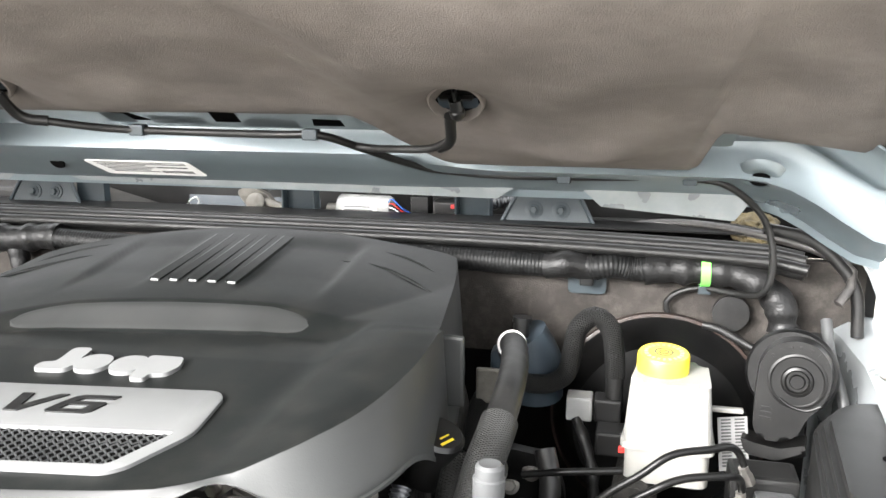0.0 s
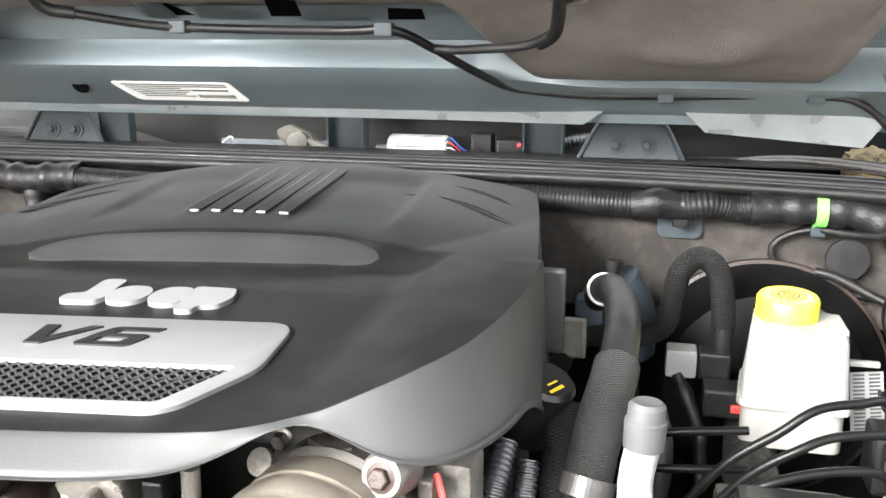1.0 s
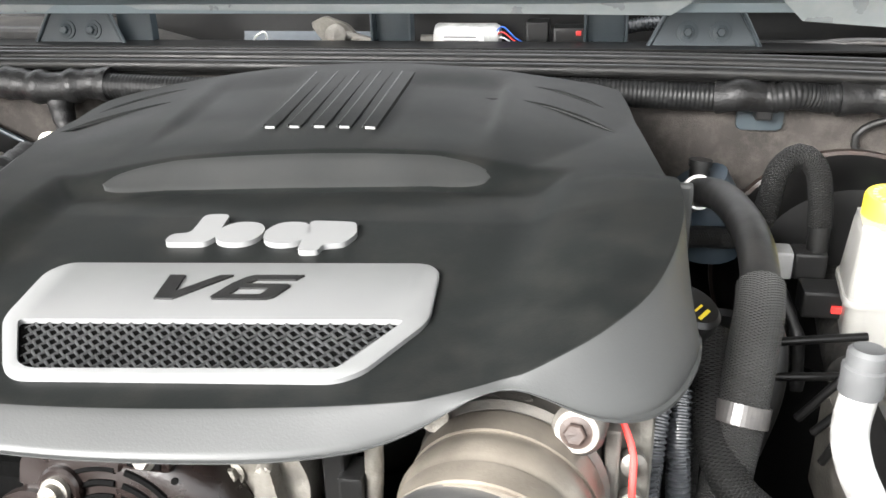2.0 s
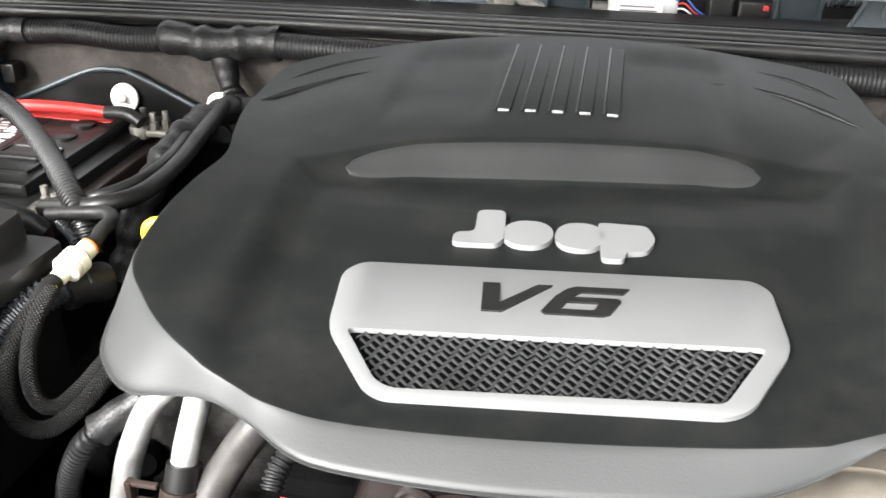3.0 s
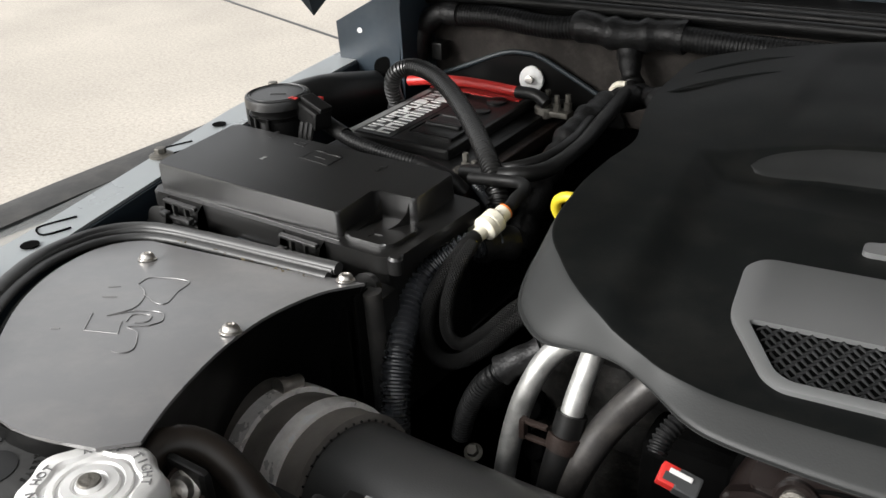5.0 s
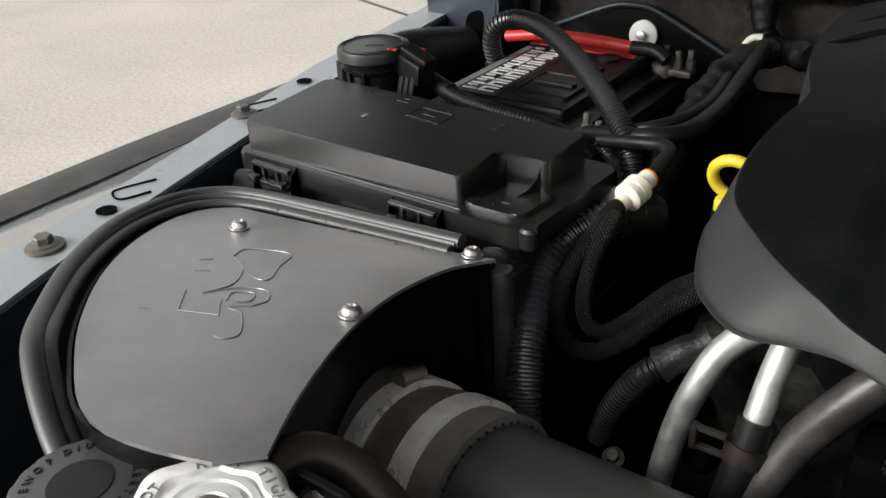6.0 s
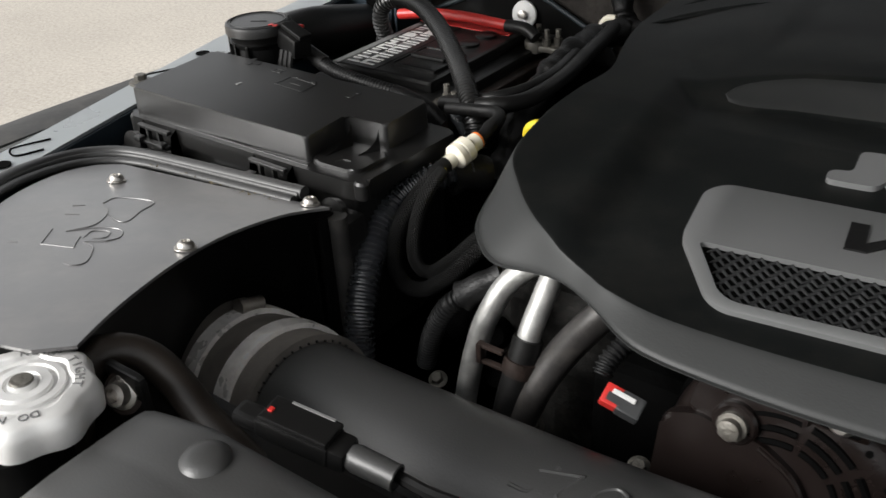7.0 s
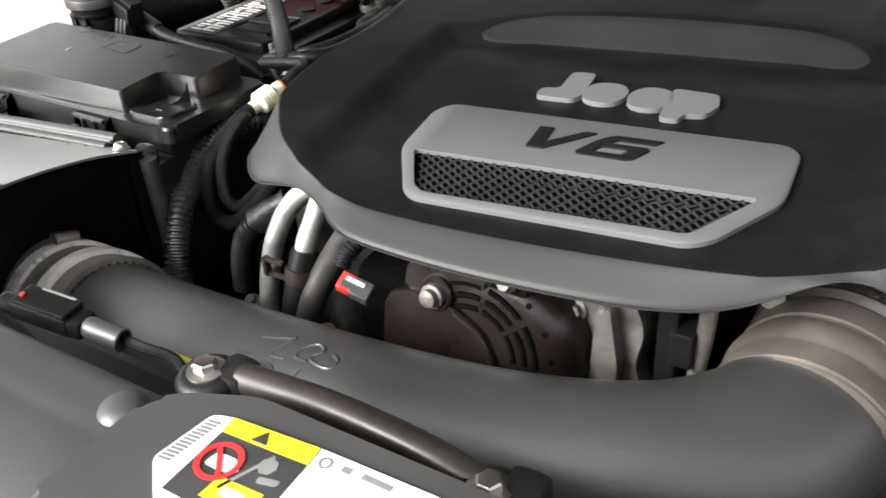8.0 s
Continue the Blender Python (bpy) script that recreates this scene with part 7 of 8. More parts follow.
    for x, y, z in ((-0.033, 0.222, 1.066), (0.115, 0.222, 1.066)):
        mount = part("mount", lathe([(0.0155, -0.012), (0.0155, 0.0), (0.0135, 0.003), (0.011, 0.004), (0, 0.004)], Matrix.Translation((x, y, z)), 28), RUBBER, b)
        part("mount_arm", box(x + 0.002, x + 0.020, y - 0.002, y + 0.017, z - 0.014, z + 0.006, 0.005), RUBBER, b)
        part("bolt", hexbolt(bmesh.new(), Matrix.Translation((x, y, z + 0.004)), 0.0056, 0.0052, 0.0092), STEEL, mount, "large zinc bolt")
    moved(b, -0.003, 0.014, 0.002)
    s = thing("fan_plug", (-0.16, 0.224, 1.06), "black fan connector with red lock and coloured wires", "connector")
    mm = Matrix.Translation((-0.171, 0.243, 1.058)) @ pose(0, 0, 0, 0, 7, 9)
    part("housing", box(-0.017, 0.022, -0.0080, 0.0080, -0.007, 0.0035, 0.0012, mm), PLASTIC, s)
    part("housing_top", box(-0.015, 0.021, -0.0072, 0.0085, 0.0035, 0.0062, 0.0008, mm), PLASTIC, s)
    part("bright_edge", box(-0.006, 0.017, 0.0070, 0.0086, 0.0060, 0.0066, 0.0002, mm), GREYPL, s, "pale top edge")
    part("red_lock", box(-0.013, -0.0105, -0.0025, 0.0005, 0.0060, 0.0072, 0.0005, mm), RED, s, "red lock")
    part("collar", box(0.020, 0.030, -0.0075, 0.0075, -0.0075, 0.0035, 0.0025, mm), PLASTIC, s)
    part("boot", lathe([(0.0058, 0), (0.0066, 0.003), (0.0062, 0.022), (0.0066, 0.0235), (0.0056, 0.0240), (0.0048, 0.018), (0, 0.018)], axis(mm @ Vector((0.030, 0, -0.002)), (1, 0.13, -0.13)), 22), SHROUD, s, "grey boot")
    part("mount_fin", box(-0.032, -0.015, -0.006, 0.006, -0.009, -0.001, 0.003, mm), PLASTIC, s)
    end = mm @ Vector((0.052, 0.002, -0.004))
    for k, (mt, r) in enumerate(((PLASTIC, 0.0030), (LIME, 0.0016), (LIME, 0.0016), (RED, 0.0016))):
        part("wire", tube([end, end + Vector((0.018, -0.002 + 0.002 * k, 0.002 - 0.002 * k)), end + Vector((0.036, 0.002 + 0.0035 * k, -0.002 - 0.003 * k)), end + Vector((0.050, -0.004 + 0.004 * k, -0.012)), end + Vector((0.054, -0.010, -0.030))], r, 8), mt, s)
    c = thing("pressure_cap", (-0.292, 0.173, 1.050), "bright stamped steel radiator cap", "cap")
    m = Matrix.Translation((-0.292, 0.173, 1.058)) @ pose(0, 0, 0, -3, 2, 0) @ Matrix.Diagonal((1.07, 1.07, 1.0, 1))
    def lobes(a):
        return 1.0 + 0.045 * math.cos(8 * a) + 0.035 * math.cos(2 * a + 0.6)
    part("shell", lathe([(0.0295, -0.006), (0.0315, -0.004), (0.0320, 0.006), (0.0300, 0.0110), (0.0280, 0.0125), (0.0215, 0.0129), (0.0200, 0.0115), (0, 0.0115)], m, 96, None, lobes), CAPMETAL, c)
    part("centre_disc", lathe([(0.0185, 0.0112), (0.0178, 0.0128), (0.0150, 0.0130), (0.0143, 0.0118), (0.0128, 0.0118), (0.0120, 0.0136), (0.0080, 0.0138), (0.0072, 0.0128), (0.0062, 0.0128), (0.0056, 0.0150), (0, 0.0152)], m, 56), CAPMETAL, c, "pressed centre disc")
    part("rivet", lathe([(0.0052, 0.0150), (0.0046, 0.0160), (0, 0.0164)], m, 24), CAST, c, "tarnished centre rivet")
    part("lettering", ring_text("KEEP TIGHT", 0.0235, 0.0062, m @ Matrix.Translation((0, 0, 0.0129)), 146, 108, depth=0.0003), GREYINK, c)
    part("lettering", ring_text("DO NOT OPEN HOT", 0.0235, 0.0058, m @ Matrix.Translation((0, 0, 0.0129)), -20, 150, depth=0.0003), GREYINK, c)
    moved(c, 0.005, 0.010, 0.002)
    q = thing("power_steering_cap", (-0.355, 0.152, 1.04), "black power steering fluid cap with moulded lettering", "cap")
    m = Matrix.Translation((-0.355, 0.152, 1.039)) @ Matrix.Diagonal((0.79, 0.79, 0.79, 1))
    part("cap", lathe([(0.030, -0.03), (0.036, -0.02), (0.037, 0.012), (0.0355, 0.0155), (0.033, 0.017), (0, 0.0165)], m, 108, None, lambda a: 1 + 0.018 * (1 if math.cos(18 * a) > 0.2 else 0)), SHROUD, q)
    part("lettering", ring_text("STEERING FLUID", 0.0275, 0.0062, m @ Matrix.Translation((0, 0, 0.0172)), 10, -150, depth=0.0004), PLASTIC, q)
    part("lettering", ring_text("POWER", 0.0275, 0.0062, m @ Matrix.Translation((0, 0, 0.0172)), 180, -60, depth=0.0004), PLASTIC, q)
    part("wheel_mark", lathe([(0.0150, 0), (0.0165, 0), (0.0165, 0.0008), (0.0150, 0.0008)], m @ Matrix.Translation((0, 0, 0.0168)), 36), PLASTIC, q)
    for a in (30, 150, 270):
        part("spoke_mark", box(0.002, 0.015, -0.0012, 0.0012, 0.0166, 0.0174, 0.0002, m @ pose(0, 0, 0, 0, 0, a)), PLASTIC, q)
    part("reservoir", lathe([(0, -0.2), (0.045, -0.2), (0.048, -0.19), (0.048, -0.05), (0.03, -0.03), (0, -0.03)], m, 32), PLASTIC, q)
    moved(q, 0.004, 0.018, 0.010)
    h = thing("cooler_line", (-0.28, 0.24, 1.0), "bronzed steel cooler line bending over the radiator", "pipe")
    part("line", tube([(-0.268, 0.180, 1.014), (-0.272, 0.193, 1.048), (-0.276, 0.208, 1.059), (-0.272, 0.222, 1.058), (-0.259, 0.231, 1.051), (-0.240, 0.232, 1.040), (-0.213, 0.229, 1.026), (-0.138, 0.224, 1.004)], 0.0095, 18), BROWN_TUBE, h)
    part("bracket", box(-0.2649, -0.2349, 0.2070, 0.2130, 1.0217, 1.0637, 0.004), PLASTIC, h)
    part("bolt", lathe([(0.009, 0), (0.009, 0.002), (0.0065, 0.003), (0.006, 0.008), (0.0035, 0.009), (0.003, 0.006), (0, 0.006)], axis((-0.2489, 0.206, 1.0517), (0.3, -1, 0.5)), 20), STEEL, h, "steel bolt with rusty washer")
    part("washer", lathe([(0.0115, 0), (0.0115, 0.0015), (0, 0.0016)], axis((-0.2489, 0.2065, 1.0512), (0.3, -1, 0.5)), 20), RUST, h)
    moved(h, -0.022, 0.016, -0.004)


# ---- brake side ----
def brake_side():
    t = thing("brake_booster", (0.49, 0.91, 0.80), "large black round brake booster", "booster")
    part("drum", lathe([(0, 0), (0.110, 0), (0.120, 0.006), (0.122, 0.016), (0.117, 0.020), (0.112, 0.030), (0.095, 0.055), (0.05, 0.065), (0, 0.066)], axis((0.487, 0.948, 0.918), (0, -1, 0.08)), 56), SATIN, t)
    part("rusty_rim", lathe([(0.1195, 0.004), (0.1235, 0.006), (0.1235, 0.016), (0.119, 0.018)], axis((0.487, 0.948, 0.918), (0, -1, 0.08)), 56), RUST, t, "rust-speckled rim")
    part("cylinder", tube([(0.475, 0.885, 0.925), (0.465, 0.80, 0.918), (0.46, 0.74, 0.912)], 0.022, 24), GASKET, t, "cast master cylinder")
    r = thing("brake_reservoir", (0.468, 0.79, 0.90), "milky white brake fluid reservoir with yellow cap", "reservoir")
    m = Matrix.Translation((0.468, 0.79, 0)) @ pose(0, 0, 0, 0, 0, -3)
    up = [(-0.042, -0.036), (0.043, -0.036), (0.040, 0.040), (-0.036, 0.040)]
    part("upper_shell", prism(rounded(up, 0.014), 0.945, 1.006, 0.010, m, None, 0.006, 4), WHITE, r)
    part("seam", prism(rounded([(x * 1.05, y * 1.05) for x, y in up], 0.014), 0.940, 0.946, 0.0015, m), WHITE, r)
    part("lower_shell", prism(rounded([(x * 0.95, y * 0.95) for x, y in up], 0.014), 0.905, 0.941, 0.0, m), WHITE, r)
    cm = Matrix.Translation((0.461, 0.798, 1.0)) @ pose(0, 0, 0, 4, 0, 0)
    c = part("cap", lathe([(0.022, 0.0), (0.0245, 0.002), (0.0245, 0.022), (0.023, 0.0245), (0.012, 0.025), (0, 0.0245)], cm, 60, None, lambda a: 1 + 0.015 * (math.cos(30 * a) > 0)), YELLOW, r, "yellow screw cap")
    part("ring_mark", lathe([(0.008, 0), (0.0095, 0), (0.0095, 0.0005), (0.008, 0.0005), (0.008, 0)], cm @ Matrix.Translation((0, 0, 0.0250)), 8, caps=False), INK, c)
    part("ring_mark", lathe([(0.0035, 0), (0.0048, 0), (0.0048, 0.0005), (0.0035, 0.0005), (0.0035, 0)], cm @ Matrix.Translation((0, 0, 0.0250)), 20, caps=False), INK, c)
    for k in range(20):
        a = 2 * math.pi * k / 20
        part("print_mark", box(0.0150, 0.0190, -0.0012, 0.0012, 0.0246, 0.0251, 0, cm @ pose(0, 0, 0, 0, 0, math.degrees(a))), GREYINK, c)
    moved(r, 0.023, -0.004, 0.027)
    k = thing("paper_tag", (0.53, 0.80, 0.92), "white tag with barcode strips", "tag")
    mt = Matrix.Translation((0.531, 0.80, 0.945)) @ pose(0, 0, 0, 75, 0, 18)
    part("sheet", prism([(-0.014, -0.03), (0.016, -0.03), (0.016, 0.022), (-0.014, 0.022)], 0, 0.0012, 0, mt), GREYPL, k)
    for i in range(15):
        for x0 in (-0.011, 0.003):
            part("print_bar", box(x0, x0 + 0.010, -0.026 + i * 0.0032, -0.0243 + i * 0.0032, 0.0012, 0.0016, 0, mt), INK, k)
    part("tag_arm", box(0.50, 0.540, 0.80, 0.806, 0.972, 0.977, 0.0015), WHITE, k)
    moved(k, 0.022, -0.004, 0.02)
    h = thing("horn", (0.60, 0.80, 0.95), "glossy black snail horn with moulded face", "horn")
    m = axis((0.606, 0.787, 1.034), (-0.20, -0.95, 0.16))
    part("back_disc", lathe([(0, -0.045), (0.030, -0.045), (0.040, -0.034), (0.0425, -0.026), (0.0425, -0.021), (0.0400, -0.018), (0, -0.018)], m @ Matrix.Translation((-0.006, 0.003, 0)), 52), SATIN, h, "pressed steel back half")
    body = [(-0.036, 0.016), (-0.024, 0.034), (-0.004, 0.041), (0.016, 0.037), (0.029, 0.022), (0.032, 0.0), (0.026, -0.020), (0.012, -0.036), (0.006, -0.052), (-0.006, -0.062), (-0.030, -0.062), (-0.037, -0.050), (-0.038, -0.016)]
    part("body", prism(rounded(body, 0.010, 4), -0.020, 0.002, 0.0045, m, None, 0.002, 4), SATIN, h, "glossy black moulded body")
    part("face", lathe([(0.0270, 0.0005), (0.0262, 0.0026), (0.0240, 0.0030), (0.0220, 0.0016), (0.0150, 0.0012), (0.0136, 0.0042), (0.0112, 0.0050), (0.0096, 0.0030), (0.0072, 0.0030), (0.0060, 0.0062), (0, 0.0062)], m, 48), SATIN, h)
    spine = [m @ Vector((x, y, 0.0024)) for x, y in ((-0.014, -0.018), (-0.004, -0.024), (0.010, -0.026), (0.022, -0.020))]
    part("moulded_ridge", sweep(bmesh.new(), catmull(spine, 0.003), 0.0016, 8), SATIN, h)
    part("mouth", prism(rounded([(-0.046, -0.060), (-0.040, -0.076), (-0.012, -0.078), (0.012, -0.066), (0.014, -0.058), (-0.010, -0.066), (-0.034, -0.064)], 0.004), -0.034, 0.004, 0.002, m), SATIN, h, "flared horn mouth")
    for a in range(40, 150, 16):
        part("moulded_mark", box(0.0305, 0.0335, -0.0016, 0.0016, 0.0018, 0.0026, 0.0002, m @ pose(0, 0, 0, 0, 0, a)), SATIN, h)
    for k in range(3):
        part("moulded_mark", box(-0.030, -0.020, -0.040 + 0.005 * k, -0.0375 + 0.005 * k, 0.0018, 0.0024, 0.0002, m), SATIN, h)
    part("stay", box(0.596, 0.612, 0.83, 0.90, 0.99, 1.0, 0.002), SATIN, h)
    b = thing("ribbed_box", (0.66, 0.66, 0.88), "large ribbed black plastic box beside the fender", "box")
    pts = rounded([(0.592, 0.56), (0.72, 0.54), (0.74, 0.785), (0.650, 0.790), (0.612, 0.755)], 0.030, 6)
    part("body", prism(pts, 0.85, 1.004, 0.006, None, None, 0.004), PLASTIC, b)
    for i in range(3):
        pp = [((x - 0.665) * (1 - 0.085 * (i + 1)) + 0.665, (y - 0.67) * (1 - 0.045 * (i + 1)) + 0.67) for x, y in pts]
        part("rib_step", prism(pp, 1.000 + 0.007 * i, 1.0095 + 0.007 * i, 0.0032, None, None, 0.001, 3), PLASTIC, b)
    part("web", box(0.668, 0.671, 0.64, 0.72, 1.022, 1.040, 0.001), PLASTIC, b)
    part("drain_hole", lathe([(0.0052, 0), (0.0052, 0.0004), (0, 0.0004)], Matrix.Translation((0.655, 0.66, 1.0238)), 18), BLACKHOLE, b)
    part("lug", lathe([(0.012, 0), (0.011, 0.004), (0.007, 0.006), (0, 0.0062)], Matrix.Translation((0.690, 0.72, 1.0232)), 20), PLASTIC, b)
    a = thing("abs_unit", (0.50, 0.70, 0.80), "grey brake valve block with black cover and steel lines", "valve block")
    part("block", box(0.43, 0.55, 0.60, 0.72, 0.82, 0.915, 0.006), CAST, a)
    part("cover", box(0.435, 0.505, 0.565, 0.63, 0.905, 0.965, 0.006), PLASTIC, a)
    part("label", box(0.452, 0.470, 0.5642, 0.5652, 0.915, 0.955, 0.0002), LABEL, a, "white label")
    part("plug", box(0.545, 0.605, 0.72, 0.76, 0.915, 0.965, 0.005), PLASTIC, a)
    part("plug", box(0.565, 0.600, 0.70, 0.72, 0.92, 0.955, 0.004), DKGREY, a)
    lines = thing("brake_lines", (0.48, 0.68, 0.9), "bent black steel brake lines", "pipe")
    for i, pts in enumerate(([(0.40, 0.665, 0.90), (0.432, 0.662, 0.945), (0.465, 0.662, 0.972), (0.490, 0.668, 0.990), (0.520, 0.680, 0.992), (0.545, 0.70, 0.985), (0.56, 0.705, 0.95)],
                             [(0.41, 0.655, 0.895), (0.445, 0.650, 0.942), (0.475, 0.648, 0.966), (0.500, 0.655, 0.976), (0.535, 0.668, 0.975), (0.550, 0.69, 0.96), (0.552, 0.695, 0.93)],
                             [(0.415, 0.64, 0.88), (0.43, 0.632, 0.925), (0.455, 0.63, 0.948), (0.50, 0.64, 0.958), (0.535, 0.65, 0.952), (0.545, 0.66, 0.915)],
                             [(0.455, 0.63, 0.912), (0.47, 0.62, 0.935), (0.51, 0.63, 0.940), (0.545, 0.645, 0.93), (0.56, 0.66, 0.90)],
                             [(0.36, 0.70, 0.940), (0.40, 0.695, 0.950), (0.45, 0.70, 0.954)], [(0.36, 0.69, 0.918), (0.40, 0.685, 0.924), (0.45, 0.69, 0.926)])):
        line_ob = part("line", tube(pts, 0.0034, 10), SATIN, lines)
        if i < 4:
            p, q = Vector(pts[-1]), Vector(pts[-2])
            part("fitting", lathe([(0.0058, 0), (0.0058, 0.010), (0.0045, 0.012), (0.0045, 0.018), (0, 0.018)], axis(p + (q - p) * 0.05, q - p), 6), STEEL, line_ob, "zinc brake fitting")
    moved(lines, 0, 0, 0.016)
    c = thing("vacuum_hose", (0.36, 0.85, 0.98), "braided black vacuum hose with grey plug", "hose")
    part("hose", tube([(0.275, 0.80, 0.915), (0.285, 0.83, 0.945), (0.300, 0.845, 0.972), (0.330, 0.845, 0.980), (0.362, 0.838, 0.984), (0.382, 0.832, 1.000), (0.388, 0.832, 1.028), (0.393, 0.835, 1.050), (0.409, 0.84, 1.062), (0.425, 0.84, 1.050), (0.431, 0.835, 1.022), (0.432, 0.83, 1.0)], 0.0104, 18), BRAID, c, "fine braided black sleeve")
    part("hose_end", tube([(0.432, 0.83, 1.004), (0.432, 0.828, 0.975)], 0.0092, 18), PLASTIC, c)
    part("valve", box(0.412, 0.440, 0.815, 0.84, 0.955, 0.980, 0.003), PLASTIC, c)
    part("plug", box(0.384, 0.411, 0.812, 0.835, 0.956, 0.982, 0.003), GREYPL, c, "light grey plug")
    part("lead", taped([(0.395, 0.815, 0.958), (0.405, 0.80, 0.94), (0.415, 0.78, 0.915), (0.418, 0.77, 0.87)], 0.006, 0.001, seed=12), TAPE, c)
    moved(c, 0.006, 0, 0.006)
    d = thing("red_plug", (0.425, 0.76, 0.93), "black plug with red lock", "connector")
    part("body", box(0.405, 0.445, 0.755, 0.785, 0.93, 0.955, 0.003), PLASTIC, d)
    part("lock", box(0.428, 0.437, 0.752, 0.756, 0.937, 0.9435, 0.001), RED, d, "red lock")
    moved(d, 0.017, 0.028, 0.010)
    e = thing("heater_hose", (0.34, 0.72, 0.95), "smooth black heater hose with mesh sleeve and clamp", "hose")
    path = [(0.326, 0.845, 1.022), (0.333, 0.815, 1.040), (0.343, 0.76, 1.056), (0.351, 0.70, 1.060), (0.353, 0.65, 1.056), (0.350, 0.605, 1.043), (0.343, 0.575, 1.020), (0.337, 0.556, 0.985), (0.330, 0.545, 0.93), (0.325, 0.54, 0.86)]
    part("hose", tube(path, 0.0128, 22), RUBBER, e)
    sub = catmull(path, 0.006)
    part("mesh_sleeve", sweep(bmesh.new(), [p for p in sub if p.z < 1.048 and p.y < 0.66], 0.0156, 22), BRAID_GREY, e, "grey woven mesh sleeve")
    part("clamp", band(bmesh.new(), Vector((0.3375, 0.557, 0.988)), Vector((-0.16, -0.45, -0.88)), 0.0160, 0.013, 0.0015), DULLPIPE, e, "dull steel clamp")
    part("white_ring", lathe([(0.0128, -0.0018), (0.0152, -0.0018), (0.0152, 0.0018), (0.0128, 0.0018)], axis((0.332, 0.820, 1.038), (0.2, -0.9, 0.45)), 28), LABEL, e, "white retaining ring")
    part("quick_joint", box(0.305, 0.332, 0.845, 0.87, 0.985, 1.020, 0.005), DARKPAINT, e)
    part("cap_stub", lathe([(0, 0), (0.009, 0), (0.009, 0.03), (0.0105, 0.03), (0.0105, 0.036), (0, 0.036)], axis((0.335, 0.862, 1.018), (0.05, 0.1, 1)), 20), PLASTIC, e)
    part("pale_bracket", box(0.292, 0.318, 0.83, 0.836, 0.965, 1.005, 0.003), CAST, e)
    part("dark_pipe", tube([(0.335, 0.87, 1.03), (0.350, 0.875, 1.0), (0.352, 0.88, 0.96)], 0.030, 22), DARKPAINT, e)
    f = thing("ac_service_port", (0.375, 0.47, 0.95), "white-capped pipe with black ribbed service cap", "service port")
    part("pipe", tube([(0.372, 0.475, 1.062), (0.369, 0.47, 1.042), (0.372, 0.462, 1.026), (0.382, 0.455, 1.005), (0.392, 0.45, 0.97), (0.40, 0.45, 0.90), (0.40, 0.46, 0.70), (0.39, 0.47, 0.455)], 0.0085, 18), ALU, f)
    part("cap", lathe([(0, 0), (0.0098, 0), (0.0102, 0.014), (0.0090, 0.0150), (0.0090, 0.0215), (0.007, 0.0235), (0, 0.0225)], axis((0.372, 0.475, 1.060), (0.03, 0.05, 1)), 40, None, lambda a: 1 + 0.02 * (math.cos(20 * a) > 0)), DKGREY, f, "grey ribbed cap")
    part("collar", lathe([(0.009, -0.004), (0.011, -0.003), (0.011, 0.004), (0.009, 0.005)], axis((0.384, 0.453, 1.000), (0.25, -0.3, -1)), 24), SATIN, f)
    moved(f, -0.003, -0.018, 0.010)
    g = thing("corrugated_leads", (0.30, 0.50, 0.90), "bundle of corrugated and braided leads beside the engine", "conduit")
    part("sleeve", corrugated([(0.288, 0.545, 1.020), (0.283, 0.52, 0.99), (0.28, 0.51, 0.95), (0.28, 0.51, 0.88)], 0.0078, 0.0036), CONDUIT, g)
    part("sleeve", corrugated([(0.300, 0.56, 1.0), (0.300, 0.54, 0.97), (0.302, 0.53, 0.93), (0.302, 0.53, 0.87)], 0.0078, 0.0036), CONDUIT, g)
    part("braided_lead", tube([(0.322, 0.60, 1.02), (0.320, 0.575, 1.000), (0.322, 0.55, 0.972), (0.335, 0.53, 0.950), (0.36, 0.515, 0.936), (0.39, 0.51, 0.92), (0.41, 0.51, 0.87)], 0.0125, 20), BRAID, g)
    part("braided_lead", tube([(0.300, 0.64, 1.0), (0.305, 0.62, 0.975), (0.31, 0.60, 0.94), (0.31, 0.59, 0.88)], 0.012, 18), BRAID, g)
    o = thing("oil_filler_cap", (0.30, 0.60, 0.99), "black oil filler cap with yellow print", "cap")
    m = axis((0.304, 0.598, 1.034), (0.35, -0.2, 1))
    part("cap", lathe([(0, -0.04), (0.018, -0.04), (0.018, -0.01), (0.021, -0.008), (0.021, 0.006), (0.018, 0.009), (0, 0.009)], m, 40), PLASTIC, o)
    part("print_bar", box(-0.010, 0.004, -0.012, -0.0095, 0.009, 0.0094, 0, m), YELLOW, o)
    part("print_bar", box(-0.006, 0.004, -0.006, -0.0045, 0.009, 0.0094, 0, m), YELLOW, o)
    v = thing("engine_mount_bracket", (0.36, 0.72, 0.80), "black steel bracket with zinc bolts low in the bay", "bracket")
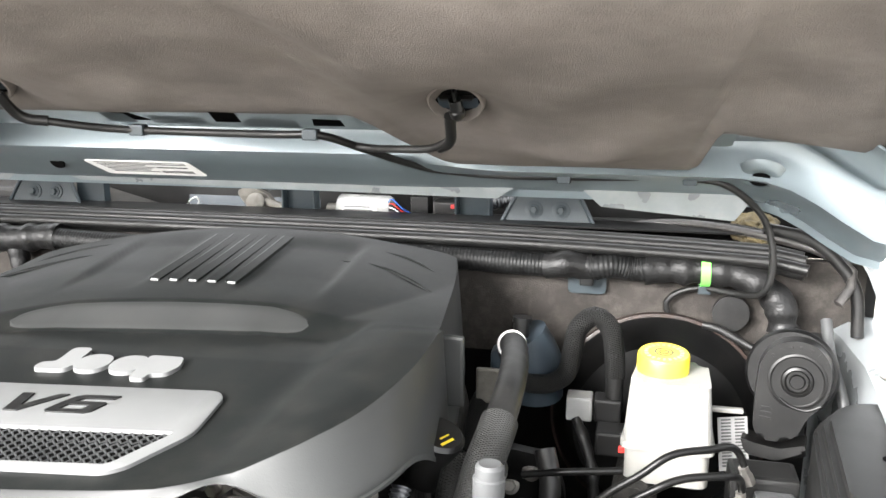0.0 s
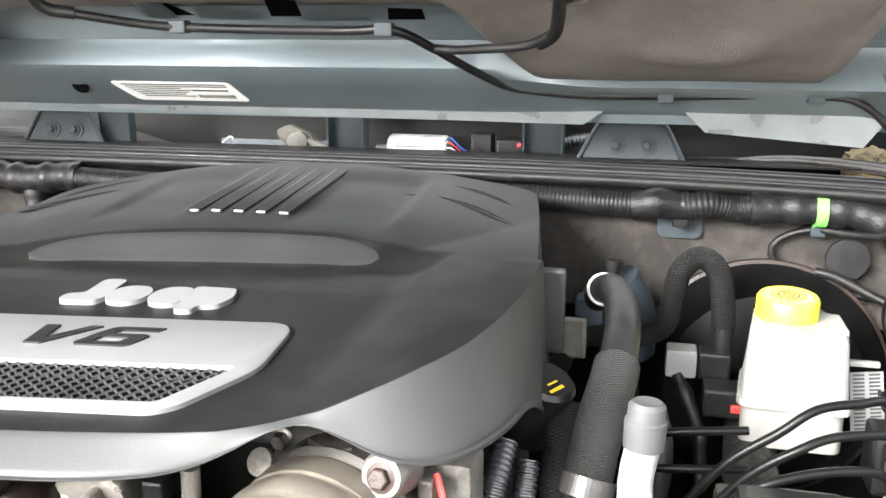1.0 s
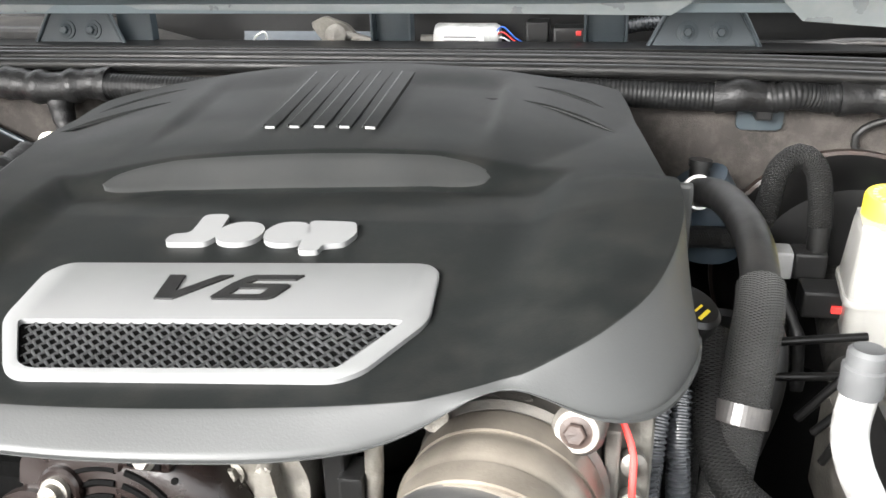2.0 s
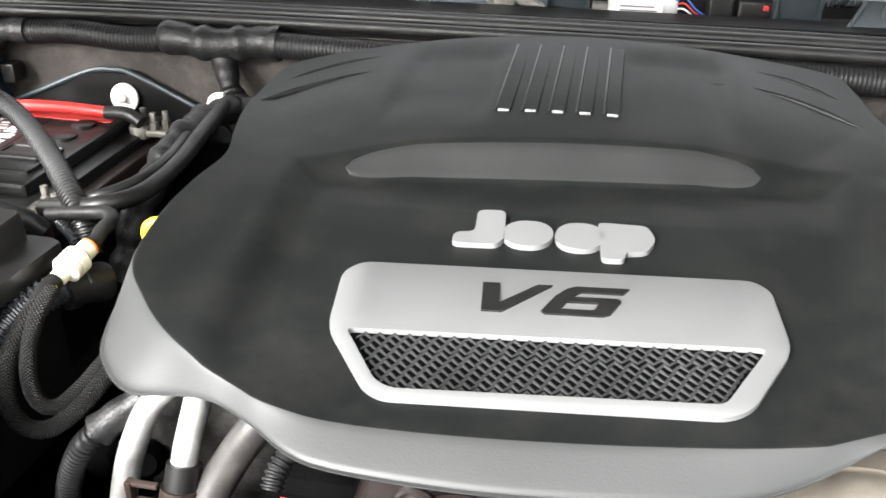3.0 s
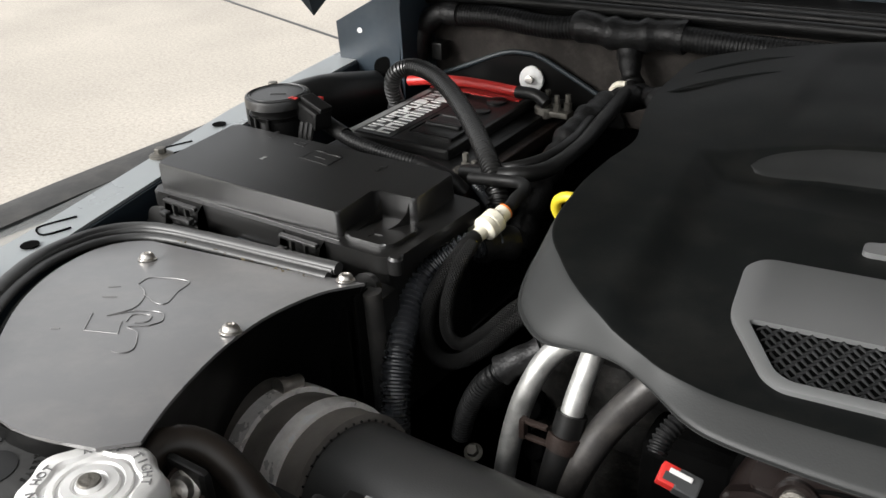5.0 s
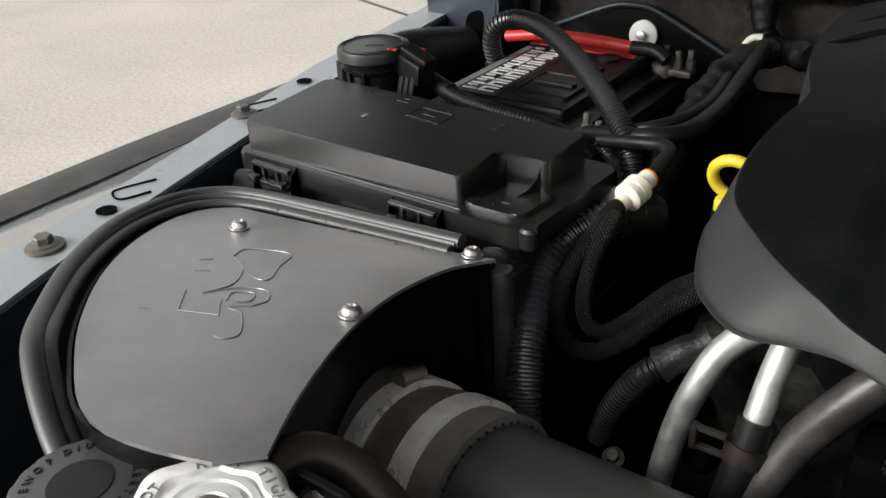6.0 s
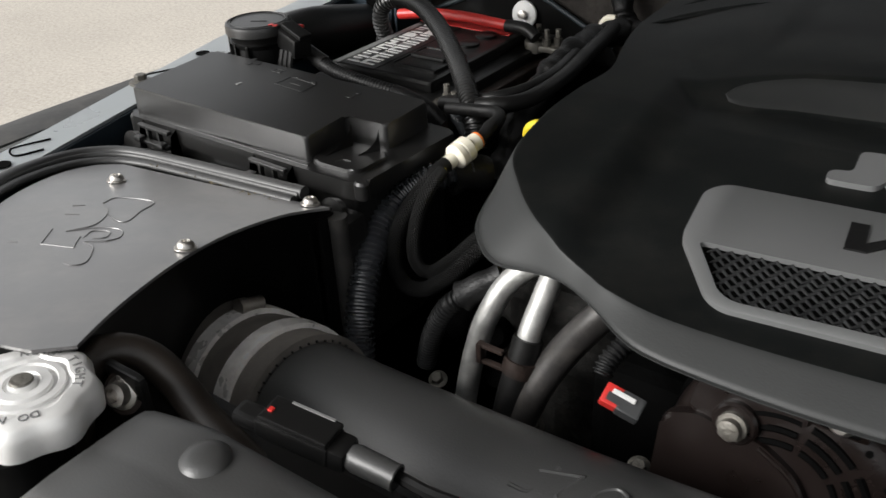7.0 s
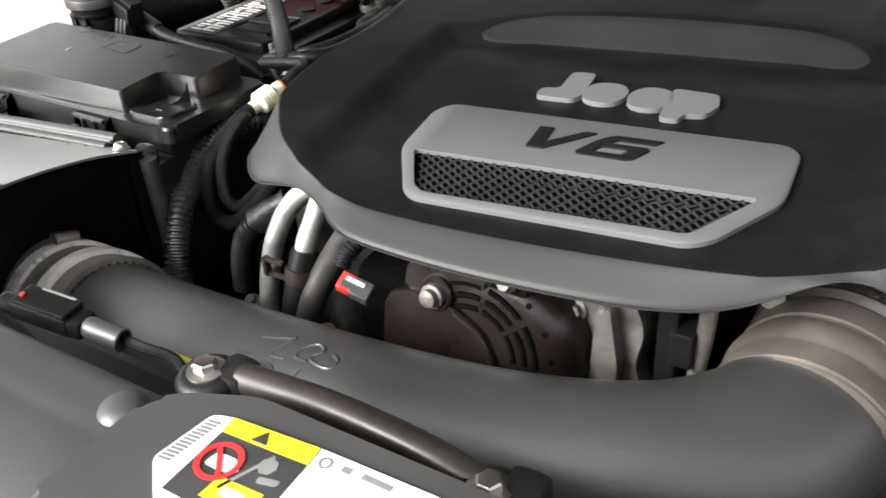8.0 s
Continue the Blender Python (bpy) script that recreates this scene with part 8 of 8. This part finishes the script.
    part("plate", prism(rounded([(0.315, 0.80), (0.318, 0.905), (0.345, 0.925), (0.392, 0.918), (0.405, 0.88), (0.398, 0.80)], 0.012), -0.735, -0.722, 0.003, pose(0, 0, 0, 90, 0, 0)), SATIN, v)
    for x, z in ((0.372, 0.902), (0.352, 0.886)):
        part("bolt", hexbolt(bmesh.new(), axis((x, 0.722, z), (0, -1, 0.35)), 0.0062, 0.006, 0.0090), CLEANCAST, v, "zinc bolt")
    part("hose_stub", tube([(0.385, 0.715, 0.93), (0.392, 0.70, 0.905), (0.390, 0.69, 0.87), (0.380, 0.69, 0.82)], 0.010, 16), RUBBER, v)
    part("valve_cap", lathe([(0, 0), (0.013, 0), (0.014, 0.012), (0.010, 0.016), (0, 0.016)], axis((0.338, 0.705, 0.905), (0.1, -0.6, 0.8)), 24), FUSELID, v)
    moved(v, -0.006, 0, 0.046)
    w = thing("side_wiring", (0.62, 0.90, 0.98), "taped wiring and grey relay at the fender corner", "harness")
    part("taped_branch", taped([(0.612, 0.92, 1.035), (0.615, 0.925, 1.0), (0.63, 0.92, 0.97), (0.635, 0.91, 0.90)], 0.0105, 0.0015, seed=21), TAPE, w)
    part("relay", box(0.620, 0.650, 0.885, 0.905, 1.020, 1.045, 0.003), PLASTIC, w)
    part("relay", box(0.628, 0.655, 0.86, 0.88, 1.008, 1.030, 0.003), DKGREY, w)
    part("pipe", tube([(0.650, 0.90, 1.06), (0.652, 0.875, 1.03), (0.660, 0.85, 1.00), (0.668, 0.83, 0.96)], 0.006, 12), DKGREY, w)
    part("ring_clip", lathe([(0.016, 0), (0.020, 0), (0.020, 0.006), (0.016, 0.006)], axis((0.560, 0.950, 1.046), (0, -1, 0.1)), 28), RUBBER, w)
    part("cable", tube([(0.53, 0.935, 1.035), (0.548, 0.93, 1.032), (0.58, 0.92, 1.018), (0.61, 0.91, 1.006)], 0.0045, 10), RUBBER, w)


ground()
firewall()
cowl()
weatherstrip()
cowl_bracket(-0.353)
cowl_bracket(0.346)
hood()
left_fender()
right_fender()
bay_shell()
engine()
engine_cover()
intake()
alternator()
air_box()
debris()
fuse_box()
battery()
canister()
radiator()
brake_side()
left_hoses()
firewall_harness()
washer_hose()
wiper_motor()
